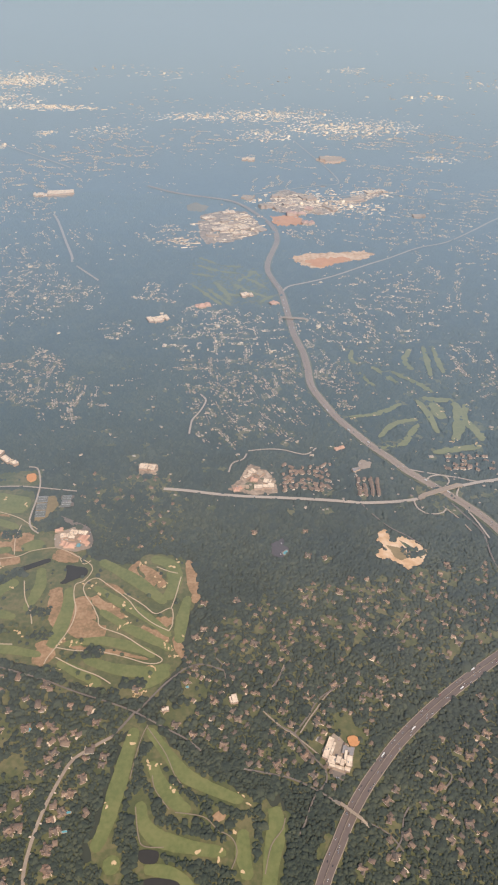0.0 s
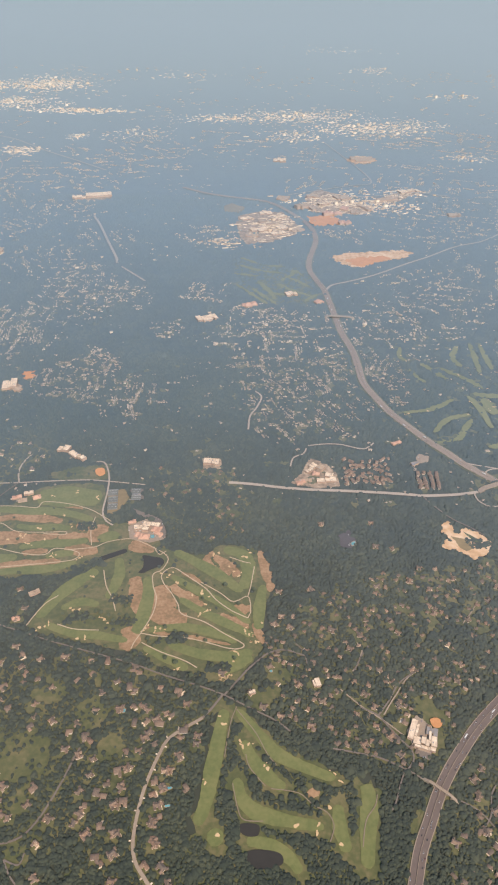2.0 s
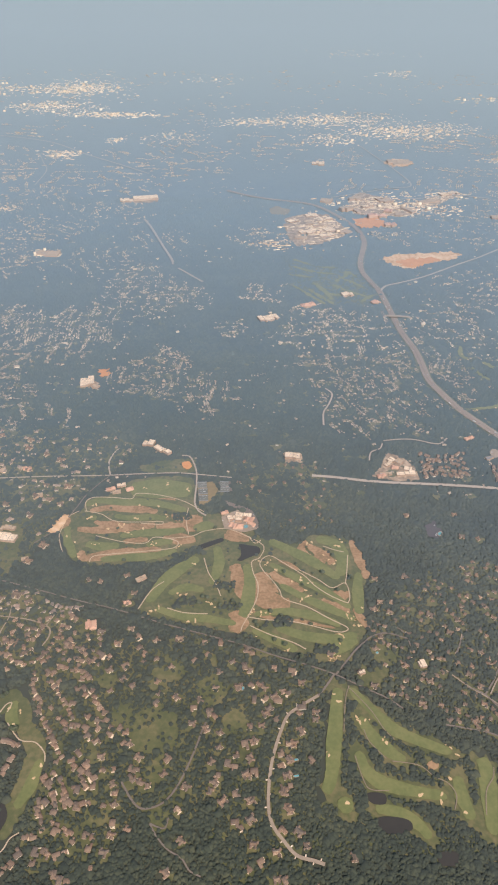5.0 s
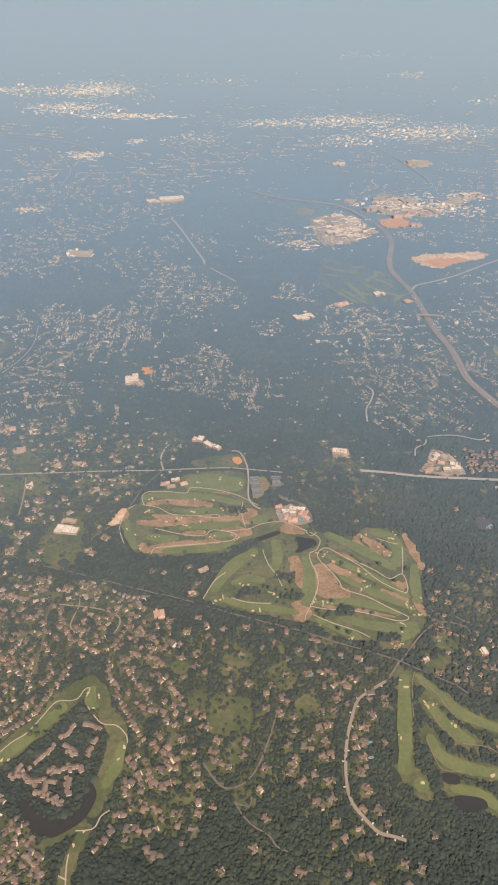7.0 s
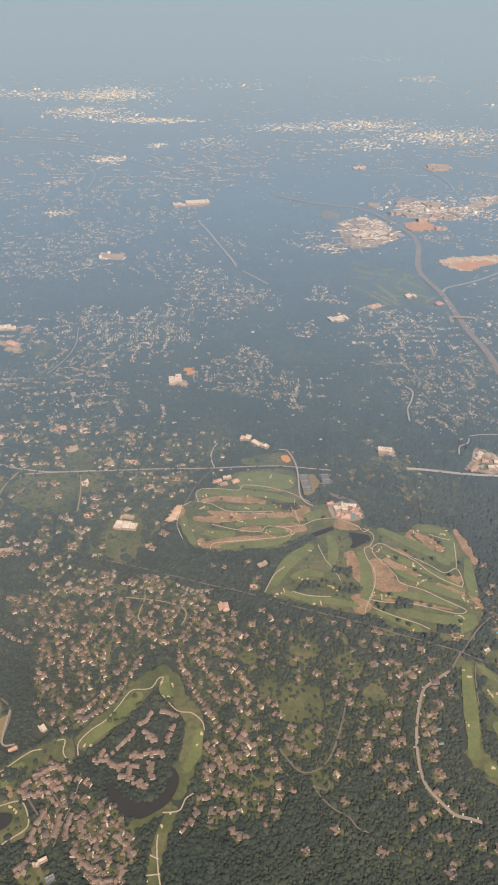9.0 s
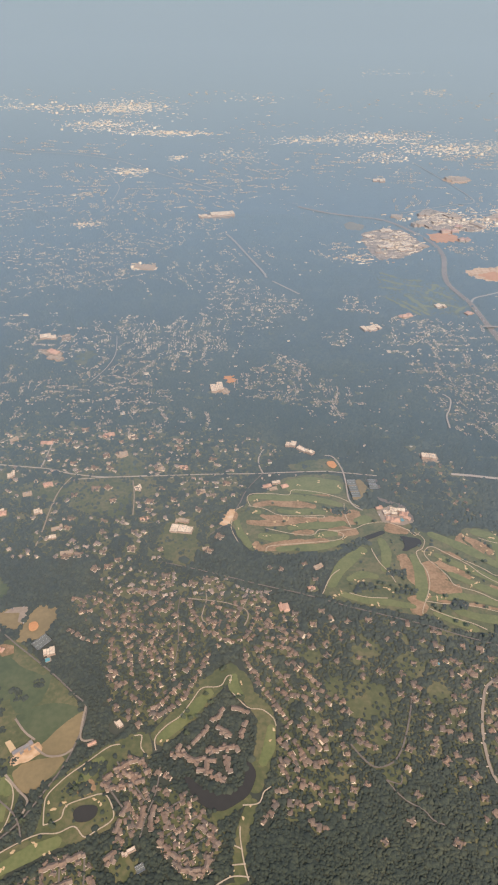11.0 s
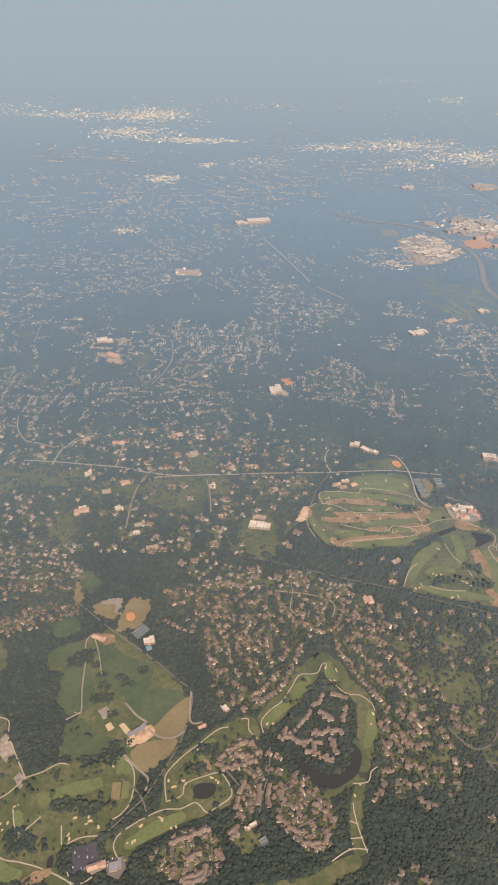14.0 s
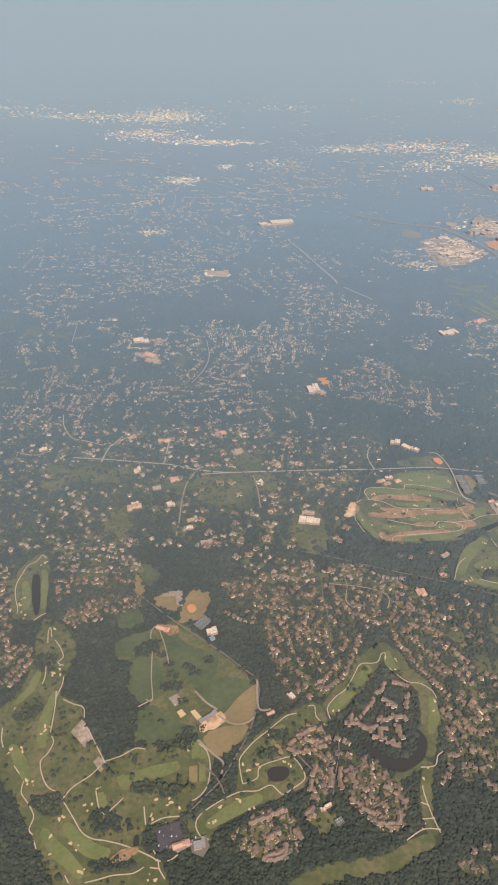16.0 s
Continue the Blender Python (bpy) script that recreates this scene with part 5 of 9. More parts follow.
HOUSE_ROWS = [
    ([(-259.6, 105.2), (-256.3, 100.4), (-255.3, 95.4)],),
    ([(-254.6, 112.2), (-248.7, 110.0), (-245.1, 105.6)],),
    ([(-253.3, 103.4), (-246.6, 99.0)],),
    ([(-242.4, 98.0), (-236.8, 95.9), (-230.8, 93.9)],),
    ([(-240.1, 105.8), (-231.6, 101.7)],),
    ([(-233.8, 85.7), (-228.4, 84.3), (-221.0, 80.4)],),
    ([(-234.0, 78.0), (-232.8, 72.6), (-230.0, 66.6)],),
    ([(-224.5, 87.6), (-216.5, 84.4), (-210.1, 78.7)],),
    ([(-214.0, 77.6), (-210.2, 73.2), (-213.4, 65.9)],),
    ([(-228.0, 65.0), (-221.7, 62.1), (-215.5, 60.7)],),
    ([(-225.7, 76.5), (-220.5, 72.9), (-216.7, 68.2)],),
    ([(-181.3, 109.6), (-178.3, 105.6), (-176.2, 100.0)],),
    ([(-173.5, 104.0), (-167.7, 101.9), (-163.2, 99.2)],),
    ([(-183.5, 91.5), (-186.6, 86.6), (-189.2, 80.8)],),
    ([(-174.8, 92.8), (-169.2, 90.8), (-163.5, 93.2)],),
    ([(-171.0, 113.8), (-164.3, 111.0), (-158.4, 112.6)],),
    ([(-235.2, 211.3), (-230.3, 199.9), (-223.5, 190.0), (-214.7, 184.9), (-207.1, 182.4), (-200.3, 186.1), (-195.5, 197.1), (-193.3, 208.5)],),
    ([(-221.9, 209.7), (-214.5, 206.0), (-205.2, 203.4), (-208.0, 195.8)],),
    ([(-220.2, 173.5), (-223.1, 165.3), (-226.2, 158.8), (-228.9, 151.0), (-231.8, 145.0), (-237.2, 139.0), (-242.8, 134.6), (-247.0, 130.4)],),
    ([(-231.8, 174.9), (-228.9, 168.4), (-232.2, 161.8)],),
    ([(-258.5, 179.4), (-257.9, 170.9), (-254.6, 162.8), (-246.8, 159.1)],),
    ([(-252.1, 190.1), (-252.7, 179.5), (-248.1, 171.2), (-243.9, 164.7)],),
    ([(-276.6, 182.4), (-275.0, 173.8), (-274.4, 163.9), (-272.2, 156.1), (-265.5, 151.6)],),
    ([(-269.6, 186.1), (-266.2, 175.7), (-263.0, 165.8), (-261.0, 157.9)],),
    ([(-303.4, 188.8), (-292.5, 182.0), (-283.3, 180.5)],),
    ([(-294.4, 213.8), (-286.6, 208.0), (-276.5, 193.1), (-269.2, 193.3), (-259.9, 191.7), (-252.5, 191.9)],),
    ([(-272.3, 218.3), (-264.8, 219.5), (-257.9, 216.7), (-248.6, 225.1)],),
    ([(-255.3, 204.9), (-248.9, 203.2), (-245.5, 209.1)],),
    ([(-306.1, 211.4), (-297.9, 209.7), (-298.6, 201.9), (-291.0, 202.1)],),
    ([(-200.8, 177.4), (-198.3, 167.5), (-193.5, 161.2), (-190.8, 153.5), (-184.0, 144.7), (-179.6, 137.7), (-174.0, 130.8)],),
    ([(-193.4, 174.2), (-185.7, 166.2), (-179.7, 158.4), (-173.8, 150.9)],),
    ([(-191.3, 182.8), (-183.9, 179.6), (-176.6, 178.1), (-170.7, 173.2)],),
    ([(-186.3, 193.6), (-176.0, 192.1), (-167.0, 188.7)],),
    ([(-188.6, 184.7), (-180.0, 185.8), (-171.2, 183.4)],),
    ([(-249.9, 137.3), (-245.2, 139.5), (-238.9, 147.0), (-234.5, 152.4)],),
    ([(-263.0, 147.2), (-253.9, 142.9)],),
    ([(-182.4, 123.9), (-177.0, 117.6), (-172.9, 110.1)],),
    ([(-181.6, 113.6), (-178.6, 105.1)],),
    ([(-177.5, 125.4), (-172.2, 120.2), (-168.1, 111.5)],),
    ([(-204.1, 222.2), (-194.5, 219.3), (-183.7, 220.6)],),
    ([(-254.8, 176.0), (-251.2, 166.2)],),
    ([(-271.9, 175.6), (-268.1, 164.1)],),
    ([(-242.0, 176.4), (-241.1, 168.1), (-237.1, 158.5)],),
]
ESTATES = [
    [(-361.1, 376.9), (-351.4, 377.2), (-339.8, 393.1), (-320.2, 384.2), (-297.6, 383.3), (-283.6, 385.2), (-306.8, 376.9), (-315.1, 357.4), (-306.4, 360.5), (-338.7, 346.9), (-321.2, 341.8), (-309.5, 342.1), (-272.7, 343.1), (-251.8, 343.7), (-231.4, 355.4), (-258.5, 369.1), (-243.5, 362.2), (-260.3, 379.7), (-315.2, 317.0), (-305.9, 318.6), (-283.9, 317.9), (-266.2, 318.4), (-299.7, 303.9), (-329.0, 309.2), (-234.4, 326.9), (-218.7, 326.0), (-238.4, 315.4), (-228.3, 311.9), (-219.8, 307.2), (-256.0, 306.3)],
    [(-272.8, 303.4), (-237.1, 296.1), (-272.4, 294.0), (-273.5, 284.8), (-301.7, 281.8), (-325.1, 283.5), (-278.8, 271.5), (-325.3, 274.6), (-300.3, 270.9), (-277.8, 254.9), (-259.2, 255.4), (-296.4, 251.4), (-319.4, 246.8), (-312.2, 248.9), (-285.4, 244.8), (-298.0, 236.8), (-290.2, 238.9), (-226.7, 255.2), (-220.5, 268.8), (-252.2, 231.4), (-225.0, 228.5), (-249.5, 224.3), (-259.3, 225.8), (-264.5, 218.6), (-272.5, 218.4), (-280.3, 217.3), (-217.4, 223.3), (-234.7, 225.6), (-256.8, 217.0)],
]
NEIGHBOURHOODS = [
    ([(-305.4, 208.8), (-278.0, 224.9), (-244.1, 225.9), (-192.8, 217.4), (-173.3, 203.4), (-162.9, 185.4), (-171.6, 159.9), (-194.1, 163.2), (-202.3, 175.5), (-219.5, 174.1), (-225.2, 150.4), (-242.6, 131.3), (-261.3, 130.7), (-270.7, 141.4), (-277.3, 160.6), (-288.1, 185.9)], 162, 3.024, 0.62),
    ([(-189.1, 163.4), (-150.5, 152.8), (-127.4, 124.5), (-158.0, 80.6), (-171.0, 83.0), (-183.0, 91.2), (-184.2, 106.4), (-177.9, 137.0)], 38, 3.3480000000000003, 0.72),
    ([(-203.0, 183.9), (-169.4, 184.7), (-155.5, 136.2), (-159.1, 96.9), (-177.6, 89.5), (-183.0, 113.7), (-181.4, 135.6), (-192.9, 153.5)], 64, 3.564, 0.64),
    ([(-267.8, 103.7), (-255.7, 113.8), (-242.9, 104.5), (-243.1, 80.7), (-249.3, 69.6), (-257.5, 66.7), (-255.7, 77.5), (-252.3, 92.0), (-262.1, 97.7)], 95, 2.6, 0.55),
    ([(-236.1, 98.5), (-222.1, 94.4), (-208.4, 81.8), (-207.5, 70.9), (-215.9, 59.0), (-225.9, 62.5), (-236.4, 78.1)], 130, 2.6, 0.55),
    ([(-291.9, 57.9), (-268.1, 69.0), (-259.1, 56.4), (-267.1, 44.1), (-286.2, 48.2)], 120, 2.6, 0.5),
    ([(-425.6, 250.4), (-393.8, 251.4), (-364.2, 230.1), (-363.1, 212.0), (-401.4, 200.9), (-411.0, 195.8)], 84, 2.9, 0.64),
    ([(-400.9, 184.6), (-382.2, 196.7), (-357.4, 199.9), (-359.0, 188.2), (-388.2, 176.1), (-398.1, 173.6)], 60, 2.4, 0.64),
    ([(-479.9, 223.7), (-450.5, 222.0), (-430.4, 164.0), (-456.8, 163.2)], 60, 3.2, 0.64),
    ([(-453.7, 155.0), (-417.7, 158.2), (-412.9, 136.9), (-442.3, 125.0)], 72, 3.2, 0.64),
    ([(-561.9, 386.4), (-294.8, 394.9), (-265.8, 330.7), (-278.4, 258.0), (-364.5, 243.8), (-504.0, 245.0)], 300, 3.6, 0.645),
    ([(-344.9, 387.6), (-211.5, 391.0), (-177.5, 362.3), (-209.5, 321.7), (-220.6, 275.6), (-239.2, 245.2), (-294.6, 243.8)], 84, 3.6, 0.645),
    ([(-293.0, 239.2), (-237.0, 236.0), (-193.3, 219.5), (-188.3, 187.9), (-230.4, 183.2), (-273.1, 182.2)], 72, 3.2, 0.64),
    ([(-115.9, 201.1), (-45.7, 177.5), (-56.6, 163.6), (-68.1, 133.9), (-75.4, 107.0), (-101.2, 106.9), (-133.7, 204.2)], 26, 4.0, 0.62),
    ([(-171.2, 199.7), (-95.8, 193.8), (-72.0, 183.4), (-92.9, 137.7), (-114.8, 105.2), (-140.6, 114.7), (-157.0, 151.2)], 18, 3.6, 0.62),
    ([(-24.7, 215.7), (20.1, 254.0), (92.7, 267.9), (161.8, 278.0), (146.3, 228.7), (77.3, 181.7), (56.6, 149.1), (36.4, 144.0), (4.7, 153.7), (-19.1, 174.9)], 228, 3.2, 0.84),
    ([(129.9, 194.5), (146.0, 176.6), (116.8, 94.5), (49.1, 94.2), (59.1, 132.5), (77.5, 154.3)], 89, 3.3, 0.84),
    ([(-90.6, 175.9), (-66.8, 176.4), (-53.8, 163.3), (-66.6, 92.1), (-51.0, 73.5), (-96.7, 72.4), (-90.7, 129.2)], 19, 4.0, 0.84),
    ([(-104.1, 356.8), (-46.0, 352.1), (-37.1, 293.1), (-78.0, 292.3), (-97.5, 322.5)], 22, 3.4, 0.84),
]
QUARTERS = [
    (2, 558, 63, 113, 330, 4.2),
    (154, 611, 85, 77, 200, 4.2),
    (144, 695, 37, 38, 60, 4.4),
    (-446, 427, 78, 24, 120, 4.2),
    (-355, 450, 58, 31, 90, 4.2),
    (-304, 411, 70, 21, 70, 4.2),
    (16, 444, 53, 57, 240, 4.2),
    (-19, 460, 18, 59, 60, 4.2),
    (105, 585, 49, 60, 130, 4.2),
    (78, 480, 18, 45, 90, 4.2),
    (200, 668, 67, 88, 170, 4.4),
    (213, 503, 29, 58, 90, 4.4),
    (202, 883, 137, 102, 520, 4.6),
    (182, 1064, 177, 61, 200, 5.0),
    (79, 833, 42, 41, 50, 5.0),
    (-189, 650, 51, 55, 220, 4.2),
    (-220, 816, 41, 49, 80, 4.6),
    (-297, 922, 52, 60, 110, 4.6),
    (-239, 708, 36, 47, 90, 4.4),
    (-177, 509, 33, 29, 60, 4.4),
    (-150, 456, 44, 20, 70, 4.4),
    (-89, 824, 41, 40, 80, 5.0),
    (-73, 655, 46, 28, 60, 4.6),
    (-24, 592, 43, 30, 90, 4.4),
    (-118, 570, 15, 17, 40, 4.2),
    (-235, 1239, 185, 98, 220, 5.0),
    (87, 1228, 118, 97, 130, 5.0),
    (389, 1337, 109, 113, 160, 5.5),
    (310, 1015, 85, 85, 190, 5.0),
    (300, 806, 42, 58, 90, 5.0),
    (-136, 1332, 209, 89, 150, 5.5),
    (224, 1367, 109, 56, 120, 6.0),
    (-279, 554, 72, 54, 420, 4.2),
    (-336, 517, 47, 44, 150, 4.2),
    (-211, 650, 49, 45, 170, 4.2),
    (-383, 848, 68, 55, 260, 4.4),
    (-400, 745, 41, 46, 110, 4.4),
    (-284, 749, 55, 46, 110, 4.4),
    (-316, 447, 43, 27, 60, 4.4),
    (-178, 479, 40, 34, 90, 4.4),
    (-132, 443, 28, 27, 50, 4.4),
    (-308, 948, 49, 31, 60, 5.0),
    (-416, 1061, 108, 79, 170, 5.0),
    (-539, 1237, 81, 81, 90, 5.5),
    (-255, 1169, 106, 92, 140, 5.5),
    (-422, 734, 80, 48, 260, 4.4),
    (-546, 675, 76, 43, 190, 4.4),
    (-456, 806, 93, 44, 180, 4.6),
    (-336, 558, 48, 54, 200, 4.2),
    (-415, 556, 48, 40, 110, 4.4),
    (-521, 539, 53, 39, 80, 4.4),
    (-470, 457, 70, 42, 190, 4.4),
    (-483, 407, 45, 23, 150, 4.2),
    (-518, 595, 76, 29, 90, 4.4),
    (-576, 814, 86, 68, 180, 4.6),
    (-606, 1029, 122, 96, 240, 5.0),
    (-448, 973, 107, 73, 190, 5.0),
    (-704, 1209, 106, 103, 150, 5.5),
    (-500, 1137, 121, 93, 150, 5.5),
    (-660, 1449, 196, 82, 110, 6.0),
    (-291, 1059, 75, 60, 80, 5.0),
    (253, 1168, 86, 53, 70, 5.5),
    (56, 508, 19, 49, 70, 4.2),
]
DISTRICTS = [
    (59, 1587, 148, 72, 170, 10.0),
    (181, 1471, 93, 74, 140, 10.0),
    (289, 1498, 77, 65, 80, 9.0),
    (-108, 1551, 119, 46, 70, 10.0),
    (42, 1397, 76, 58, 60, 9.0),
    (-543, 1953, 112, 104, 80, 12.0),
    (-435, 1623, 108, 37, 60, 11.0),
    (317, 2289, 52, 70, 20, 12.0),
    (-13, 868, 36, 44, 90, 9.0),
    (92, 980, 66, 54, 110, 9.0),
    (185, 1021, 38, 22, 40, 7.0),
    (152, 964, 48, 31, 40, 10.0),
    (-606, 1965, 120, 107, 110, 12.0),
    (-607, 1724, 80, 71, 90, 11.0),
    (-429, 1628, 115, 32, 70, 11.0),
    (-772, 1958, 90, 71, 40, 12.0),
    (-586, 1991, 96, 112, 90, 12.0),
    (-890, 1981, 191, 74, 70, 12.0),
    (-575, 1704, 112, 86, 90, 11.0),
    (-1033, 2074, 99, 80, 30, 12.0),
    (104, 766, 26, 8, 34, 4.0),
    (78, 766, 10, 10, 16, 4.0),
    (-67, 805, 34, 19, 20, 9.0),
    (-451, 1261, 46, 33, 45, 8.0),
    (-460, 938, 19, 19, 22, 8.0),
    (-350, 767, 18, 12, 28, 7.0),
    (335, 1241, 50, 31, 30, 8.0),
    (-263, 1405, 75, 58, 40, 8.0),
    (-376, 1377, 24, 24, 16, 8.0),
    (-372, 1365, 20, 23, 16, 8.0),
    (-227, 2147, 94, 83, 12, 12.0),
    (457, 1840, 86, 47, 14, 12.0),
    (254, 2755, 165, 131, 14, 16.0),
    (650, 2079, 65, 49, 10, 14.0),
]
SCHOOL = [  # centre, length, depth, turn, height, roof
    (45.4, 163.5, 3.3, 8.6, -24, 1.6, 'pale_roof'),
    (46.7, 156.8, 6.0, 4.0, -20, 2.0, 'pale_roof'),
    (51.3, 157.2, 3.1, 5.1, -14, 1.5, 'pale_roof'),
    (51.8, 160.9, 4.2, 3.5, -18, 1.2, 'grey_roof'),
    (47.7, 154.4, 7.9, 2.0, -18, 1.3, 'pale_roof'),
]
CLUBHOUSE = [  # centre, length, depth, turn, height, roof
    (-102.7, 296.1, 7.9, 4.9, 14, 2.2, 'pale_roof'),
    (-96.8, 297.9, 10.6, 5.0, -14, 2.0, 'pale_roof'),
    (-100.9, 288.8, 9.4, 5.5, -5, 1.6, 'tile_roof'),
    (-93.2, 294.5, 5.6, 4.9, -22, 1.8, 'tile_roof'),
    (-108.1, 300.4, 4.8, 3.4, 15, 1.4, 'tile_roof'),
    (-99.7, 294.1, 4.6, 3.4, -6, 2.6, 'pale_roof'),
    (-91.7, 290.9, 5.5, 3.9, -29, 1.2, 'tile_roof'),
]
COURTS = [  # centre, length, depth, turn, height, roof
    (-125.8, 329.3, 6.5, 5.6, 6, 0.1, 'court'),
    (-124.8, 322.2, 6.4, 5.4, 6, 0.1, 'court'),
    (-123.9, 315.3, 6.3, 5.3, 6, 0.1, 'court'),
    (-110.6, 330.7, 5.9, 5.0, 1, 0.1, 'court'),
    (-109.8, 324.7, 6.2, 4.9, 1, 0.1, 'court'),
    (-315.9, 178.5, 9.4, 6.3, 51, 0.1, 'court'),
    (-241.4, 62.8, 3.8, 3.1, 30, 0.1, 'court'),
]
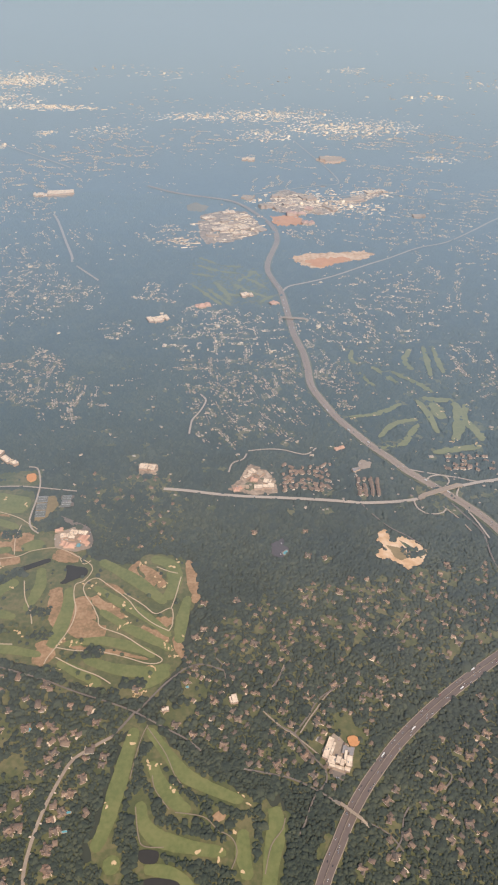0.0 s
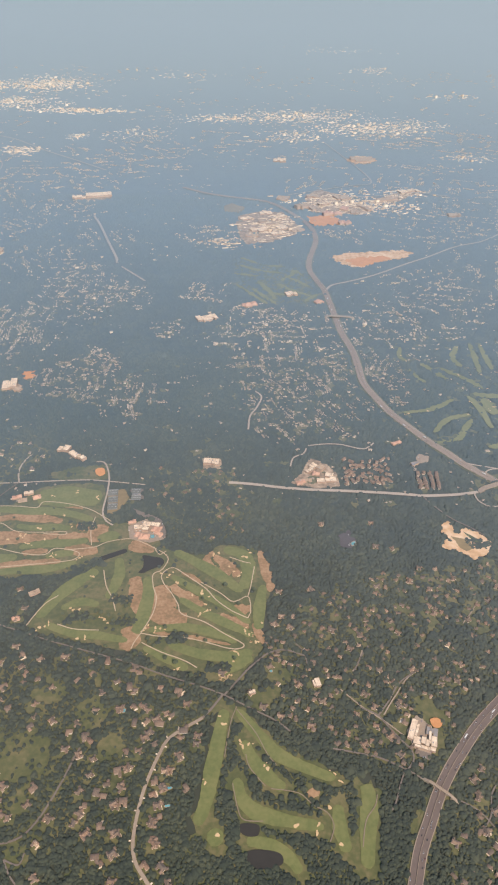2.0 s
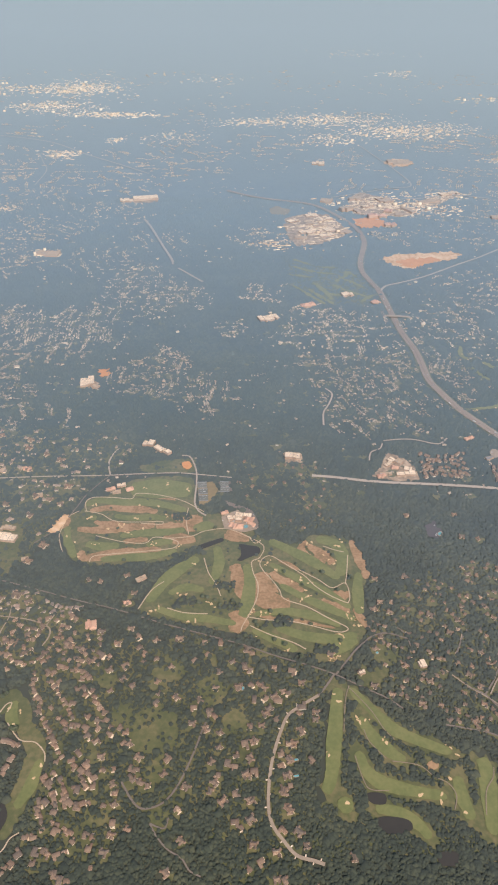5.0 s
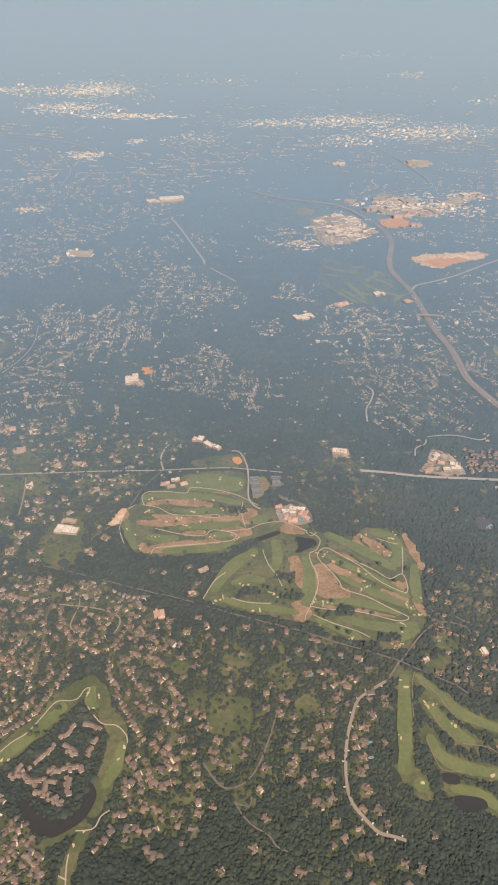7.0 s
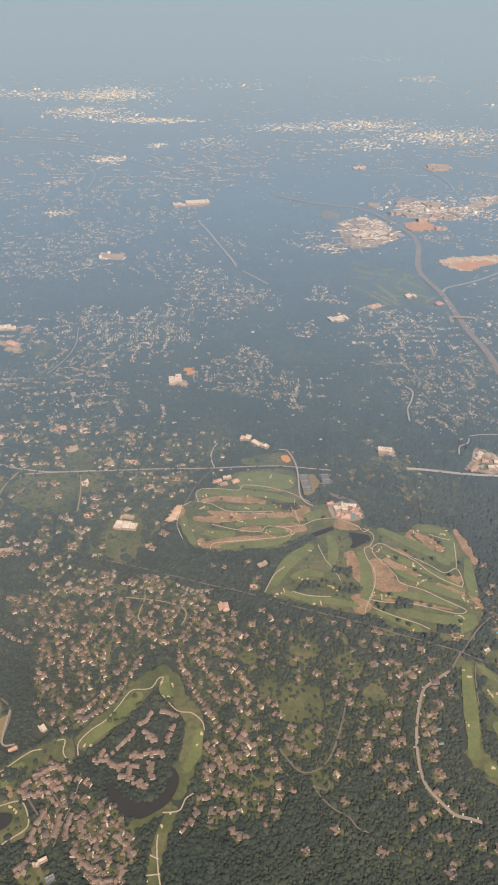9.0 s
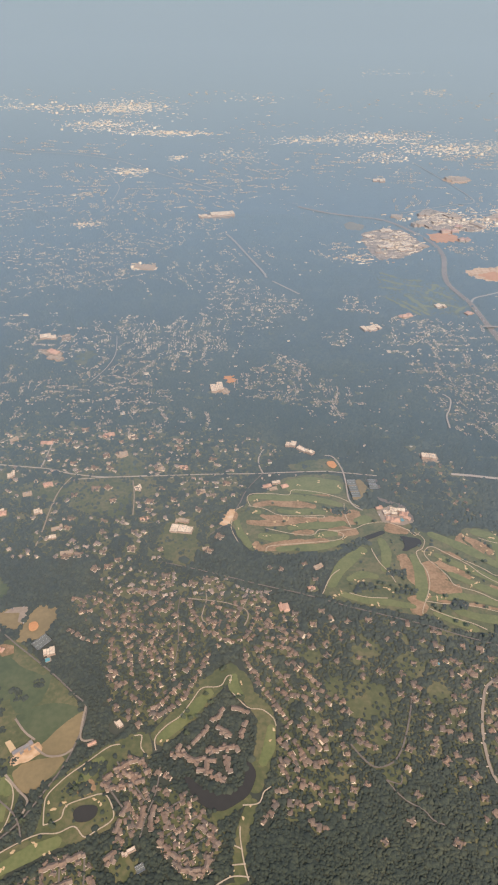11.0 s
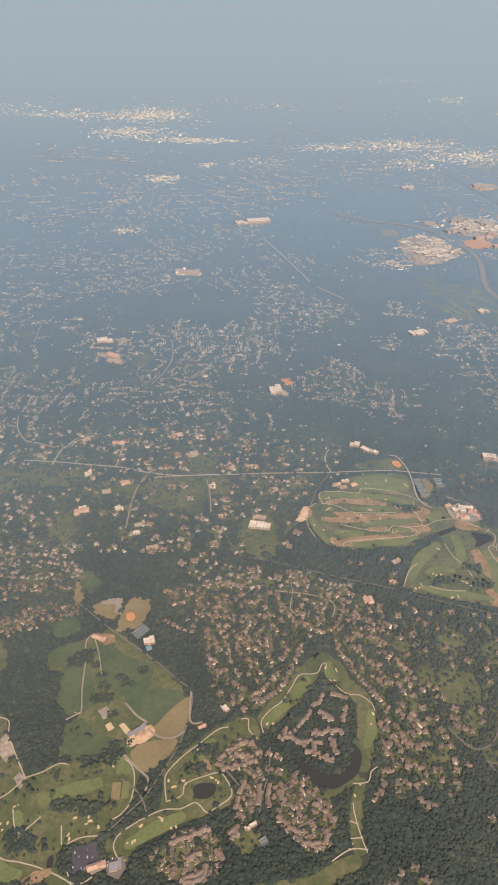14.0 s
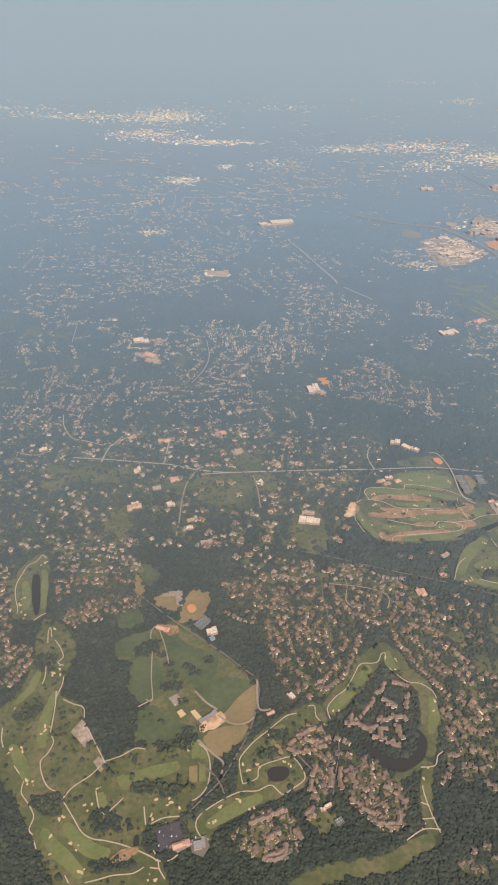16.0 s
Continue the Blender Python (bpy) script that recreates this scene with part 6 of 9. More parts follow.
HALLS = [  # centre, length, depth, turn, height, roof
    (-44.6, 897.0, 16.2, 11.5, 38, 2.2, 'pale_roof'),
    (-17.7, 922.4, 16.9, 15.0, 10, 2.2, 'pale_roof'),
    (0.0, 904.9, 21.6, 10.3, 34, 2.4, 'pale_roof'),
    (-26.9, 852.9, 21.3, 14.4, 22, 2.2, 'pale_roof'),
    (-10.4, 877.7, 15.0, 8.5, 14, 2.4, 'flat_roof'),
    (3.4, 861.9, 14.5, 14.4, 21, 2.2, 'pale_roof'),
    (21.6, 855.5, 17.3, 14.6, 33, 2.2, 'flat_roof'),
    (-22.5, 885.5, 10.9, 7.2, 32, 2.0, 'flat_roof'),
    (-35.9, 832.7, 16.3, 11.2, -2, 2.0, 'flat_roof'),
    (-2.3, 839.9, 19.3, 11.9, 29, 2.0, 'pale_roof'),
    (32.6, 949.4, 18.7, 14.2, 29, 7.0, 'flat_roof'),
    (45.8, 947.2, 23.6, 5.9, -69, 3.5, 'flat_roof'),
    (73.3, 917.0, 25.5, 10.1, 10, 6.0, 'tile_roof'),
    (94.7, 994.7, 20.1, 17.5, 23, 3.5, 'flat_roof'),
    (66.4, 965.0, 17.8, 9.3, 24, 3.5, 'pale_roof'),
    (52.1, 1000.0, 17.8, 12.8, -2, 3.5, 'flat_roof'),
    (121.4, 947.6, 24.8, 7.8, -49, 3.5, 'flat_roof'),
    (92.9, 943.8, 11.2, 17.3, -17, 3.5, 'tile_roof'),
    (105.9, 929.0, 10.1, 14.3, -7, 4.0, 'flat_roof'),
    (160.5, 989.6, 30.7, 12.0, 26, 3.0, 'flat_roof'),
    (8.5, 991.0, 16.7, 18.3, -15, 3.5, 'flat_roof'),
    (87.5, 883.3, 16.6, 13.9, 10, 3.5, 'tile_roof'),
    (198.9, 1032.3, 31.2, 11.3, 23, 3.0, 'pale_roof'),
    (-62.0, 364.1, 10.8, 6.2, -5, 2.0, 'pale_roof'),
    (-169.6, 376.8, 7.9, 5.8, -15, 2.2, 'pale_roof'),
    (-158.2, 369.1, 14.8, 4.2, -42, 2.2, 'pale_roof'),
    (-246.7, 274.0, 15.2, 7.9, -9, 2.0, 'pale_roof'),
    (-247.1, 282.9, 9.2, 4.0, -10, 1.6, 'flat_roof'),
    (10.5, 360.4, 5.5, 6.0, 44, 1.8, 'pale_roof'),
    (15.3, 359.2, 4.9, 6.9, -38, 1.8, 'flat_roof'),
    (18.2, 345.6, 13.4, 5.3, 1, 1.8, 'pale_roof'),
    (3.7, 345.0, 8.5, 3.5, 9, 1.6, 'flat_roof'),
    (6.7, 355.9, 6.0, 4.2, 39, 1.6, 'pale_roof'),
    (11.7, 353.0, 4.8, 4.8, -13, 1.4, 'tile_roof'),
    (20.4, 350.5, 5.6, 4.8, -17, 1.5, 'pale_roof'),
    (0.4, 342.6, 6.2, 3.5, 12, 1.3, 'tile_roof'),
    (-260.7, 992.2, 36.6, 16.6, 13, 4.0, 'pale_roof'),
    (-287.5, 981.9, 18.8, 13.9, 12, 3.0, 'pale_roof'),
    (-235.0, 464.6, 11.4, 14.0, 11, 2.4, 'pale_roof'),
    (-227.3, 458.3, 7.9, 6.4, -27, 2.0, 'flat_roof'),
    (-416.4, 561.5, 16.0, 12.6, 17, 2.6, 'pale_roof'),
    (-402.5, 529.3, 13.0, 7.6, -25, 2.2, 'tile_roof'),
    (-397.3, 516.6, 14.8, 7.8, -18, 2.0, 'flat_roof'),
    (-78.8, 593.5, 20.0, 10.9, 24, 2.4, 'pale_roof'),
    (-37.4, 626.0, 15.6, 7.8, 12, 2.0, 'tile_roof'),
    (6.5, 653.8, 12.3, 8.4, 16, 2.4, 'pale_roof'),
    (34.4, 634.5, 8.3, 7.3, 32, 2.0, 'tile_roof'),
    (9.5, 1204.7, 21.4, 22.5, -5, 4.0, 'pale_roof'),
    (151.5, 1216.7, 39.2, 30.5, -1, 4.0, 'flat_roof'),
    (-347.0, 763.6, 26.5, 14.9, -3, 3.0, 'flat_roof'),
    (242.1, 922.3, 16.9, 14.5, -5, 3.0, 'flat_roof'),
    (-247.3, 69.0, 6.1, 1.8, 30, 1.8, 'pale_roof'),
    (-262.6, 129.1, 2.9, 5.3, 40, 1.6, 'pale_roof'),
    (-274.0, 118.2, 4.1, 1.8, 26, 1.6, 'tile_roof'),
    (-309.6, 171.4, 6.3, 4.8, 18, 1.8, 'pale_roof'),
    (-314.4, 50.2, 7.9, 2.7, 20, 1.8, 'tile_roof'),
    (-306.2, 50.8, 5.2, 4.4, 13, 1.8, 'grey_roof'),
    (-307.3, 114.7, 10.4, 2.7, 37, 1.8, 'grey_roof'),
    (-307.5, 113.0, 1.8, 3.8, 36, 1.5, 'grey_roof'),
    (-304.6, 115.3, 1.5, 3.8, 43, 1.5, 'grey_roof'),
    (-32.1, 181.1, 3.3, 2.2, 16, 1.6, 'pale_roof'),
    (0.1, 186.6, 3.7, 4.6, 15, 1.4, 'pale_roof'),
    (73.4, 390.4, 7.5, 3.6, 29, 1.4, 'tile_roof'),
    (82.7, 365.0, 5.9, 3.7, 14, 1.6, 'grey_roof'),
    (-188.3, 322.8, 6.1, 3.3, 19, 1.4, 'tile_roof'),
    (-181.7, 327.1, 6.1, 3.2, 14, 1.4, 'pale_roof'),
    (-175.6, 324.2, 5.0, 3.9, 23, 1.4, 'tile_roof'),
    (-183.9, 320.1, 5.6, 3.2, 14, 1.2, 'flat_roof'),
    (-320.1, 385.1, 6.0, 4.3, 24, 1.4, 'tile_roof'),
    (-252.5, 344.4, 5.7, 4.3, 15, 1.4, 'tile_roof'),
    (-269.9, 342.7, 4.9, 5.6, 18, 1.4, 'flat_roof'),
    (-160.5, 223.6, 4.0, 2.7, 14, 1.2, 'tile_roof'),
    (-274.0, 284.9, 5.5, 3.1, 19, 1.2, 'tile_roof'),
    (-376.4, 285.6, 10.5, 5.4, 16, 1.5, 'tile_roof'),
    (-318.0, 386.8, 7.7, 5.3, 22, 1.5, 'tile_roof'),
    (-332.1, 273.8, 7.7, 3.9, 21, 1.4, 'flat_roof'),
    (-376.7, 289.9, 5.6, 2.7, 22, 1.2, 'pale_roof'),
    (-382.0, 331.6, 5.5, 7.7, 18, 1.4, 'pale_roof'),
    (-350.8, 320.2, 6.6, 4.4, 28, 1.4, 'tile_roof'),
    (-427.8, 365.6, 2.7, 4.3, 41, 1.2, 'tile_roof'),
    (-394.5, 378.0, 6.8, 5.3, 33, 1.3, 'flat_roof'),
    (-366.3, 373.8, 9.6, 4.4, 12, 1.3, 'tile_roof'),
    (-319.6, 250.0, 8.0, 3.6, 14, 1.2, 'flat_roof'),
    (-465.4, 357.7, 6.4, 5.3, 17, 1.3, 'pale_roof'),
    (-333.7, 264.6, 6.4, 3.7, 24, 1.2, 'pale_roof'),
    (-362.8, 308.6, 6.3, 4.4, 21, 1.3, 'flat_roof'),
    (-349.6, 289.8, 5.7, 4.7, 22, 1.3, 'pale_roof'),
    (-303.6, 359.1, 7.0, 5.6, 22, 1.3, 'flat_roof'),
    (-302.1, 361.2, 6.2, 5.4, 22, 1.3, 'flat_roof'),
    (-299.1, 383.8, 6.1, 5.0, 24, 1.3, 'pale_roof'),
    (-283.8, 318.9, 5.1, 6.6, 23, 1.3, 'pale_roof'),
    (-236.6, 314.8, 6.3, 4.5, 18, 1.2, 'flat_roof'),
    (-228.8, 256.7, 4.3, 3.2, 22, 1.2, 'flat_roof'),
    (-278.0, 255.2, 5.1, 3.8, 18, 1.2, 'flat_roof'),
    (-155.5, 242.4, 6.1, 3.4, 29, 1.2, 'flat_roof'),
    (-339.7, 173.1, 8.4, 3.6, -19, 1.6, 'tile_roof'),
    (-178.0, 208.0, 5.8, 5.9, 14, 1.5, 'tile_roof'),
]
PAVED = [
    ([(43.5, 154.0), (50.0, 151.5), (48.6, 147.8), (44.3, 149.5)], 'asphalt'),
    ([(40.4, 161.8), (46.4, 170.0), (48.9, 168.6), (54.4, 160.6), (53.6, 154.6), (49.4, 151.0), (42.2, 153.5)], 'concrete'),
    ([(-110.9, 297.4), (-100.4, 304.6), (-89.2, 298.0), (-86.0, 286.9), (-95.5, 282.9), (-108.4, 286.4)], 'concrete'),
    ([(-115.3, 333.9), (-106.3, 334.1), (-104.6, 323.8), (-111.8, 321.9)], 'asphalt'),
    ([(-111.4, 314.9), (-105.4, 311.6), (-98.1, 308.4), (-90.2, 303.3), (-85.9, 291.9), (-87.2, 287.0), (-93.5, 295.1), (-97.5, 303.7), (-108.2, 309.7)], 'asphalt'),
    ([(-129.7, 329.7), (-122.7, 332.5), (-117.9, 333.9), (-114.6, 324.9), (-117.7, 314.8), (-122.8, 308.6), (-126.1, 308.6)], 'straw'),
    ([(-68.8, 368.9), (-55.4, 369.2), (-54.1, 356.8), (-67.2, 356.5)], 'paving'),
    ([(-6.7, 342.4), (1.9, 354.4), (7.7, 370.8), (18.7, 365.9), (26.1, 353.8), (27.1, 339.7), (11.4, 337.0)], 'paving'),
    ([(-327.1, 57.3), (-316.5, 60.9), (-313.1, 49.8), (-324.5, 46.5)], 'tarmac'),
    ([(-311.0, 52.3), (-303.5, 55.0), (-301.3, 50.2), (-303.9, 45.3), (-309.2, 47.0)], 'asphalt'),
    ([(-319.8, 49.6), (-312.5, 53.5), (-310.0, 49.9), (-315.6, 46.8)], 'concrete'),
    ([(-311.1, 110.4), (-301.2, 118.4), (-298.4, 112.4), (-309.3, 106.2)], 'earth'),
    ([(-330.2, 125.7), (-325.9, 128.7), (-321.7, 124.2), (-325.9, 120.6)], 'concrete'),
    ([(-324.6, 117.6), (-322.1, 119.4), (-319.2, 116.1), (-322.0, 114.0)], 'sand'),
    ([(-317.3, 117.8), (-315.0, 119.3), (-310.6, 114.7), (-312.8, 112.6)], 'sand'),
    ([(-314.7, 87.6), (-310.5, 88.1), (-309.7, 79.4), (-314.1, 79.3)], 'straw'),
    ([(-315.1, 99.7), (-311.7, 100.8), (-308.6, 92.6), (-313.7, 91.2)], 'fairway'),
    ([(-310.0, 88.1), (-306.6, 88.8), (-305.9, 80.4), (-309.2, 79.7)], 'fairway'),
    ([(-358.0, 72.6), (-355.1, 73.3), (-352.2, 65.8), (-354.9, 64.7)], 'fairway'),
    ([(-342.8, 80.4), (-338.1, 82.2), (-336.3, 80.0), (-340.9, 78.7)], 'fairway'),
    ([(-350.5, 80.7), (-346.6, 82.6), (-345.2, 80.9), (-348.2, 79.1)], 'fairway'),
    ([(-345.8, 43.5), (-341.4, 47.5), (-334.0, 49.1), (-333.3, 46.7), (-338.0, 43.0), (-344.1, 41.5)], 'dry'),
    ([(-378.9, 104.3), (-374.7, 111.7), (-368.7, 105.3), (-365.8, 99.1), (-369.5, 95.8)], 'paving'),
    ([(-363.5, 88.5), (-361.3, 91.5), (-356.2, 88.1), (-358.5, 82.8)], 'paving'),
    ([(-341.5, 177.5), (-330.9, 175.7), (-329.3, 170.6), (-335.1, 167.9), (-342.8, 174.4)], 'dry'),
    ([(-339.7, 203.8), (-330.6, 204.1), (-330.2, 191.4), (-334.0, 192.6), (-334.8, 199.2), (-344.5, 198.9)], 'concrete'),
    ([(85.9, 297.4), (90.9, 305.4), (94.0, 304.0), (96.6, 294.5), (101.4, 300.4), (110.0, 294.7), (114.8, 285.6), (102.7, 272.7), (95.2, 278.3), (85.5, 281.1), (85.5, 288.1), (90.5, 289.2)], 'earth'),
    ([(91.0, 292.3), (101.6, 289.4), (103.9, 282.4), (98.2, 279.3), (94.7, 282.2), (93.3, 288.2)], 'straw'),
    ([(99.9, 296.6), (105.1, 292.5), (109.5, 288.5), (107.5, 282.5), (104.3, 288.4)], 'meadow'),
    ([(59, 760), (79, 774), (117, 782), (144, 787), (158, 776), (140, 758), (113, 746), (92, 730), (79, 732), (67, 740)], 'earth'),
    ([(77, 753), (101, 763), (128, 762), (106, 742), (85, 733)], 'clay'),
    ([(38, 908), (62, 914), (85, 904), (76, 881), (53, 870), (42, 883)], 'clay'),
    ([(-58, 885), (-54, 912), (-30, 928), (6, 930), (26, 872), (20, 838), (-13, 809), (-42, 799), (-52, 830)], 'paving'),
    ([(37, 962), (42, 1005), (63, 1040), (88, 1019), (116, 968), (132, 939), (118, 923), (82, 926), (46, 928)], 'paving'),
    ([(127, 978), (167, 1014), (211, 1045), (216, 1034), (175, 982), (138, 964)], 'paving'),
    ([(-78, 949), (-66, 965), (-46, 947), (-51, 922), (-73, 925)], 'straw'),
    ([(-229, 484), (-223, 487), (-218, 479), (-224, 474)], 'clay'),
    ([(-246, 466), (-236, 476), (-221, 464), (-225, 450), (-238, 454)], 'paving'),
    ([(-407, 574), (-392, 575), (-390, 554), (-402, 551)], 'paving'),
    ([(-427, 537), (-414, 544), (-387, 528), (-389, 514), (-406, 518)], 'paving'),
    ([(128, 1224), (153, 1246), (176, 1228), (163, 1197), (134, 1194)], 'earth'),
    ([(-221.1, 282.0), (-215.9, 294.8), (-211.0, 294.9), (-214.8, 280.0)], 'earth'),
    ([(-263, 1009), (-246, 1013), (-238, 977), (-286, 969), (-298, 984)], 'paving'),
    ([(88.0, 377.3), (84.1, 372.0), (86.4, 365.7), (92.7, 367.7), (94.8, 374.2)], 'concrete'),
    ([(21.2, 291.8), (28.3, 296.8), (32.0, 287.2), (27.6, 280.2), (21.0, 282.4)], 'tarmac'),
]
DIAMONDS = [
    ([(52.7, 167.8), (56.2, 168.7), (58.2, 166.5), (56.6, 163.8), (53.5, 164.0)],),
    ([(-326.7, 191.5), (-323.3, 193.0), (-320.8, 189.4), (-322.6, 186.1), (-325.5, 186.9)],),
    ([(-142.2, 354.1), (-137.2, 355.6), (-135.8, 350.8), (-140.3, 348.0)],),
    ([(-139.9, 350.0), (-136.0, 352.4), (-135.1, 348.9), (-138.3, 346.4)],),
]
POOLS = [
    ([(-96.3, 289.4), (-93.7, 290.6), (-92.7, 287.3), (-95.3, 286.2)],),
    ([(-311.9, 166.9), (-308.6, 168.7), (-307.1, 166.2), (-310.3, 164.5)],),
    ([(27.8, 284.8), (30.6, 287.2), (31.5, 284.9), (28.7, 282.1)],),
    ([(-94.6, 169.7), (-93.5, 171.4), (-92.2, 170.6), (-93.1, 168.9)],),
    ([(-23.6, 193.3), (-22.0, 194.0), (-21.6, 192.7), (-23.0, 192.4)],),
    ([(-69.1, 133.9), (-66.8, 134.4), (-66.4, 133.4), (-68.6, 133.0)],),
    ([(-69.3, 126.3), (-66.6, 126.8), (-66.2, 125.9), (-68.8, 125.5)],),
]
TERRACES = [
    ([(-214.7, 129.7), (-207.4, 126.0), (-204.6, 122.9)],),
    ([(-217.7, 116.6), (-210.5, 117.4), (-203.3, 118.6)],),
    ([(-234.8, 114.0), (-227.6, 113.6), (-220.5, 109.3)],),
    ([(-221.1, 106.4), (-215.0, 105.1), (-207.3, 100.7)],),
    ([(-207.8, 114.2), (-205.2, 105.4)],),
    ([(-229.8, 119.0), (-231.9, 114.7)],),
    ([(-220.5, 112.3), (-212.1, 111.6)],),
    ([(-230.7, 114.6), (-225.2, 119.2), (-220.7, 123.9), (-216.9, 129.8), (-213.1, 135.2), (-209.5, 139.0)],),
    ([(-206.2, 139.7), (-201.0, 139.2), (-197.2, 137.0)],),
    ([(-197.9, 132.7), (-199.2, 128.0), (-201.3, 123.9)],),
    ([(-211.3, 125.9), (-205.4, 124.4)],),
    ([(-226.1, 110.9), (-219.0, 112.2)],),
    ([(-209.6, 119.1), (-206.2, 118.7)],),
    ([(-214.3, 118.4), (-214.8, 114.0)],),
    ([(-206.5, 113.1), (-206.0, 106.7)],),
    ([(-216.2, 111.2), (-216.6, 104.3)],),
    ([(-211.2, 104.5), (-207.8, 101.5)],),
    ([(-203.2, 118.8), (-201.6, 116.1)],),
    ([(-250.9, 91.4), (-252.9, 84.7), (-255.4, 77.0)],),
    ([(-239.1, 89.4), (-239.7, 78.0)],),
    ([(-243.9, 88.7), (-244.3, 79.3)],),
    ([(-257.5, 65.4), (-253.3, 68.9), (-254.9, 62.9)],),
    ([(-265.6, 99.4), (-261.0, 104.5), (-254.7, 108.8), (-246.9, 110.8)],),
    ([(-262.7, 96.3), (-253.6, 98.2), (-245.2, 100.9)],),
    ([(-256.4, 104.6), (-248.8, 103.2), (-243.3, 105.9)],),
    ([(-284.1, 60.8), (-275.9, 63.8), (-266.1, 68.2)],),
    ([(-281.1, 50.6), (-275.7, 45.7), (-267.7, 47.2), (-267.0, 52.3)],),
    ([(-263.5, 60.1), (-259.5, 54.4)],),
    ([(-275.8, 54.5), (-269.0, 57.3)],),
    ([(-223.5, 62.7), (-215.2, 63.0), (-213.0, 68.5)],),
    ([(-234.7, 74.7), (-230.9, 70.7), (-224.4, 66.7)],),
    ([(-218.3, 81.0), (-211.8, 76.9), (-208.2, 72.8)],),
    ([(-234.4, 86.4), (-231.5, 79.1)],),
    ([(-276.0, 46.2), (-267.1, 48.8)],),
    ([(-265.0, 99.1), (-260.7, 96.2)],),
    ([(31.1, 367.8), (33.7, 370.7)],),
    ([(30.9, 358.7), (34.2, 359.9)],),
    ([(31.8, 353.7), (35.6, 357.2)],),
    ([(31.5, 349.2), (35.5, 353.2)],),
    ([(30.8, 346.9), (33.1, 346.9)],),
    ([(30.3, 341.6), (33.4, 344.0)],),
    ([(35.6, 368.1), (38.9, 365.6)],),
    ([(35.5, 363.2), (39.8, 363.6)],),
    ([(36.3, 358.6), (38.8, 361.2)],),
    ([(35.0, 355.0), (39.1, 354.6)],),
    ([(35.9, 350.9), (38.4, 351.8)],),
    ([(35.7, 347.4), (37.5, 342.7)],),
    ([(39.5, 363.0), (44.6, 361.3)],),
    ([(39.4, 358.8), (41.5, 361.7)],),
    ([(39.4, 351.2), (42.4, 351.0)],),
    ([(39.3, 345.2), (41.0, 348.0)],),
    ([(44.8, 367.1), (47.8, 367.3)],),
    ([(44.5, 364.1), (45.7, 359.6)],),
    ([(43.5, 359.7), (47.5, 361.2)],),
    ([(43.2, 353.8), (45.5, 353.1)],),
    ([(43.1, 351.3), (47.1, 348.1)],),
    ([(43.6, 345.7), (47.0, 343.9)],),
    ([(49.8, 366.8), (51.8, 367.6)],),
    ([(48.4, 362.6), (50.7, 360.3)],),
    ([(47.3, 353.9), (51.2, 352.9)],),
    ([(48.2, 347.2), (51.4, 342.9)],),
    ([(52.8, 367.5), (56.8, 367.2)],),
    ([(52.4, 362.7), (57.6, 362.2)],),
    ([(52.9, 359.6), (56.9, 356.6)],),
    ([(51.4, 349.8), (56.2, 347.9)],),
    ([(52.1, 346.7), (54.7, 343.5)],),
    ([(52.0, 343.3), (55.2, 343.9)],),
    ([(57.6, 368.0), (62.0, 371.4)],),
    ([(56.8, 363.0), (59.7, 360.6)],),
    ([(57.0, 354.0), (59.4, 356.7)],),
    ([(56.9, 350.2), (57.7, 347.6)],),
    ([(55.6, 346.5), (60.6, 347.1)],),
    ([(55.9, 342.3), (59.3, 345.1)],),
    ([(62.5, 369.3), (65.5, 370.7)],),
    ([(61.2, 365.0), (62.9, 362.5)],),
    ([(61.1, 359.5), (63.3, 358.3)],),
    ([(60.5, 354.3), (63.7, 351.4)],),
    ([(59.9, 347.5), (63.1, 343.9)],),
    ([(82.8, 356.3), (81.8, 337.4)],),
    ([(86.7, 356.4), (85.6, 337.5)],),
    ([(91.4, 356.5), (90.1, 337.6)],),
    ([(95.7, 356.6), (94.3, 337.7)],),
    ([(149.3, 381.2), (152.7, 382.4)],),
    ([(149.3, 377.6), (151.4, 375.4)],),
    ([(146.1, 369.5), (149.8, 365.9)],),
    ([(155.0, 383.3), (157.8, 381.7)],),
    ([(152.4, 373.6), (155.4, 371.9)],),
    ([(151.7, 368.2), (155.2, 368.5)],),
    ([(160.1, 383.4), (163.0, 382.9)],),
    ([(159.7, 377.3), (162.5, 377.5)],),
    ([(158.0, 372.0), (162.0, 373.9)],),
    ([(155.8, 367.7), (159.6, 368.9)],),
    ([(166.0, 383.6), (167.8, 380.2)],),
    ([(164.7, 378.4), (167.8, 378.8)],),
    ([(162.2, 372.3), (165.4, 372.2)],),
    ([(161.4, 368.5), (164.7, 369.5)],),
    ([(171.7, 383.5), (174.9, 382.7)],),
    ([(169.0, 373.9), (171.2, 373.4)],),
    ([(167.2, 367.9), (169.7, 367.3)],),
    ([(175.5, 382.4), (179.4, 383.2)],),
    ([(175.6, 378.2), (178.7, 377.4)],),
    ([(180.7, 378.0), (183.0, 375.7)],),
    ([(177.0, 369.0), (181.3, 368.7)],),
]
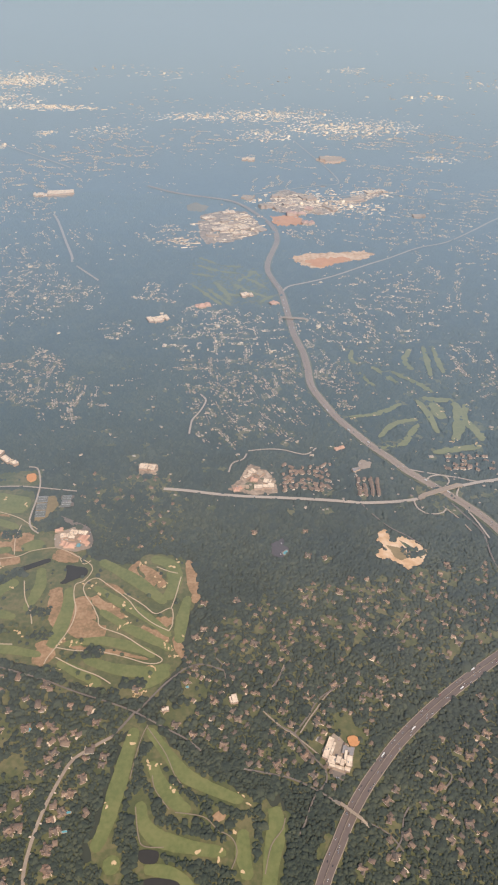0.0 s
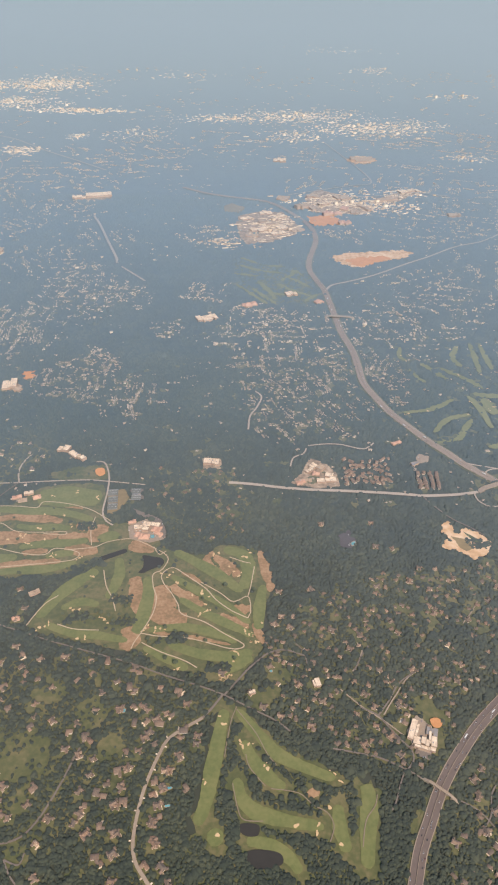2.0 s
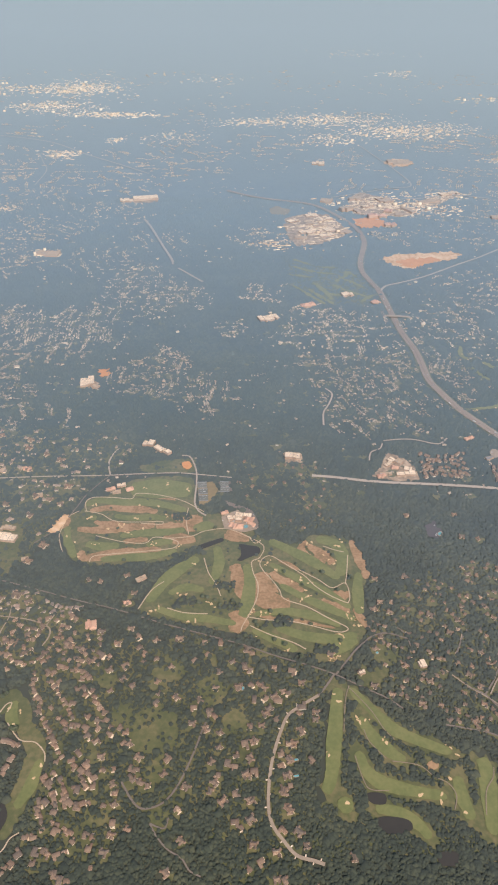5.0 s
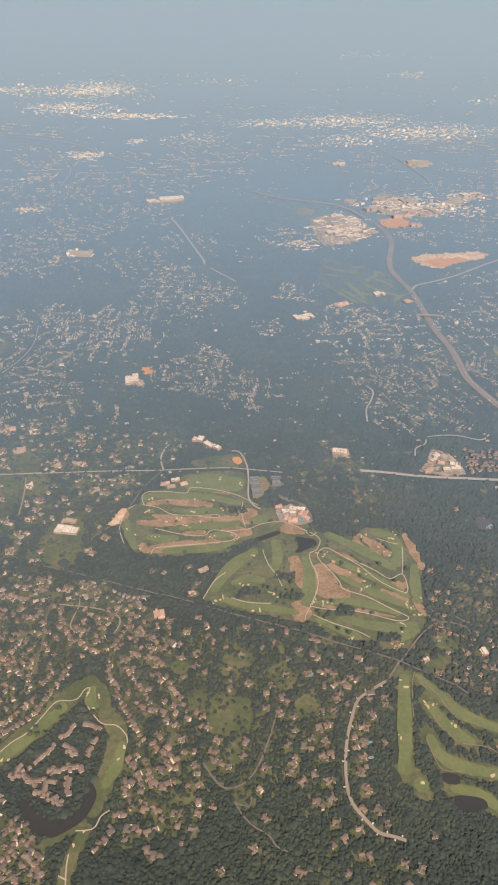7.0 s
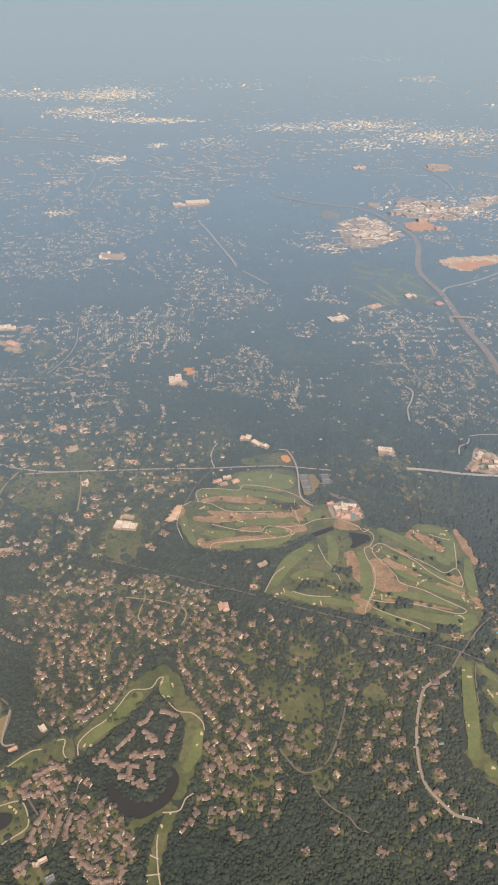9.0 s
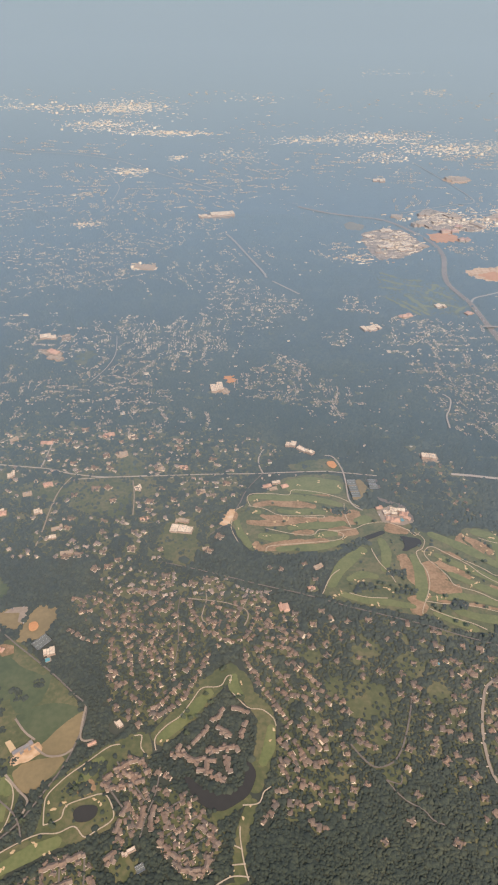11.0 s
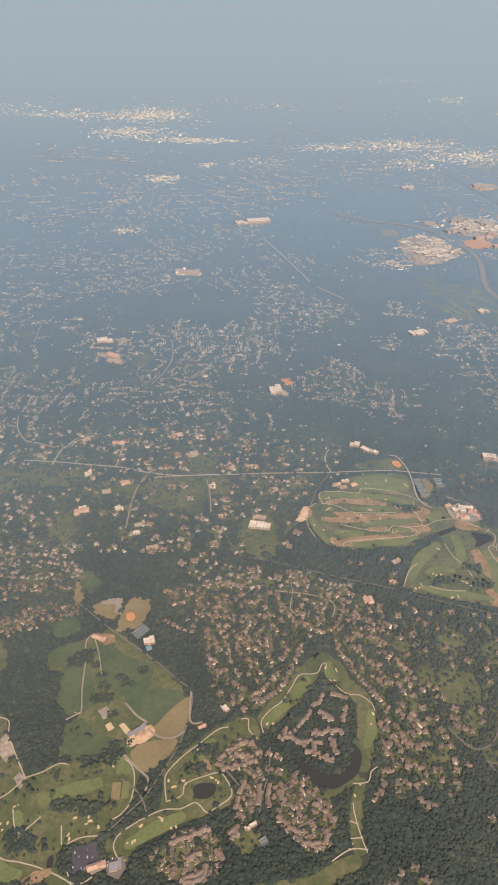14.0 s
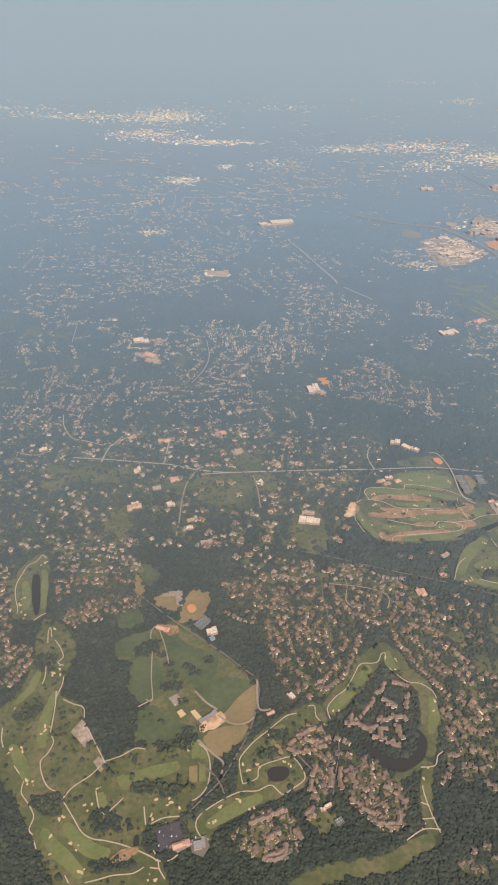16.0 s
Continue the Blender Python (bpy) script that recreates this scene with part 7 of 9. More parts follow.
LONE_TREES = [
    [(-72.2, 214.1), (-63.3, 213.0), (-56.6, 209.6), (-84.1, 205.7), (-88.5, 211.6), (-97.8, 221.8), (-101.0, 226.0), (-107.7, 221.5), (-111.0, 225.7), (-127.6, 227.5), (-124.3, 226.3), (-120.9, 225.5), (-132.6, 226.1), (-104.0, 239.2), (-102.5, 232.5), (-56.3, 269.2), (-39.3, 262.1), (-53.3, 249.7), (-72.4, 249.2), (-39.8, 236.3), (-136.8, 296.8), (-129.1, 294.2), (-144.5, 299.4), (-191.6, 253.5), (-184.6, 253.7), (-167.0, 254.1), (-205.3, 295.1), (-114.0, 283.5), (-142.6, 259.6), (-135.6, 263.3), (-128.4, 262.4), (-52.3, 194.9), (-46.0, 195.8), (-40.7, 199.7), (-76.7, 200.0)],
    [(-70.6, 198.2), (-60.7, 189.1), (-93.9, 201.6), (-108.0, 207.1), (-117.6, 229.9), (-114.9, 227.8), (-112.6, 230.0), (-136.0, 227.3), (-129.2, 224.4), (-105.9, 228.0), (-103.7, 223.8), (-107.3, 241.4), (-73.9, 213.2), (-71.7, 212.4), (-85.5, 208.9), (-61.2, 256.7), (-46.3, 249.9), (-31.5, 245.6), (-59.8, 238.0), (-78.4, 218.0), (-155.6, 293.5), (-164.6, 310.6), (-183.5, 304.2), (-173.7, 284.8), (-125.2, 286.0)],
    [(-338.8, 114.5), (-333.6, 109.7), (-369.1, 94.3), (-375.7, 97.2), (-385.3, 100.0), (-403.8, 112.4), (-402.8, 119.2), (-381.0, 106.5), (-352.3, 83.0), (-343.1, 79.0), (-355.4, 84.3), (-317.9, 78.3), (-323.3, 76.8), (-328.8, 76.6), (-334.1, 75.0), (-315.0, 77.0), (-322.9, 95.8), (-320.5, 100.5), (-325.9, 97.2), (-330.1, 95.5), (-334.5, 96.0), (-276.6, 97.2), (-280.8, 92.6), (-283.2, 76.6), (-297.2, 80.4), (-229.6, 137.1), (-219.1, 146.8), (-223.7, 133.7), (-203.0, 147.3), (-200.4, 143.6), (-210.7, 162.7), (-216.4, 143.1), (-227.7, 124.8)],
]
MEADOW_CLUMPS = [
    [(-347.6, 161.9), (-350.7, 159.4), (-336.8, 155.1), (-333.0, 148.3), (-329.7, 141.7), (-331.2, 133.7), (-320.0, 147.2), (-310.3, 152.1), (-317.7, 142.1), (-343.6, 163.6), (-321.7, 125.0), (-317.3, 107.4), (-309.9, 108.9), (-341.9, 98.7), (-318.1, 97.6)],
]
WOOD_CLUMPS = [
    [(105.2, 288.1), (107.1, 285.3), (109.8, 287.2)],
    [(-127.6, 226.2), (-101.0, 223.8), (-105.7, 239.2), (-133.7, 261.3), (-124.9, 266.5), (-136.8, 296.8), (-72.3, 213.2), (-60.7, 189.1), (-49.1, 195.7)],
    [(-327.5, 98.1), (-317.7, 102.1), (-353.6, 62.3), (-350.1, 58.6), (-383.5, 68.0), (-379.7, 64.1), (-378.4, 69.5), (-340.3, 41.8), (-347.7, 40.4), (-323.1, 75.4), (-335.7, 76.4), (-405.4, 112.4), (-402.3, 117.5), (-348.6, 156.3), (-345.5, 158.4), (-329.1, 134.0), (-403.8, 150.6), (-403.8, 144.7), (-270.8, 106.8), (-276.6, 96.6)],
]

# ---- ground ----
# level land, its far end raised to fill the top of the camera's view
bm = bmesh.new()
xs = np.linspace(-7000, 7000, 57)
ys = np.r_[-400, 0, 400, 1000, 2000, 2800, np.linspace(3300, 5500, 23)]
rise = [[0.0 if y < 3300 else 225 * ((y - 3300) / 2200) ** 1.25 * (1 + 0.06 * noise.noise((x * 0.0009, y * 0.001, 3))) for y in ys] for x in xs]
net = [[bm.verts.new((x, y, z)) for y, z in zip(ys, col)] for x, col in zip(xs, rise)]
for c0, c1 in zip(net[:-1], net[1:]):
    for k in range(len(ys) - 1):
        bm.faces.new((c0[k], c1[k], c1[k + 1], c0[k + 1])).smooth = True
ground = tagged(part("ground", bm, "woodland"), "dark green woodland ground reaching to the hazy horizon", "ground", kind="structure")

for k, (outline, count, size, left) in enumerate(NEIGHBOURHOODS):
    line = curve_points(outline, True, 5)
    clear_area(line, left, False)
    tagged(part("lawn", patch(rough_edge(line, 1.5, k), 0.05 + 0.003 * k), "lawn"), "patchy green lawns between houses and trees", "lawn", kind="structure")
for k, (outline, trees) in enumerate(TURF):
    line = rough_edge(curve_points(outline, True, 6), 0.4 if trees < 0.2 and k < 7 else 1.3, 100 + k)
    clear_area(line, trees)
    tagged(part("golf_turf", patch(line, 0.14 + 0.002 * k), "rough_turf"), "mown green and straw-coloured open grass", "grass", kind="structure")
for k, (points, width) in enumerate(TURF_BANDS):
    line = curve_points(points)
    clear_line(line, width / 2)
    tagged(part("golf_turf", patch(rounded_band(line, width, 0.9), 0.19 + 0.002 * k), "rough_turf"), "narrow valley of mown golf grass", "grass", kind="structure")
for k, (outline, kind) in enumerate(MEADOWS):
    line = rough_edge(curve_points(outline, True, 5), 0.25, 200 + k)
    clear_area(line)
    tagged(part("meadow", patch(line, 0.205 + 0.002 * k), {"green": "meadow", "rough": "rough_turf"}.get(kind, "straw")), {"green": "smooth green pasture", "rough": "rough patchy pasture between hedges"}.get(kind, "dry straw-coloured field"), "field", kind="structure")
for k, (points, width) in enumerate(DRY_ROUGH):
    line = curve_points(points)
    clear_line(line, width / 2)
    tagged(part("dry_rough", patch(rough_edge(rounded_band(line, width * 1.3, 0.65), 0.35, 300 + k), 0.26 + 0.002 * k), "dry"), "reddish-brown dry rough grass between fairways", "grass", kind="structure")
for k, (points, width) in enumerate(FAIRWAYS):
    line = curve_points(points)
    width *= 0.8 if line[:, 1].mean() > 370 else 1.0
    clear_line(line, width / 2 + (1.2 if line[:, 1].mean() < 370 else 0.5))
    tagged(part("fairway", patch(rough_edge(rounded_band(line, width), 0.12 + 0.04 * width * (width < 5.6) + 0.3 * (line[:, 1].mean() > 370), 400 + k), 0.31 + 0.002 * k), "far_fairway" if line[:, 1].mean() > 370 else "fairway"), "bright green mown golf fairway", "fairway", kind="structure")
for k, (outline,) in enumerate(PONDS):
    line = curve_points(outline, True, 6)
    line = line.mean(0) + (line - line.mean(0)) * (0.8 if k == 0 else 0.94)
    clear_area(line)
    pond = tagged(part("pond", patch(line, 0.43 + 0.002 * k), "water"), "still dark pond water among golf grass", "pond", kind="structure")
for k, (points,) in enumerate(PATHS):
    line = curve_points(points)
    clear_line(line, 1.0)
    # paths of the near course are a duller brown and narrower
    dull = -60 < line[:, 0].mean() < 40 and line[:, 1].mean() < 190
    half = 0.22 if dull else 0.27
    tagged(part("cart_path", ribbon(line, half, -half, 0.47 + 0.0015 * k, 0.05), "dull_path" if dull else "path"), "dull brown golf cart path beside fairways" if dull else "pale winding concrete golf cart path", "path", kind="structure")
for k, (points, width, kind) in enumerate(ROADS):
    line = curve_points(points)
    width *= 0.85 if kind == "kerbed" else 0.9 if width > 2.4 else 0.72
    clear_line(line, width / 2 + (0.45 if kind == "asphalt" else 0.9) + max(0.0, line[:, 1].mean() - 250) * 0.004)
    # beyond 320 m every road takes the paled far colour, whatever its surface
    road = tagged(part("road", ribbon(line, width / 2, -width / 2, 0.56 + 0.0015 * k, 0.06), "concrete" if kind == "kerbed" else "far_road" if line[:, 1].mean() > 320 else kind), "pale road" if kind == "concrete" or line[:, 1].mean() > 320 else "grey asphalt road between trees", "road", kind="structure")
    if kind == "kerbed":  # pale kerbs, and the aprons of the drives
        for side in (1, -1):
            part("kerb", ribbon(line, side * (width / 2 + 0.1), side * (width / 2 - 0.04), 0.57, 0.12), "concrete", road, "pale concrete kerb")
        s = sides(line)
        for i in range(3, len(line) - 3, 3):
            side = (1, -1)[i % 2]
            x, y = line[i] + s[i] * side * (width / 2 + 0.6)
            part("drive_apron", box(bmesh.new(), x, y, 0.56, 0.55, 0.9, 0.1, math.degrees(math.atan2(s[i][1], s[i][0])) + 90), "pale_roof", road, "pale drive apron")
for k, (points, width) in enumerate(FREEWAYS):
    line = curve_points(points)
    clear_line(line, width / 2 + 1.0 + max(0.0, line[:, 1].mean() - 250) * 0.004)
    road = tagged(part("freeway", ribbon(line, width / 2, -width / 2, 0.66 + 0.01 * k, 0.06), ("carriageway", "far_carriageway")[k]), ("broad reddish-grey freeway with two carriageways", "broad pale concrete freeway winding through woods")[k], "road", kind="structure")
    part("verge", ribbon(line, width / 2 + 1.8, -width / 2 - 1.8, 0.30 + 0.01 * k), "lawn", road, "mown grass verge")
    part("median_barrier", ribbon(line, 0.09, -0.09, 0.72, 0.3), "concrete", road, "pale concrete median barrier")
    for side in (1, -1):
        part("shoulder", ribbon(line, side * (width / 2 + 0.28), side * (width / 2 - 0.06), 0.70, 0.06), "concrete", road, "pale road shoulder")
BUNKER_SPOTS = [p for row in BUNKERS for p in row]
for k, (x, y) in enumerate(BUNKER_SPOTS):
    rng = np.random.default_rng(500 + k)
    a = np.linspace(0, 2 * np.pi, 14, endpoint=False)
    sx, sy, along = rng.uniform(0.55, 1.2), rng.uniform(0.42, 0.8), rng.uniform(0, 3)
    pits = [(x, y, 1.0)]
    for _ in range(int(rng.choice([0, 1, 1, 2, 3])) if y > 180 else int(rng.choice([0, 0, 0, 1]))):  # smaller ones beside it
        far = rng.uniform(1.5, 2.6) * rng.choice([-1, 1])
        pits.append((x + far * np.cos(along) + rng.normal(0, 0.4), y + far * np.sin(along) + rng.normal(0, 0.4), rng.uniform(0.45, 0.8)))
    for px0, py0, size in pits:
        r = size * (1 + 0.24 * np.cos(2 * a + rng.uniform(0, 6)) + 0.17 * np.cos(3 * a + rng.uniform(0, 6)))
        turn = along + rng.normal(0, 0.5)
        px, py = sx * r * np.cos(a), sy * r * np.sin(a)
        line = np.stack([px0 + px * np.cos(turn) - py * np.sin(turn), py0 + px * np.sin(turn) + py * np.cos(turn)], 1)
        clear_area(line)
        tagged(part("sand_bunker", patch(line, 0.52, 0.2), "sand"), "pale sand bunker with an uneven rim", "bunker", "golf bunkers", "structure")

# ---- trees ----


def dome_shapes(count, seed):
    """Plain low crowns of seven sides, for woods far off."""
    out = []
    for k in range(count):
        rng = np.random.default_rng(seed + k)
        t = np.arange(7) / 7 * 2 * np.pi + rng.uniform(-0.2, 0.2, 7)
        r = rng.uniform(0.75, 1.2, 7)
        v = np.vstack([[(rng.uniform(-0.25, 0.25), rng.uniform(-0.25, 0.25), 1.0)], np.stack([r * np.cos(t), r * np.sin(t), rng.uniform(-0.3, 0.0, 7)], 1)])
        out.append((v, np.array([(0, 1 + i, 1 + (i + 1) % 7) for i in range(7)])))
    return out


def mound_shapes(count, seed):
    """Uneven rounded crowns of two rings, for the nearer woods."""
    out = []
    for k in range(count):
        rng = np.random.default_rng(seed + k)
        t = np.arange(7) / 7 * 2 * np.pi + rng.uniform(-0.25, 0.25, 7)
        r0, r1 = rng.uniform(0.4, 0.75, 7), rng.uniform(0.75, 1.3, 7)
        top = (rng.uniform(-0.2, 0.2), rng.uniform(-0.2, 0.2), rng.uniform(0.85, 1.1))
        v = np.vstack([[top], np.stack([r0 * np.cos(t), r0 * np.sin(t), rng.uniform(0.55, 0.95, 7)], 1), np.stack([r1 * np.cos(t + 0.4), r1 * np.sin(t + 0.4), rng.uniform(-0.4, 0.25, 7)], 1)])
        f = [(0, 1 + i, 1 + (i + 1) % 7) for i in range(7)]
        for i in range(7):
            j = (i + 1) % 7
            f += [(1 + i, 8 + i, 1 + j), (8 + i, 8 + j, 1 + j)]
        out.append((v, np.array(f)))
    return out


def canopy(name, x, y, radius, height, shapes, label, lift=0.35, smooth=True):
    """One mesh of many crowns."""
    verts, faces, base = [], [], 0
    pick = RNG.integers(0, len(shapes), len(x))
    for k, (sv, sf) in enumerate(shapes):
        m = pick == k
        n = int(m.sum())
        if not n:
            continue
        a = RNG.uniform(0, 2 * np.pi, n)
        c, s = np.cos(a)[:, None], np.sin(a)[:, None]
        r, h = radius[m][:, None], height[m][:, None]
        vx = x[m][:, None] + r * (c * sv[:, 0] - s * sv[:, 1])
        vy = y[m][:, None] + r * (s * sv[:, 0] + c * sv[:, 1])
        vz = h * (lift + (1 - lift) * sv[:, 2])
        verts.append(np.stack([vx, vy, vz], 2).reshape(-1, 3))
        faces.append((sf[None] + (base + np.arange(n) * len(sv))[:, None, None]).reshape(-1, 3))
        base += n * len(sv)
    me = mesh_from(name, np.vstack(verts), np.vstack(faces), ["leaves"], smooth=smooth)
    return tagged(new(name, me), label, "woods", kind="stuff")


def scatter(y0, y1, spacing, jitter=0.42):
    """Seeds on a loose grid inside what the flight looks over."""
    ys = np.arange(y0, y1, spacing)
    out = []
    for y in ys:
        half = 0.40 * (y + 330) + 30
        xs = np.arange(-290 - half, half + 10, spacing)
        out.append(np.stack([xs, np.full(len(xs), y)], 1))
    p = np.vstack(out)
    return p + RNG.normal(0, jitter * spacing, p.shape)


def grow(y0, y1, spacing, radius, height, shapes, name, label):
    p = scatter(y0, y1, spacing)
    keep = RNG.uniform(0, 1, len(p)) < at_cell(TREES, p[:, 0], p[:, 1], 0.85) * np.clip((2150 - p[:, 1]) / 1000, 0, 1)
    p = p[keep]
    big = np.ones(len(p))
    if y1 <= 1000:  # nearer crowns differ more, in drifts
        big = RNG.lognormal(0, 0.30, len(p)) * (1 + 0.3 * np.array([noise.noise((x / 9 / spacing, y / 9 / spacing, 4.2)) for x, y in p]))
    tall = 0.75 + 0.5 * RNG.uniform(0, 1, len(p))
    if 300 < y1 <= 1000:  # old trees stand in high clumps, with hollows between
        tall *= np.clip(1 + 0.8 * np.array([noise.noise((x / 4.2 / spacing, y / 4.2 / spacing, 8.8)) for x, y in p]), 0.45, 1.6)
    lift = 0.25 if y1 <= 300 else 0.2
    return canopy(name, p[:, 0], p[:, 1], radius * big * RNG.lognormal(0, 0.15, len(p)), height * tall * big**0.5 * np.clip((2150 - p[:, 1]) / 900, 0.1, 1), shapes, label, lift)


# ---- houses ----
def glades(name, spots_in, low, high, label, z, seed, mat="lawn"):
    """Mown yards of uneven outline, all in one mesh; few trees are left on them."""
    rng = np.random.default_rng(seed)
    verts, faces, base = [], [], 0
    a = np.arange(9) / 9 * 2 * np.pi
    for k, (x, y) in enumerate(spots_in):
        r = rng.uniform(low, high) * rng.uniform(0.65, 1.25, 9)
        t, flat = rng.uniform(0, 3), rng.uniform(0.55, 1.0)
        u, v = r * np.cos(a), r * np.sin(a) * flat
        ring = np.stack([x + u * np.cos(t) - v * np.sin(t), y + u * np.sin(t) + v * np.cos(t)], 1)
        clear_area(ring, 0.12, False)
        verts.append(np.c_[np.vstack([[(x, y)], ring]), np.full(10, z + 0.00004 * k)])
        faces += [(base, base + 1 + i, base + 1 + (i + 1) % 9) for i in range(9)]
        base += 10
    return tagged(new(name, mesh_from(name, np.vstack(verts), faces, [mat])), label, "lawns", kind="stuff")


def house_shape(lx, ly, h, rise, hip):
    """Walls and roof of a house, as (verts, quads) pairs about its own middle."""
    x, y, e = lx / 2, ly / 2, 0.18
    w = np.array([(-x, -y, 0), (x, -y, 0), (x, y, 0), (-x, y, 0), (-x, -y, h), (x, -y, h), (x, y, h), (-x, y, h), (-x + hip, 0, h + rise - 0.08), (x - hip, 0, h + rise - 0.08)], float)
    wf = [(0, 1, 5, 4), (1, 2, 6, 5), (2, 3, 7, 6), (3, 0, 4, 7), (4, 7, 8, 8), (5, 9, 6, 6)]
    X, Y = x + e, y + e
    r = np.array([(-X, -Y, h - 0.1), (X, -Y, h - 0.1), (X, Y, h - 0.1), (-X, Y, h - 0.1), (-X + hip, 0, h + rise), (X - hip, 0, h + rise)], float)
    rf = [(0, 1, 5, 4), (2, 3, 4, 5), (3, 0, 4, 4), (1, 2, 5, 5)]
    return (w, wf), (r, rf)


def quads_to_tris(faces):
    out = []
    for a, b, c, d in faces:
        out.append((a, b, c))
        if d != c:
            out.append((a, c, d))
    return out


def bm_from(verts, faces, move=(0, 0, 0), turn=0.0):
    bm = bmesh.new()
    c, s = math.cos(radians(turn)), math.sin(radians(turn))
    vs = [bm.verts.new((c * x - s * y + move[0], s * x + c * y + move[1], z + move[2])) for x, y, z in verts]
    for f in quads_to_tris(faces):
        bm.faces.new([vs[i] for i in f])
    bmesh.ops.recalc_face_normals(bm, faces=bm.faces[:])
    return bm


def join_into(a, b):
    me = bpy.data.meshes.new("scrap")
    b.to_mesh(me)
    b.free()
    a.from_mesh(me)
    bpy.data.meshes.remove(me)
    return a


def house(kind):
    """A house at the middle of the world: main block, wing, chimney and drive."""
    lx, ly, h, rise, hip, wing = ((3.6, 2.3, 1.15, 0.85, 0.0, 1), (3.0, 2.4, 1.1, 0.8, 0.9, 0), (4.2, 2.5, 1.2, 0.9, 0.8, 1), (2.7, 2.2, 1.1, 0.75, 0.0, 0), (4.8, 2.7, 1.3, 1.0, 1.0, 2))[kind]
    top = tagged(new("house"), category="house", group="suburban houses")
    (w, wf), (r, rf) = house_shape(lx, ly, h, rise, hip)
    part("wall", bm_from(w, wf), "house_wall", top)
    part("roof", bm_from(r, rf), "house_roof", top)
    for k in range(wing):
        side = (1, -1)[k]
        (w, wf), (r, rf) = house_shape(2.6, 1.7, h * 0.8, rise * 0.75, 0.0)
        wing_walls = part("wing", bm_from(w, wf, (side * lx * 0.32, -ly * 0.6, 0), 90), "house_wall", top)
        part("wing_roof", bm_from(r, rf, (side * lx * 0.32, -ly * 0.6, 0), 90), "house_roof", wing_walls)
    part("chimney", box(bmesh.new(), -lx * 0.42, 0.2, h * 0.5, 0.3, 0.34, rise + h * 0.5 + 0.25), "brick", top, "brick chimney")
    (w, wf), (r, rf) = house_shape(1.7, 1.3, h * 0.65, rise * 0.6, 0.3)
    garage = part("garage", bm_from(w, wf, (lx * 0.62, ly * 0.45, 0), 20 * kind), "house_wall", top)
    part("garage_roof", bm_from(r, rf, (lx * 0.62, ly * 0.45, 0), 20 * kind), "house_roof", garage)
    if kind in (2, 4):
        (w, wf), (r, rf) = house_shape(1.9, 1.2, h * 0.9, rise * 0.7, 0.4)
        rear = part("rear_wing", bm_from(w, wf, (-lx * 0.3, ly * 0.55, 0), 90), "house_wall", top)
        part("rear_wing_roof", bm_from(r, rf, (-lx * 0.3, ly * 0.55, 0), 90), "house_roof", rear)
    part("terrace", box(bmesh.new(), -lx * 0.15, -ly * 0.85, 0.08, lx * 0.35, 0.8, 0.07), "pale_roof", top, "pale paved terrace")
    part("driveway", box(bmesh.new(), lx * 0.62, -ly * 0.85, 0.06, 0.6, 2.6, 0.06), "path", top, "pale concrete drive")
    return top


HOUSE_LABELS = ["gabled suburban house with a wing among trees", "hipped-roof house with brick chimney beside lawn", "large hipped house with a wing among trees", "small gabled house with a shingle roof", "mansion with two wings beside the winding road"]
protos = [house(k) for k in range(5)]
for p, text in zip(protos, HOUSE_LABELS):
    p["label"] = text
spots = []


def room(x, y, gap):
    return all((x - a) ** 2 + (y - b) ** 2 > gap * gap for a, b in spots[-900:])


near = [(x, y, 4 if RNG.uniform() < 0.35 else 2) for row in HOUSES for x, y in row]
for x, y, kind in near:
    m = pose(x, y, 0.2, 0, 0, float(RNG.uniform(-50, 50) + (90 if RNG.uniform() < 0.4 else 0)))
    ob = copy_thing(protos[kind], m)
    ob.scale = (float(RNG.uniform(0.56, 0.76)),) * 3
    spots.append((x, y))
    clear_line(np.array([(x - 1.0, y - 1.5), (x + 1.0, y)]), 2.2, 0.08)
for row in ESTATES:
    for x, y in row:
        ob = copy_thing(protos[int(RNG.choice([2, 4, 4, 0]))], pose(x, y, 0.2, 0, 0, float(RNG.uniform(-40, 40))))
        ob.scale = (float(RNG.uniform(0.75, 1.05)),) * 3
        spots.append((x, y))
        clear_line(np.array([(x - 1.5, y - 3.5), (x + 1.5, y)]), 2.8, 0.1)
rest = []
streets = []


def rows_of(line, size, count, seed):
    """Houses along the gently bent streets of a quarter, two rows to a street; also the streets' own lines."""
    rng = np.random.default_rng(seed)
    mid, reach = line.mean(0), np.hypot(*(line.max(0) - line.min(0))) / 2
    a, ph, bend = rng.uniform(0, 180), rng.uniform(0, 6), rng.uniform(3, 7)
    c, s = math.cos(radians(a)), math.sin(radians(a))
    gap = size * 3.3
    spots_here, lines_here = [], []
    for k in range(int(-reach / gap) - 1, int(reach / gap) + 2):
        u = np.arange(-reach, reach, size * 1.02)
        v = k * gap + bend * np.sin(u / 26 + ph) + 2 * np.sin(u / 9 + k)
        street_line = np.stack([mid[0] + c * u - s * v, mid[1] + s * u + c * v], 1)
        ok = inside(line, street_line[:, 0], street_line[:, 1])
        lines_here.append((street_line, ok))
        for side in (1, -1):
            w = v + side * size * 0.82 + rng.normal(0, size * 0.14, len(u))
            x, y = mid[0] + c * u - s * w, mid[1] + s * u + c * w
            x += rng.normal(0, size * 0.14, len(u))
            y += rng.normal(0, size * 0.12, len(u))
            for x1, y1, t in zip(x, y, inside(line, x, y)):
                if t:
                    spots_here.append((x1, y1, a + math.degrees(bend / 26 * math.cos(0)) * 0.3 + (0 if side > 0 else 180)))
    rng.shuffle(spots_here)
    return spots_here[: int(count * 1.4)], lines_here


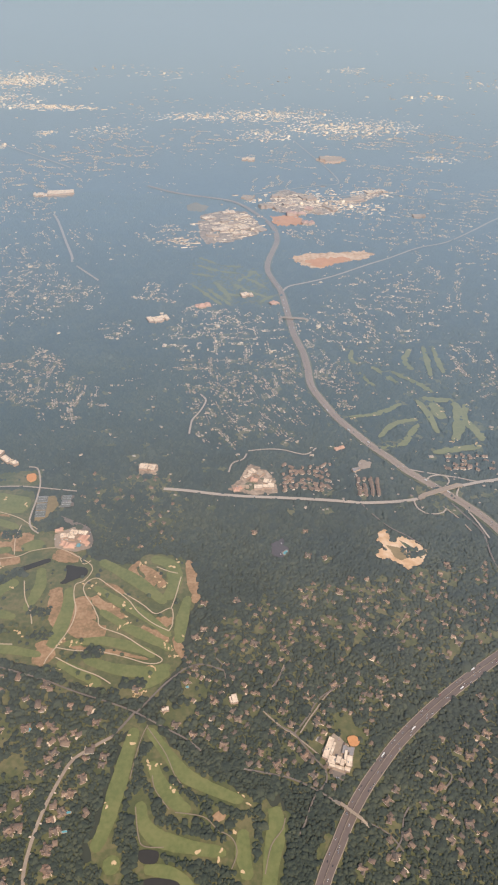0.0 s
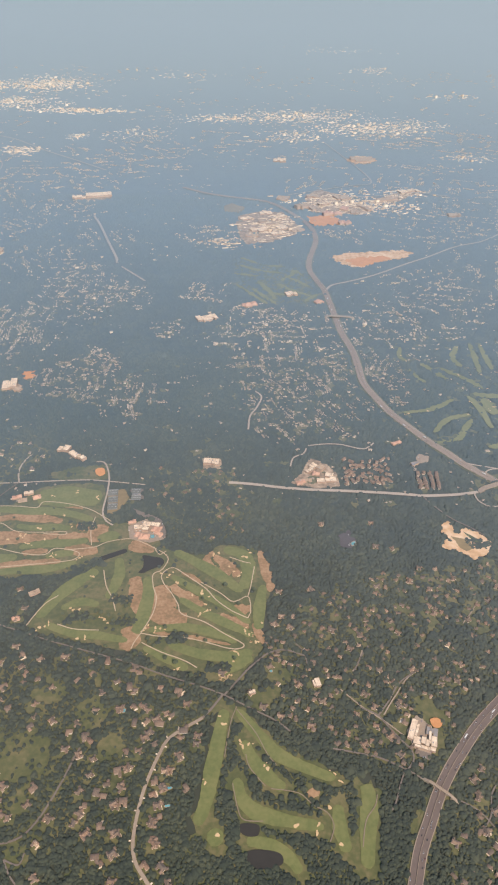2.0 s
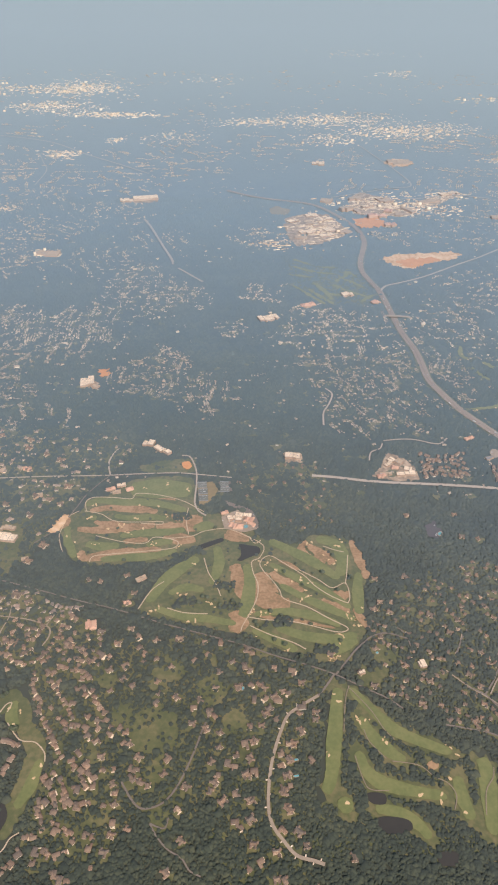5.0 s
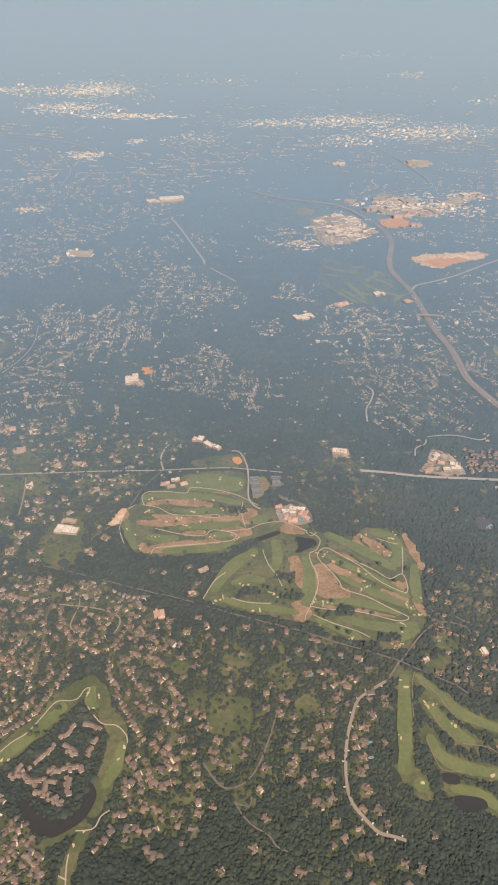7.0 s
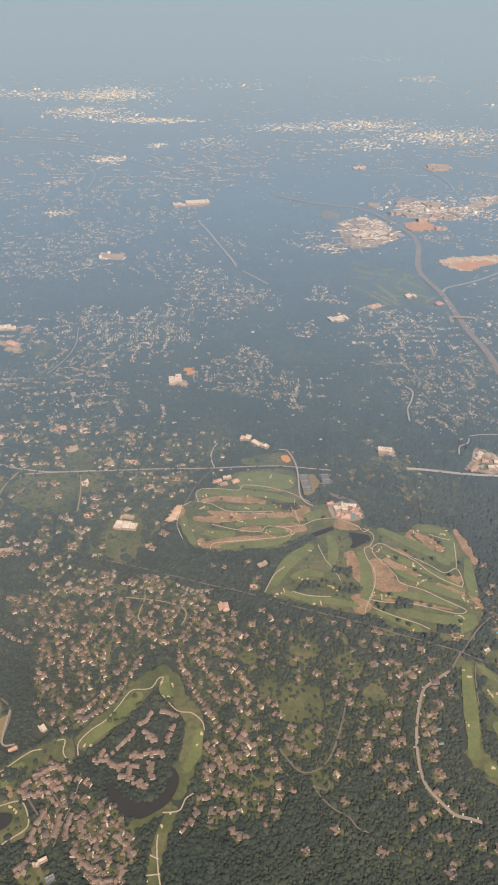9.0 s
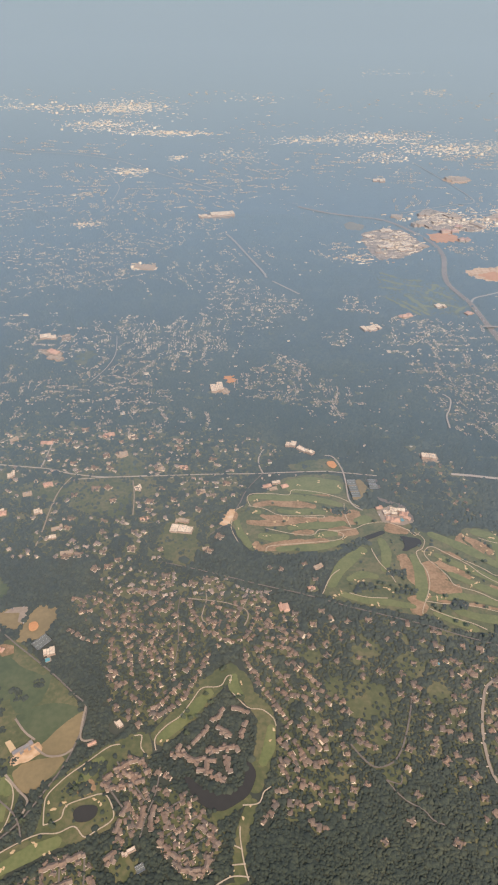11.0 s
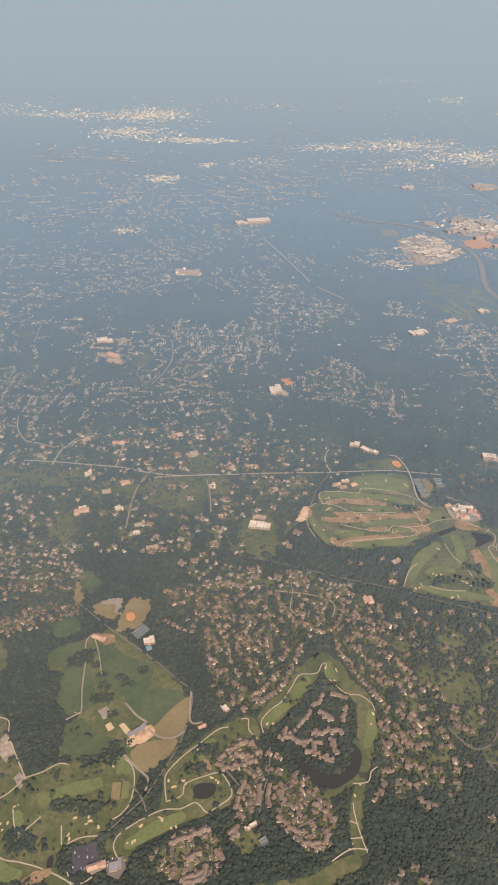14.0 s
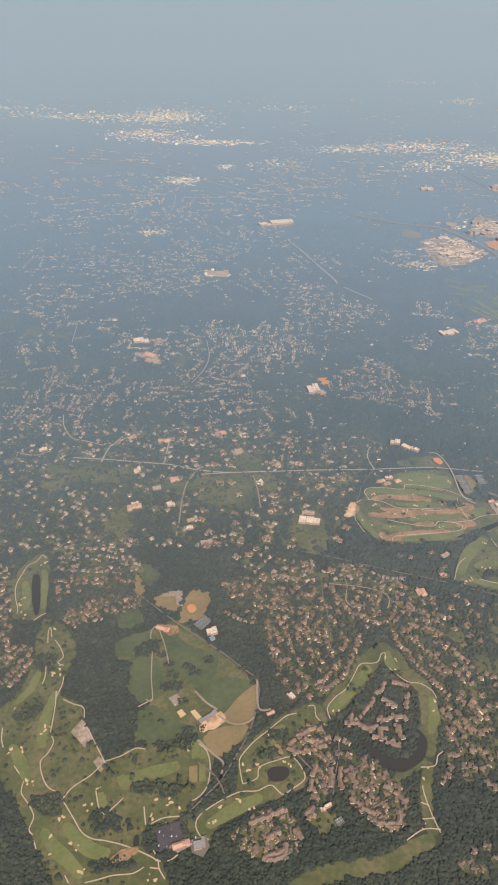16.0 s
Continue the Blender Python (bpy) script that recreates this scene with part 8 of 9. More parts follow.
for k, (points,) in enumerate(HOUSE_ROWS):  # rows of houses along bent streets
    line = curve_points(points, step=8)
    run = np.r_[0, np.cumsum(np.hypot(*np.diff(line, axis=0).T))]
    rng = np.random.default_rng(60 + k)
    clear_line(line, 2.4, 0.25)
    for s in np.arange(1.0, run[-1], 3.0):
        s += rng.normal(0, 0.25)
        x, y = (np.interp(s, run, line[:, i]) + rng.normal(0, 0.35) for i in (0, 1))
        dx, dy = (np.interp(s + 0.6, run, line[:, i]) - np.interp(s - 0.6, run, line[:, i]) for i in (0, 1))
        spots.append((x, y))
        rest.append((x, y, rng.uniform(2.5, 3.3), math.degrees(math.atan2(dy, dx)), False))
for k, (outline, count, size, left) in enumerate(NEIGHBOURHOODS):
    line = curve_points(outline, True, 4)
    found, lines_here = rows_of(line, size, count, 40 + k)
    for x, y, turn in found:
        if not at_cell(BUILT, [x], [y], False)[0] and room(x, y, size * 0.84):
            spots.append((x, y))
            rest.append((x, y, size * (0.8 if left > 0.8 else 1.0), turn, left > 0.8))
    if left < (0.63 if line[:, 1].mean() > 230 else 0.58):
        streets += [l[ok] for l, ok in lines_here if ok.sum() > 6]
rest.sort(key=lambda s: s[1])
yards = [(x, y - 0.8) for x, y, size, turn, hidden in rest if y > 215]
glades("estate_lawns", [(x + float(RNG.normal(0, 1.5)), y + float(RNG.normal(0, 1.5))) for x, y in yards if RNG.uniform() < 0.6], 2.0, 5.5, "patchy mown lawns round large houses", 0.33, 71)
glades("house_lawns", [(x + float(RNG.normal(0, 1.2)), y - 1.0) for row in HOUSES for x, y in row if RNG.uniform() < 0.7], 1.6, 4.2, "small mown lawns round houses among trees", 0.36, 72)
for x, y, size, turn, hidden in rest[:55]:
    kind = int(RNG.integers(0, 4))
    ob = copy_thing(protos[kind], pose(x, y, 0.2, 0, 0, turn + float(RNG.choice([0, 0, 90])) + float(RNG.normal(0, 9))))
    ob.scale = (size / 4.6 * float(RNG.uniform(0.8, 1.1)),) * 3
    clear_line(np.array([(x - 0.5, y - 1.2), (x + 0.5, y)]), size * (0.42 if hidden else 0.6), 0.1)
for p in protos:
    for o in (*p.children_recursive, p):
        bpy.data.objects.remove(o)


def many_houses(name, places, label, wall="wall", roof="roof", yard=0.0, wing=0.0):
    """Simple houses as one mesh: (x, y, size, turn)."""
    verts, faces, index, base = [], [], [], 0
    for x, y, size, turn in places:
        lx, ly = size * RNG.uniform(0.75, 1.2), size * RNG.uniform(0.5, 0.78)
        c, s = math.cos(radians(turn)), math.sin(radians(turn))
        masses = list(enumerate(house_shape(lx, ly, size * 0.34, size * 0.22, float(RNG.choice([0, size * 0.2])))))
        if RNG.uniform() < wing:  # a wing across the main block
            side = float(RNG.choice([-0.3, 0.3]))
            for k, (v, f) in enumerate(house_shape(ly * 1.1, lx * 0.42, size * 0.27, size * 0.17, 0.0)):
                masses.append((k, (np.stack([-v[:, 1] + side * lx, v[:, 0] - ly * 0.55, v[:, 2]], 1), f)))
        for k, (v, f) in masses:
            q = np.stack([c * v[:, 0] - s * v[:, 1] + x, s * v[:, 0] + c * v[:, 1] + y, v[:, 2] + 0.1], 1)
            t = quads_to_tris(f)
            verts.append(q)
            faces += [(a + base, b + base, e + base) for a, b, e in t]
            index += [k] * len(t)
            base += len(q)
        if RNG.uniform() < yard:  # a pale drive beside the house
            far = RNG.uniform(0.65, 0.95)
            q = np.array([(0.5 * lx, -1.1 * ly), (far * lx, -1.0 * ly), (far * lx, 0.6 * ly), (0.5 * lx, 0.4 * ly)])
            verts.append(np.stack([c * q[:, 0] - s * q[:, 1] + x, s * q[:, 0] + c * q[:, 1] + y, np.full(4, 0.2)], 1))
            faces += [(base, base + 1, base + 2), (base, base + 2, base + 3)]
            index += [2, 2]
            base += 4
    me = mesh_from(name, np.vstack(verts), faces, [wall, roof, "pale_roof"], index)
    return tagged(new(name, me), label, "houses", kind="stuff")


places, shaded = [], []
for x, y, size, turn, hidden in rest[55:]:
    (shaded if hidden else places).append((x, y, size * float(RNG.uniform(0.66, 0.98)), turn + float(RNG.choice([0, 0, 90])) + float(RNG.normal(0, 9))))
    clear_line(np.array([(x, y - 2.4), (x, y)]), size * (0.4 if hidden else 0.5), 0.15)
# brightness put into the colours: paler beyond 215 m, darker nearer and in woods
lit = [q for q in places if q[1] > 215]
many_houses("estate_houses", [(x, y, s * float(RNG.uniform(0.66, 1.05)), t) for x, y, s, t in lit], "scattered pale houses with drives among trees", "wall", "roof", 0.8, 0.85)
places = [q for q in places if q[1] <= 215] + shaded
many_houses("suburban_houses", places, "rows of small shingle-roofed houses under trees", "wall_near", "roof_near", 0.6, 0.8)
for k, line in enumerate(streets):
    clear_line(line, 1.0)
    tagged(part("street", ribbon(line, 0.4, -0.4, 0.50 + 0.0005 * k, 0.05), "asphalt"), "narrow grey residential street between houses", "road", kind="structure")
places, far_streets = [], []
greens = [(x + float(RNG.normal(0, 5)), y + float(RNG.normal(0, 6))) for points, width in FAIRWAYS for x, y in points for _ in range(2) if y > 380]
greens += [(float(RNG.normal(140, 11)), float(RNG.normal(341, 9))) for _ in range(46)]  # grass of the freeway junction
for q, (cx, cy, hx, hy, count, size) in enumerate(QUARTERS):
    rng = np.random.default_rng(2000 + q)
    size *= 0.29
    a, bend, ph = rng.uniform(-0.6, 0.6) + float(rng.choice([0, 1.57])), rng.uniform(0.5, 1.6), rng.uniform(0, 6)
    c, s = math.cos(a), math.sin(a)
    left, tries = count * 2.5, 0
    gap = size * 4.2
    while left > 0 and tries < 400:
        tries += 1
        across = rng.uniform() < 0.25
        v0 = gap * round(rng.normal(0, 0.55) * max(hx, hy) / gap)
        u0 = rng.normal(0, 0.5) * max(hx, hy)
        n = int(rng.integers(6, 20))
        u = u0 + np.arange(n) * size * 1.45
        v = v0 + bend * size * 1.6 * np.sin(u / (size * 9) + ph) + rng.normal(0, 0.12, n)
        if across:
            u, v = v, u
        line = np.stack([cx + c * u - s * v, cy + s * u + c * v], 1)
        ok = ((line[:, 0] - cx) / hx) ** 2 + ((line[:, 1] - cy) / hy) ** 2 < rng.uniform(0.7, 1.5)
        line = line[ok]
        if len(line) < 4 or at_cell(BUILT, line[:, 0], line[:, 1], False).any():
            continue
        if rng.uniform() < 0.4:
            far_streets.append(line)
        side = sides(line)
        turn = np.degrees(np.arctan2(-side[:, 0], side[:, 1]))
        for k in range(len(line)):
            for d in (1, -1):
                if rng.uniform() < 0.62:
                    left -= 1
                    px, py = line[k] + side[k] * d * size * 1.05 + rng.normal(0, 0.3, 2)
                    h = size * float(rng.lognormal(-0.12, 0.32)) * (1 + max(0, py - 800) / 2500)
                    places.append((px, py, h, turn[k] + rng.normal(0, 9)))
                    clear_line(np.array([(px, py - 3.2), (px, py)]), h * 0.6, 0.2)
                    if rng.uniform() < 0.16:
                        greens.append((px, py - 1.0))
# homesteads strewn in loose groups over the far country
for _ in range(26000):
    y = 320 + 2010 * RNG.uniform() ** 1.15
    half = 0.40 * (y + 330) + 20
    x = RNG.uniform(-290 - half, half)
    thick = noise.noise((x / 95, y / 130, 1.7)) + 0.45 * noise.noise((x / 30, y / 38, 5.1))
    if thick > 0.05 and (y > 430 or x < -130) and RNG.uniform() < (0.3 if y < 900 else 0.16) and not at_cell(BUILT, [x], [y], False)[0]:
        way = radians(60 * noise.noise((x / 60, y / 60, 9.0)))
        for k in range(int(RNG.integers(1, 5))):
            s = 1.2 * float(RNG.lognormal(-0.1, 0.38)) * (1 + max(0, y - 700) / 1600)
            px, py = x + k * 2.6 * math.cos(way) + float(RNG.normal(0, 0.5)), y + k * 2.6 * math.sin(way) + float(RNG.normal(0, 0.7))
            places.append((px, py, s, math.degrees(way) + float(RNG.choice([0, 0, 90]))))
            clear_line(np.array([(px, py - 3.0), (px, py)]), s * 0.6, 0.2)
        if RNG.uniform() < 0.35:
            greens.append((x, y - 1.5))
    elif thick > -0.45 and y < 1100 and RNG.uniform() < (0.3 if y < 520 else 0.14) and not at_cell(BUILT, [x], [y], False)[0]:  # houses that stand alone
        s = 1.3 * float(RNG.lognormal(-0.1, 0.4))
        places.append((x, y, s, float(RNG.uniform(-40, 40))))
        clear_line(np.array([(x, y - 3.0), (x, y)]), s * 0.6, 0.2)
        if RNG.uniform() < 0.3:
            greens.append((x, y - 1.5))
glades("far_lawns", greens, 1.4, 5.0, "hazy green clearings between far houses", 0.24, 73)
verts, faces, base = [], [], 0
for k, line in enumerate(far_streets):
    clear_line(line, 0.9, 0.0)
    side, z = sides(line) * 0.28, np.full((len(line), 1), 0.45 + 0.0003 * k)
    verts += [np.c_[line + side, z], np.c_[line - side, z]]
    n = len(line)
    faces += [(base + n + i, base + n + i + 1, base + i + 1, base + i) for i in range(n - 1)]
    base += 2 * n
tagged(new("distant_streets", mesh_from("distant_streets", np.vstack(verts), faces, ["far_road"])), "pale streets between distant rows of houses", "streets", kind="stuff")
# brighter wall and roof colours from 520 m on, to show through the haze
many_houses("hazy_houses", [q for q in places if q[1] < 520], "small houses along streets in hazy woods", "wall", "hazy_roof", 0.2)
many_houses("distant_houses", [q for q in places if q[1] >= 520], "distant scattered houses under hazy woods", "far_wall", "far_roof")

# business districts far off: flat-roofed blocks and a few towers
verts, faces, index, base = [], [], [], 0
for cx, cy, hx, hy, count, size in DISTRICTS:
    for _ in range(int(count * ((2.2 if cx < -300 else 3.2) if cy > 1300 else 3.0))):
        u, v = RNG.normal(0, 0.5, 2)
        x, y = cx + u * hx, cy + v * hy
        fine_grain = 0.62 if cy > 1300 else 1.0
        lx, ly = size * RNG.lognormal(-1.0, 0.65) * fine_grain, size * RNG.uniform(0.08, 0.26) * fine_grain
        h = size * (RNG.uniform(0.25, 0.45) if RNG.uniform() < 0.02 else RNG.uniform(0.07, 0.13))
        h = max(h, 0.6)
        if h > size * 0.2 and size > 5:
            lx, ly = size * 0.5, size * 0.4
        a = RNG.normal(15, 12)
        c, s = math.cos(radians(a)), math.sin(radians(a))
        q = np.array([(-lx, -ly, 0), (lx, -ly, 0), (lx, ly, 0), (-lx, ly, 0), (-lx, -ly, h * 2), (lx, -ly, h * 2), (lx, ly, h * 2), (-lx, ly, h * 2)]) / 2
        verts.append(np.stack([c * q[:, 0] - s * q[:, 1] + x, s * q[:, 0] + c * q[:, 1] + y, q[:, 2]], 1))
        for k, f in enumerate(((0, 1, 5, 4), (1, 2, 6, 5), (2, 3, 7, 6), (3, 0, 4, 7), (4, 5, 6, 7))):
            faces.append([base + i for i in f])
            index.append(int(k == 4))
        base += 8
        clear_line(np.array([(x - 1, y - 6), (x + 1, y)]), size * 0.5, 0.2)
city = tagged(new("distant_town", mesh_from("distant_town", np.vstack(verts), faces, ["far_wall", "flat_roof"], index)), "hazy town blocks with pale flat roofs and towers", "buildings", kind="stuff")

# ---- paved and bare ground ----
PAVED_LABELS = {"asphalt": "dark asphalt car park", "concrete": "pale paved yard round buildings", "earth": "bare sandy earth cleared of trees", "clay": "bare orange clay ground", "sand": "pale sand riding ring", "dry": "bare reddish-brown dry earth", "tarmac": "dark fresh tarmac car park", "paving": "pale paved lot among low commercial buildings", "straw": "dry straw-coloured plot", "meadow": "scrubby green patch left between bare earth", "fairway": "mown green practice plot"}
for k, (outline, kind) in enumerate(PAVED):
    if kind in ("earth", "clay"):
        line = curve_points(outline, True, 7)
        line = rough_edge(line, 0.25 + max(0.0, line[:, 1].mean() - 200) * 0.003, 700 + k)
    else:
        line = np.vstack([np.linspace(p, q, 4, endpoint=False) for p, q in zip(np.array(outline), np.roll(np.array(outline), -1, 0))])
        line = rough_edge(line, 0.06, 700 + k)
    if kind == "paving" and 400 < line[:, 1].mean() < 800:
        line = line.mean(0) + (line - line.mean(0)) * 0.72
    clear_area(line)
    tagged(part("paved_ground", patch(line, (0.30 if kind == "paving" else 0.60) + 0.003 * k), kind), PAVED_LABELS[kind], "ground", kind="structure")
for k, (outline,) in enumerate(DIAMONDS):
    line = curve_points(outline, True, 6)
    clear_area(line)
    tagged(part("ball_diamond", patch(line, 0.84 + 0.002 * k), "clay"), "orange clay infield of a ball field", "sports field", kind="structure")
for k, (outline,) in enumerate(POOLS):
    line = curve_points(outline, True, 4)
    line = line.mean(0) + (line - line.mean(0)) * 0.7
    pool = tagged(new("swimming_pool"), "turquoise swimming pool with a pale rim", "pool", "swimming pools")
    rim = line + (line - line.mean(0)) * 0.35
    part("rim", patch(rim, 0.82 + 0.004 * k, 0.3), "concrete", pool)
    part("water", patch(line, 0.87 + 0.004 * k), "pool", pool)
    clear_area(rim)


# ---- larger buildings ----
def hall(name, rows, label, category="building"):
    """Flat-roofed blocks with a parapet and roof plant, all of one building."""
    cx, cy = np.mean([r[0] for r in rows]), np.mean([r[1] for r in rows])
    top = tagged(new(name), label, category)
    top.location = (cx, cy, 0.1)
    rng = np.random.default_rng(int(abs(cx * 7 + cy)))
    k = 0
    for x0, y0, lx0, ly0, turn, h0, roof in rows:
        c, s = math.cos(radians(turn)), math.sin(radians(turn))
        # each block is a few joined masses of unlike depth and height
        cuts = np.r_[0, np.sort(rng.uniform(0.15, 0.85, 3 if lx0 > 9 else 2 if lx0 > 5 else 1)), 1]
        for u0, u1 in zip(cuts[:-1], cuts[1:]):
            k += 1
            lx, ly = lx0 * (u1 - u0) * 1.02, ly0 * rng.uniform(0.62, 1.05)
            u, v = lx0 * ((u0 + u1) / 2 - 0.5), rng.uniform(-0.2, 0.2) * ly0
            x, y = x0 + c * u - s * v, y0 + s * u + c * v
            h = h0 * rng.uniform(0.45, 0.75) + 0.3 + 0.013 * k
            block = part("wall", box(bmesh.new(), x - cx, y - cy, 0, lx, ly, h, turn), "brick", top)
            if roof == "tile_roof":  # a hipped roof in place of the flat one
                long, wide = (lx, ly) if lx > ly else (ly, lx)
                (_, _), (rv, rf) = house_shape(long, wide, 0.1, wide * 0.3, wide * 0.35)
                part("roof", bm_from(rv, rf, (x - cx, y - cy, h), turn if lx > ly else turn + 90), roof, top)
                continue
            slab = part("roof", box(bmesh.new(), x - cx, y - cy, h, lx + 0.1, ly + 0.1, 0.12, turn, 0.05), roof, top)
            bm = bmesh.new()
            for side in (1, -1):
                box(bm, x - cx - s * side * ly / 2, y - cy + c * side * ly / 2, h, lx + 0.2, 0.14, 0.22, turn)
                box(bm, x - cx + c * side * lx / 2, y - cy + s * side * lx / 2, h, 0.14, ly + 0.2, 0.22, turn)
            part("parapet", bm, "concrete", slab, "pale parapet")
            for _ in range(int(min(4, lx * ly / 12))):
                a, b = rng.uniform(-0.36, 0.36, 2)
                part("roof_unit", box(bmesh.new(), x - cx + c * a * lx - s * b * ly, y - cy + s * a * lx + c * b * ly, h + 0.1, rng.uniform(0.3, 0.8), rng.uniform(0.3, 0.6), 0.3, turn, 0.05), "steel", slab, "grey metal roof unit")
        clear_line(np.array([(x0 - c * lx0 * 0.4, y0 - s * lx0 * 0.4), (x0 + c * lx0 * 0.4, y0 + s * lx0 * 0.4)]), ly0 * 0.5 + 1.6)
        spots.append((x0, y0))
    return top


SCHOOL = [(49.0 + (x - 49.0) * 1.15, 159.0 + (y - 159.0) * 1.15, lx * 1.2, ly * 1.2, t, h, r) for x, y, lx, ly, t, h, r in SCHOOL]
hall("school", SCHOOL, "pale flat-roofed school with several wings by the freeway", "school")
CLUBHOUSE = [(-100.5 + (x + 100.5) * 1.1, 294.0 + (y - 294.0) * 1.1, lx * 1.0, ly * 0.95, t, h, r) for x, y, lx, ly, t, h, r in CLUBHOUSE]
hall("clubhouse", CLUBHOUSE, "large golf clubhouse with pinkish tiled and pale roofs", "clubhouse")
HALL_LABELS = {"pale_roof": "long hall with a bright pale flat roof", "grey_roof": "long hall with a grey metal roof", "flat_roof": "flat-roofed commercial block on paved ground", "tile_roof": "building with reddish tiled roof"}
for row in HALLS:
    hall("hall", [row], HALL_LABELS[row[6]] + (" in the hazy distance" if row[1] > 500 else ""))
for x, y, lx, ly, turn, h, kind in COURTS:
    court = tagged(new("tennis_court"), "blue-green tennis court with white lines and fence", "tennis court", "tennis courts")
    court.matrix_basis = pose(x, y, 0.70, 0, 0, turn)
    part("surface", box(bmesh.new(), 0, 0, 0, lx, ly, 0.12), "court", court)
    bm = bmesh.new()
    for v in (-0.4, 0.0, 0.4):
        box(bm, 0, v * ly, 0.12, lx * 0.85, 0.06, 0.02)
    part("line", bm, "paint_white", court, "white court line")
    bm = bmesh.new()
    for side in (1, -1):
        box(bm, 0, side * ly / 2, 0, lx, 0.04, 0.6)
        box(bm, side * lx / 2, 0, 0, 0.04, ly, 0.6)
    part("fence", bm, "steel", court, "low metal fence")
    clear_line(np.array([(x - 1, y), (x + 1, y)]), max(lx, ly) * 0.5 + 1)


def terrace(points, k):
    """A row of joined town houses, each unit with its own wall and roof."""
    line = curve_points(points, step=10)
    run = np.r_[0, np.cumsum(np.hypot(*np.diff(line, axis=0).T))]
    count = max(2, int(run[-1] / 1.5))
    row = tagged(new("terrace_row"), "row of joined brown-roofed town houses in a ring", "houses", "town house rows")
    rng = np.random.default_rng(900 + k)
    for s in (np.arange(count) + 0.5) / count * run[-1]:
        x, y = np.interp(s, run, line[:, 0]), np.interp(s, run, line[:, 1])
        d = np.array([np.interp(s + 0.5, run, line[:, 0]), np.interp(s + 0.5, run, line[:, 1])]) - np.array([np.interp(s - 0.5, run, line[:, 0]), np.interp(s - 0.5, run, line[:, 1])])
        side = np.array([-d[1], d[0]]) / max(np.hypot(*d), 1e-6) * rng.normal(0, 0.38)
        x, y = x + side[0], y + side[1]
        if rng.uniform() < 0.1:
            continue
        (w, wf), (r, rf) = house_shape(run[-1] / count * rng.uniform(0.86, 1.0), 2.0 + rng.uniform(-0.3, 0.4), 0.9 + rng.uniform(0, 0.35), 0.5 + rng.uniform(0, 0.25), float(rng.choice([0.0, 0.0, 0.35])))
        turn = math.degrees(math.atan2(d[1], d[0]))
        wall = part("wall", bm_from(w, wf, (x, y, 0.1), turn), "house_wall", row)
        part("roof", bm_from(r, rf, (x, y, 0.1), turn), "terrace_roof", wall)
    clear_line(line, 2.6, 0.3)
    clear_line(line, 1.2)
    return row


for k, (points,) in enumerate(TERRACES):
    terrace(points, k)


# parked cars stand in rows on the car parks
verts, faces, base = [], [], 0
for outline, kind in PAVED:
    line = curve_points(outline, True, 4)
    if kind not in ("asphalt", "concrete", "tarmac") or line[:, 1].mean() > 420:
        continue
    lo, hi = line.min(0), line.max(0)
    a = RNG.uniform(-0.3, 0.3)
    for v in np.arange(lo[1] - 6, hi[1] + 6, 1.5):
        for u in np.arange(lo[0] - 6, hi[0] + 6, 0.75):
            x, y = u * math.cos(a) - v * math.sin(a) * 0.2, v + u * math.sin(a) * 0.2
            if RNG.uniform() < (0.1 if kind != "concrete" and y < 200 else 0.05) and inside(line, np.array([x]), np.array([y]))[0] and room(x, y, 2.6):
                q = np.array([(-0.24, -0.5, 0), (0.24, -0.5, 0), (0.24, 0.5, 0), (-0.24, 0.5, 0), (-0.2, -0.3, 0.32), (0.2, -0.3, 0.32), (0.2, 0.3, 0.32), (-0.2, 0.3, 0.32)])
                verts.append(q + (x, y, 0.8))
                faces += [[base + i for i in f] for f in ((0, 1, 5, 4), (1, 2, 6, 5), (2, 3, 7, 6), (3, 0, 4, 7), (4, 5, 6, 7))]
                base += 8
tagged(new("parked_cars", mesh_from("parked_cars", np.vstack(verts), faces, ["parked"])), "rows of small parked cars on the car parks", "cars", kind="stuff")

# ---- bridges ----
def bridge(ax, ay, bx, by, width, label):
    """A road bridge: deck, parapets, piers and ramped ends."""
    a, b = Vector((ax, ay)), Vector((bx, by))
    d = (b - a).normalized()
    turn, length = math.degrees(math.atan2(d.y, d.x)), (b - a).length
    top = tagged(new("bridge"), label, "bridge")
    top.matrix_basis = pose((ax + bx) / 2, (ay + by) / 2, 0, 0, 0, turn)
    deck = part("deck", box(bmesh.new(), 0, 0, 1.9, length, width, 0.3, 0, 0.05), "concrete", top)
    part("roadway", box(bmesh.new(), 0, 0, 2.2, length, width * 0.8, 0.05), "concrete", deck, "pale grey roadway")
    for side in (1, -1):
        part("parapet", box(bmesh.new(), 0, side * width * 0.46, 2.2, length, 0.2, 0.3), "concrete", deck)
        bm = bmesh.new()
        e = side * length / 2
        f = side * (length / 2 + 4)
        v = [bm.verts.new(p) for p in ((e, -width / 2, 2.2), (e, width / 2, 2.2), (f, width / 2, 0.6), (f, -width / 2, 0.6), (e, -width / 2, 0), (e, width / 2, 0), (f, width / 2, 0), (f, -width / 2, 0))]
        for q in ((0, 1, 2, 3), (0, 3, 7, 4), (1, 5, 6, 2), (4, 5, 1, 0), (3, 2, 6, 7)):
            bm.faces.new([v[i] for i in q])
        bmesh.ops.recalc_face_normals(bm, faces=bm.faces[:])
        part("ramp", bm, "concrete", top)
    for u in (-0.28, 0.0, 0.28):
        for side in (1, -1):
            part("pier", box(bmesh.new(), u * length, side * width * 0.3, 0.3, 0.4, 0.4, 1.6), "concrete", top)
    return top


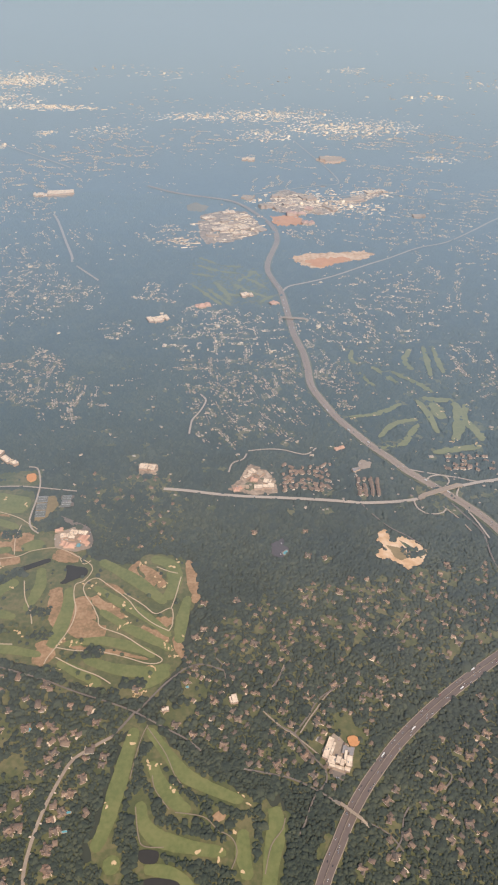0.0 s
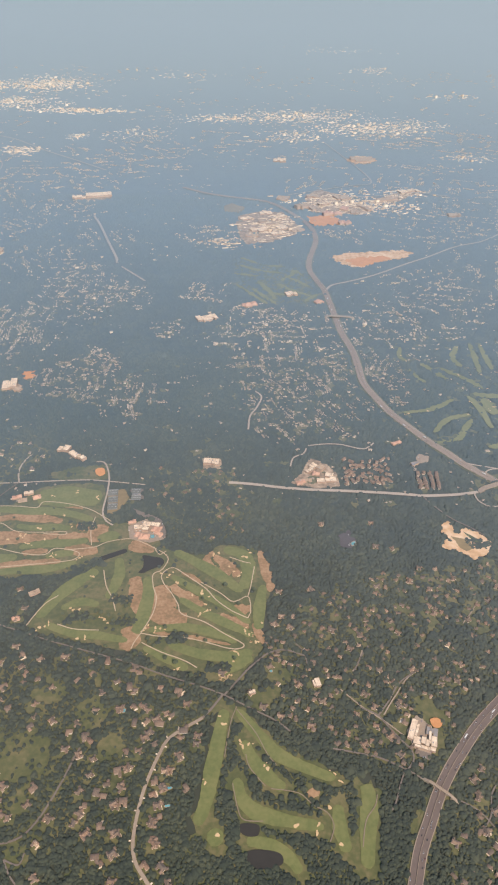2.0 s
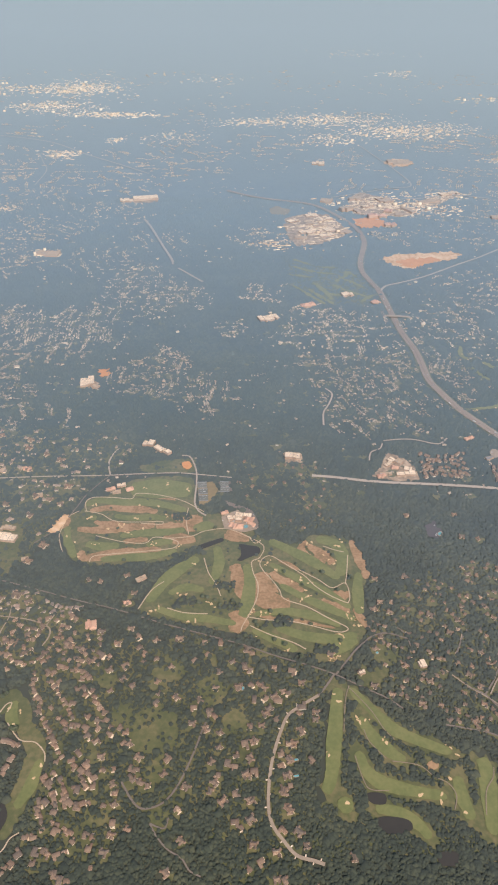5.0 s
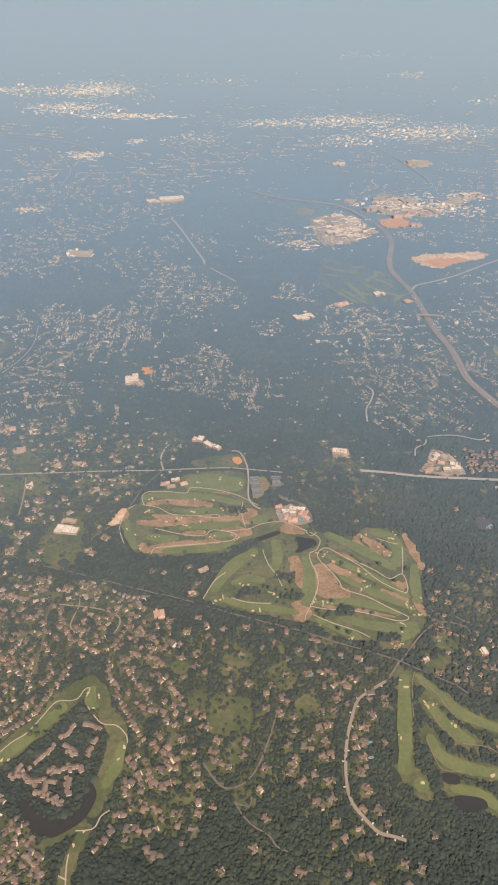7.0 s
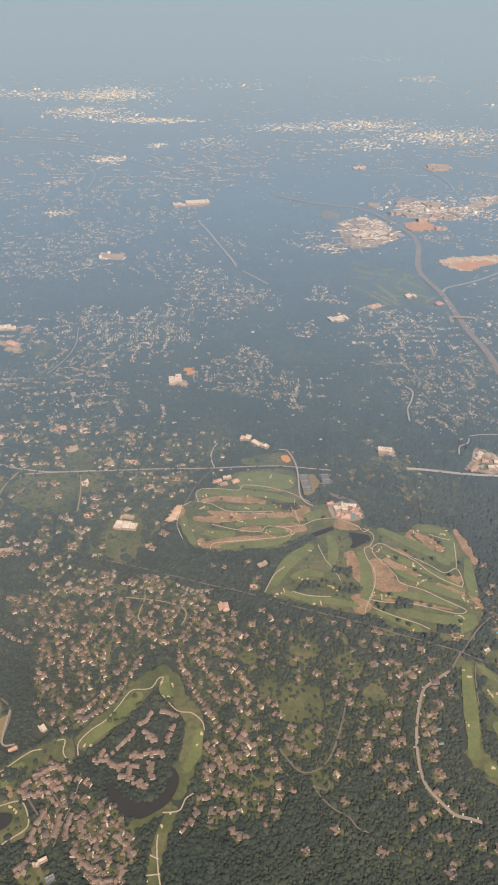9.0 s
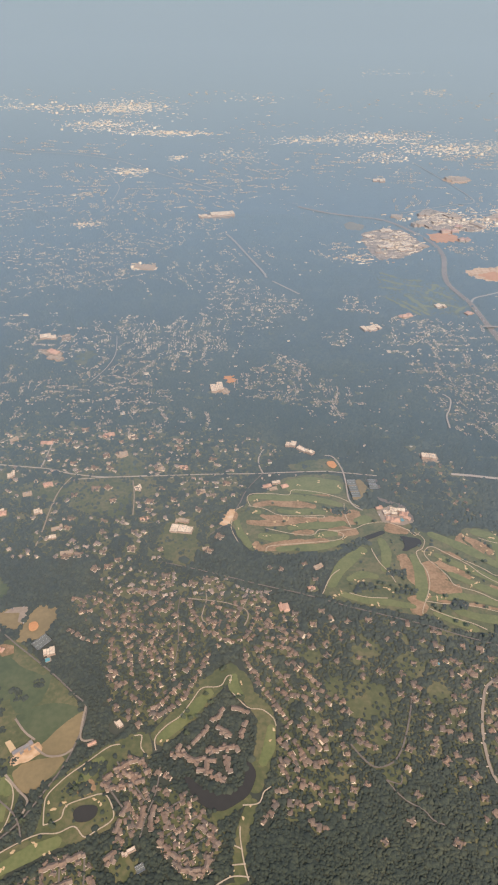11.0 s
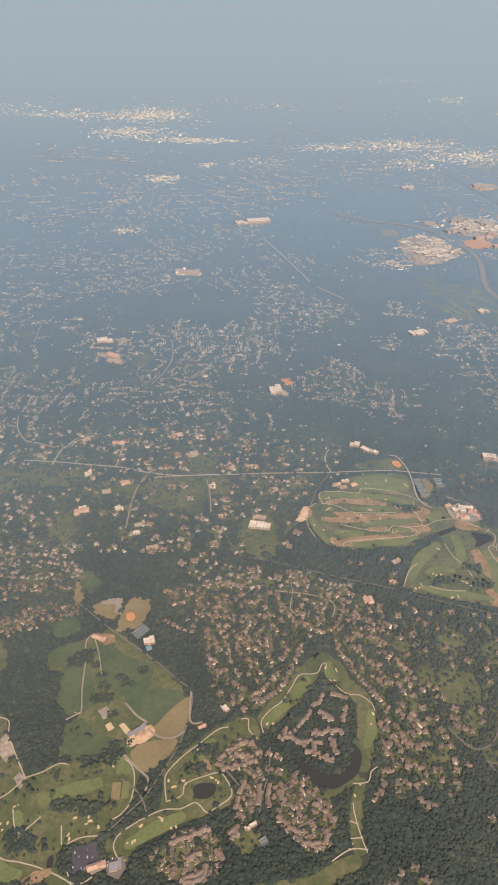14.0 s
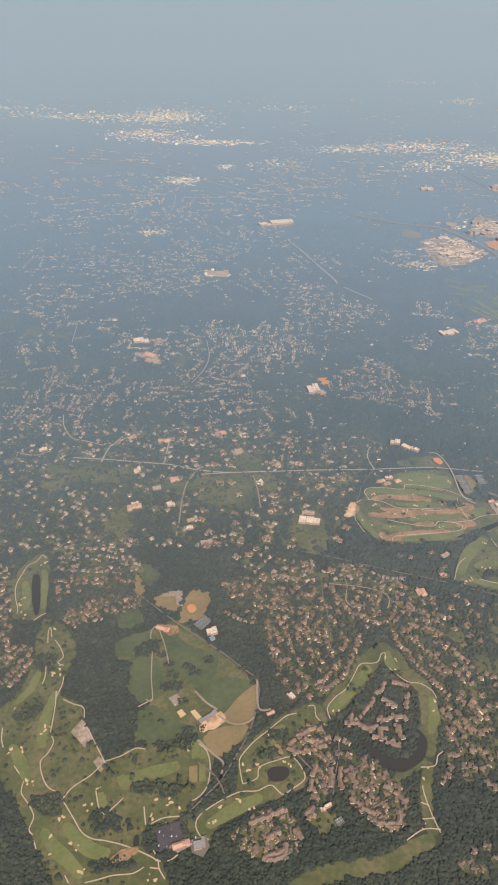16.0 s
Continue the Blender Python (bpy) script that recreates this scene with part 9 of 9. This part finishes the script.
bridge(45.9, 137.7, 54.2, 131.3, 1.1, "concrete road bridge over the broad freeway")
bridge(124.0, 337.6, 150.0, 348.7, 3.6, "broad concrete overpass at the freeway junction")
bridge(41.5, 600.0, 63.0, 598.0, 3.0, "far road bridge over the curving freeway")


# ---- traffic ----
def car(paint, lorry):
    top = tagged(new("lorry" if lorry else "car"), "white box lorry driving on the freeway" if lorry else {"paint_white": "white car on the freeway", "paint_dark": "dark car on the freeway", "paint_silver": "silver car on the freeway", "paint_red": "red car on the freeway"}[paint], "lorry" if lorry else "car", "traffic on the freeways")
    if lorry:
        part("trailer", box(bmesh.new(), -0.35, 0, 0.22, 2.3, 0.56, 0.62, 0, 0.04), paint, top)
        part("cab", box(bmesh.new(), 1.1, 0, 0.18, 0.5, 0.52, 0.55, 0, 0.1), paint, top)
        axles = (1.1, -0.9, -1.25)
    else:
        part("body", box(bmesh.new(), 0, 0, 0.08, 1.0, 0.42, 0.16, 0, 0.04), paint, top)
        part("cabin", box(bmesh.new(), -0.05, 0, 0.24, 0.55, 0.36, 0.12, 0, 0.05), "glass", top, "dark glazed cabin")
        axles = (0.3, -0.3)
    for u in axles:
        for side in (1, -1):
            bm = bmesh.new()
            bmesh.ops.create_cone(bm, cap_ends=True, segments=8, radius1=0.1, radius2=0.1, depth=0.08, matrix=pose(u, side * 0.22, 0.1, 90, 0, 0))
            part("wheel", bm, "rubber", top)
    return top


kinds = [car("paint_white", False), car("paint_dark", False), car("paint_silver", False), car("paint_red", False), car("paint_white", True)]
for (points, width), count in zip(FREEWAYS, (105, 120)):
    line = curve_points(points, step=12)
    run = np.r_[0, np.cumsum(np.hypot(*np.diff(line, axis=0).T))]
    s = sides(line)
    for _ in range(count):
        u = RNG.uniform(0.02, 0.98 if count == 105 else 0.6) * run[-1]
        i = int(np.searchsorted(run, u)) - 1
        d = line[i + 1] - line[i]
        side = float(RNG.choice([1, -1]))
        off = side * float(RNG.choice([0.14, 0.24, 0.34, 0.42])) * width
        p = line[i] + d * (u - run[i]) / (run[i + 1] - run[i]) + s[i] * off
        k = int(RNG.choice([0, 0, 0, 1, 1, 1, 2, 2, 2, 3, 4]))
        ob = copy_thing(kinds[k], pose(p[0], p[1], 0.735, 0, 0, math.degrees(math.atan2(d[1], d[0])) + (0 if side < 0 else 180)))
        ob.scale = (0.85,) * 3
for p in kinds:
    for o in (*p.children_recursive, p):
        bpy.data.objects.remove(o)


# ---- single trees ----
def lone_tree(k):
    """A tree: tapered trunk with limbs, and a crown of many leaf clumps."""
    rng = np.random.default_rng(1300 + k)
    top = tagged(new("tree"), "single dark green leafy tree on golf grass", "tree", "single trees")
    bm = bmesh.new()
    bmesh.ops.create_cone(bm, cap_ends=True, segments=7, radius1=0.16, radius2=0.08, depth=1.5, matrix=pose(0, 0, 0.75))
    for j in range(4):
        bmesh.ops.create_cone(bm, cap_ends=True, segments=5, radius1=0.07, radius2=0.03, depth=1.0, matrix=pose(0, 0, 1.1, 0, 0, 90 * j + 20) @ pose(0, 0, 0, 40, 0, 0) @ pose(0, 0, 0.5))
    part("trunk", bm, "bark", top)
    bm = bmesh.new()
    for j in range(26):
        a, e, r = rng.uniform(0, 6.28), rng.uniform(-0.3, 1.4), rng.uniform(0.5, 0.95)
        size = rng.uniform(0.30, 0.52)
        bmesh.ops.create_icosphere(bm, subdivisions=1, radius=size, matrix=pose(r * math.cos(a) * math.cos(e), r * math.sin(a) * math.cos(e), 1.75 + 0.85 * r * math.sin(e), *rng.uniform(0, 90, 3)) @ Matrix.Diagonal((1, 1, 0.8, 1)))
    for v in bm.verts:
        v.co += Vector(rng.normal(0, 0.06, 3))
    part("crown", bm, "tree_leaves", top)
    return top


trees = [lone_tree(k) for k in range(4)]
for row in LONE_TREES:
    for x, y in row:
        for _ in range(2 if y < 170 else 1):
            p = copy_thing(trees[int(RNG.integers(0, 4))], pose(x + float(RNG.normal(0, 1.3)), y + float(RNG.normal(0, 1.3)), 0.1, 0, 0, float(RNG.uniform(0, 360))))
            p.scale = (float(RNG.uniform(0.7, 1.25)),) * 3
for p in trees:
    for o in (*p.children_recursive, p):
        bpy.data.objects.remove(o)


# ---- woods ----
for row in WOOD_CLUMPS:
    for x, y in row:
        clear_line(np.array([(x - 3.0, y), (x + 3.0, y)]), 3.0, 0.8)
for row in MEADOW_CLUMPS:
    for x, y in row:
        clear_line(np.array([(x - 1.6, y), (x + 1.6, y)]), 1.7, 0.75)
tents, mounds = dome_shapes(10, 120), mound_shapes(12, 160)
grow(-260, 30, 2.5, 1.8, 1.3, tents, "woods_below", "dense green tree crowns below the flight")
grow(30, 170, 0.98, 0.78, 1.0, mounds, "near_woods", "dense dark green summer tree crowns")
grow(170, 300, 1.16, 0.92, 1.2, mounds, "middle_woods", "dense green tree crowns in light haze")
grow(300, 520, 1.55, 1.25, 1.6, tents, "middle_woods_beyond", "dense blue-green tree crowns in haze")
grow(520, 1000, 2.5, 2.0, 1.75, tents, "far_woods", "far hazy woodland crowns")
grow(1000, 2150, 5.2, 3.8, 1.25, tents, "farthest_woods", "far bluish woodland fading into haze")
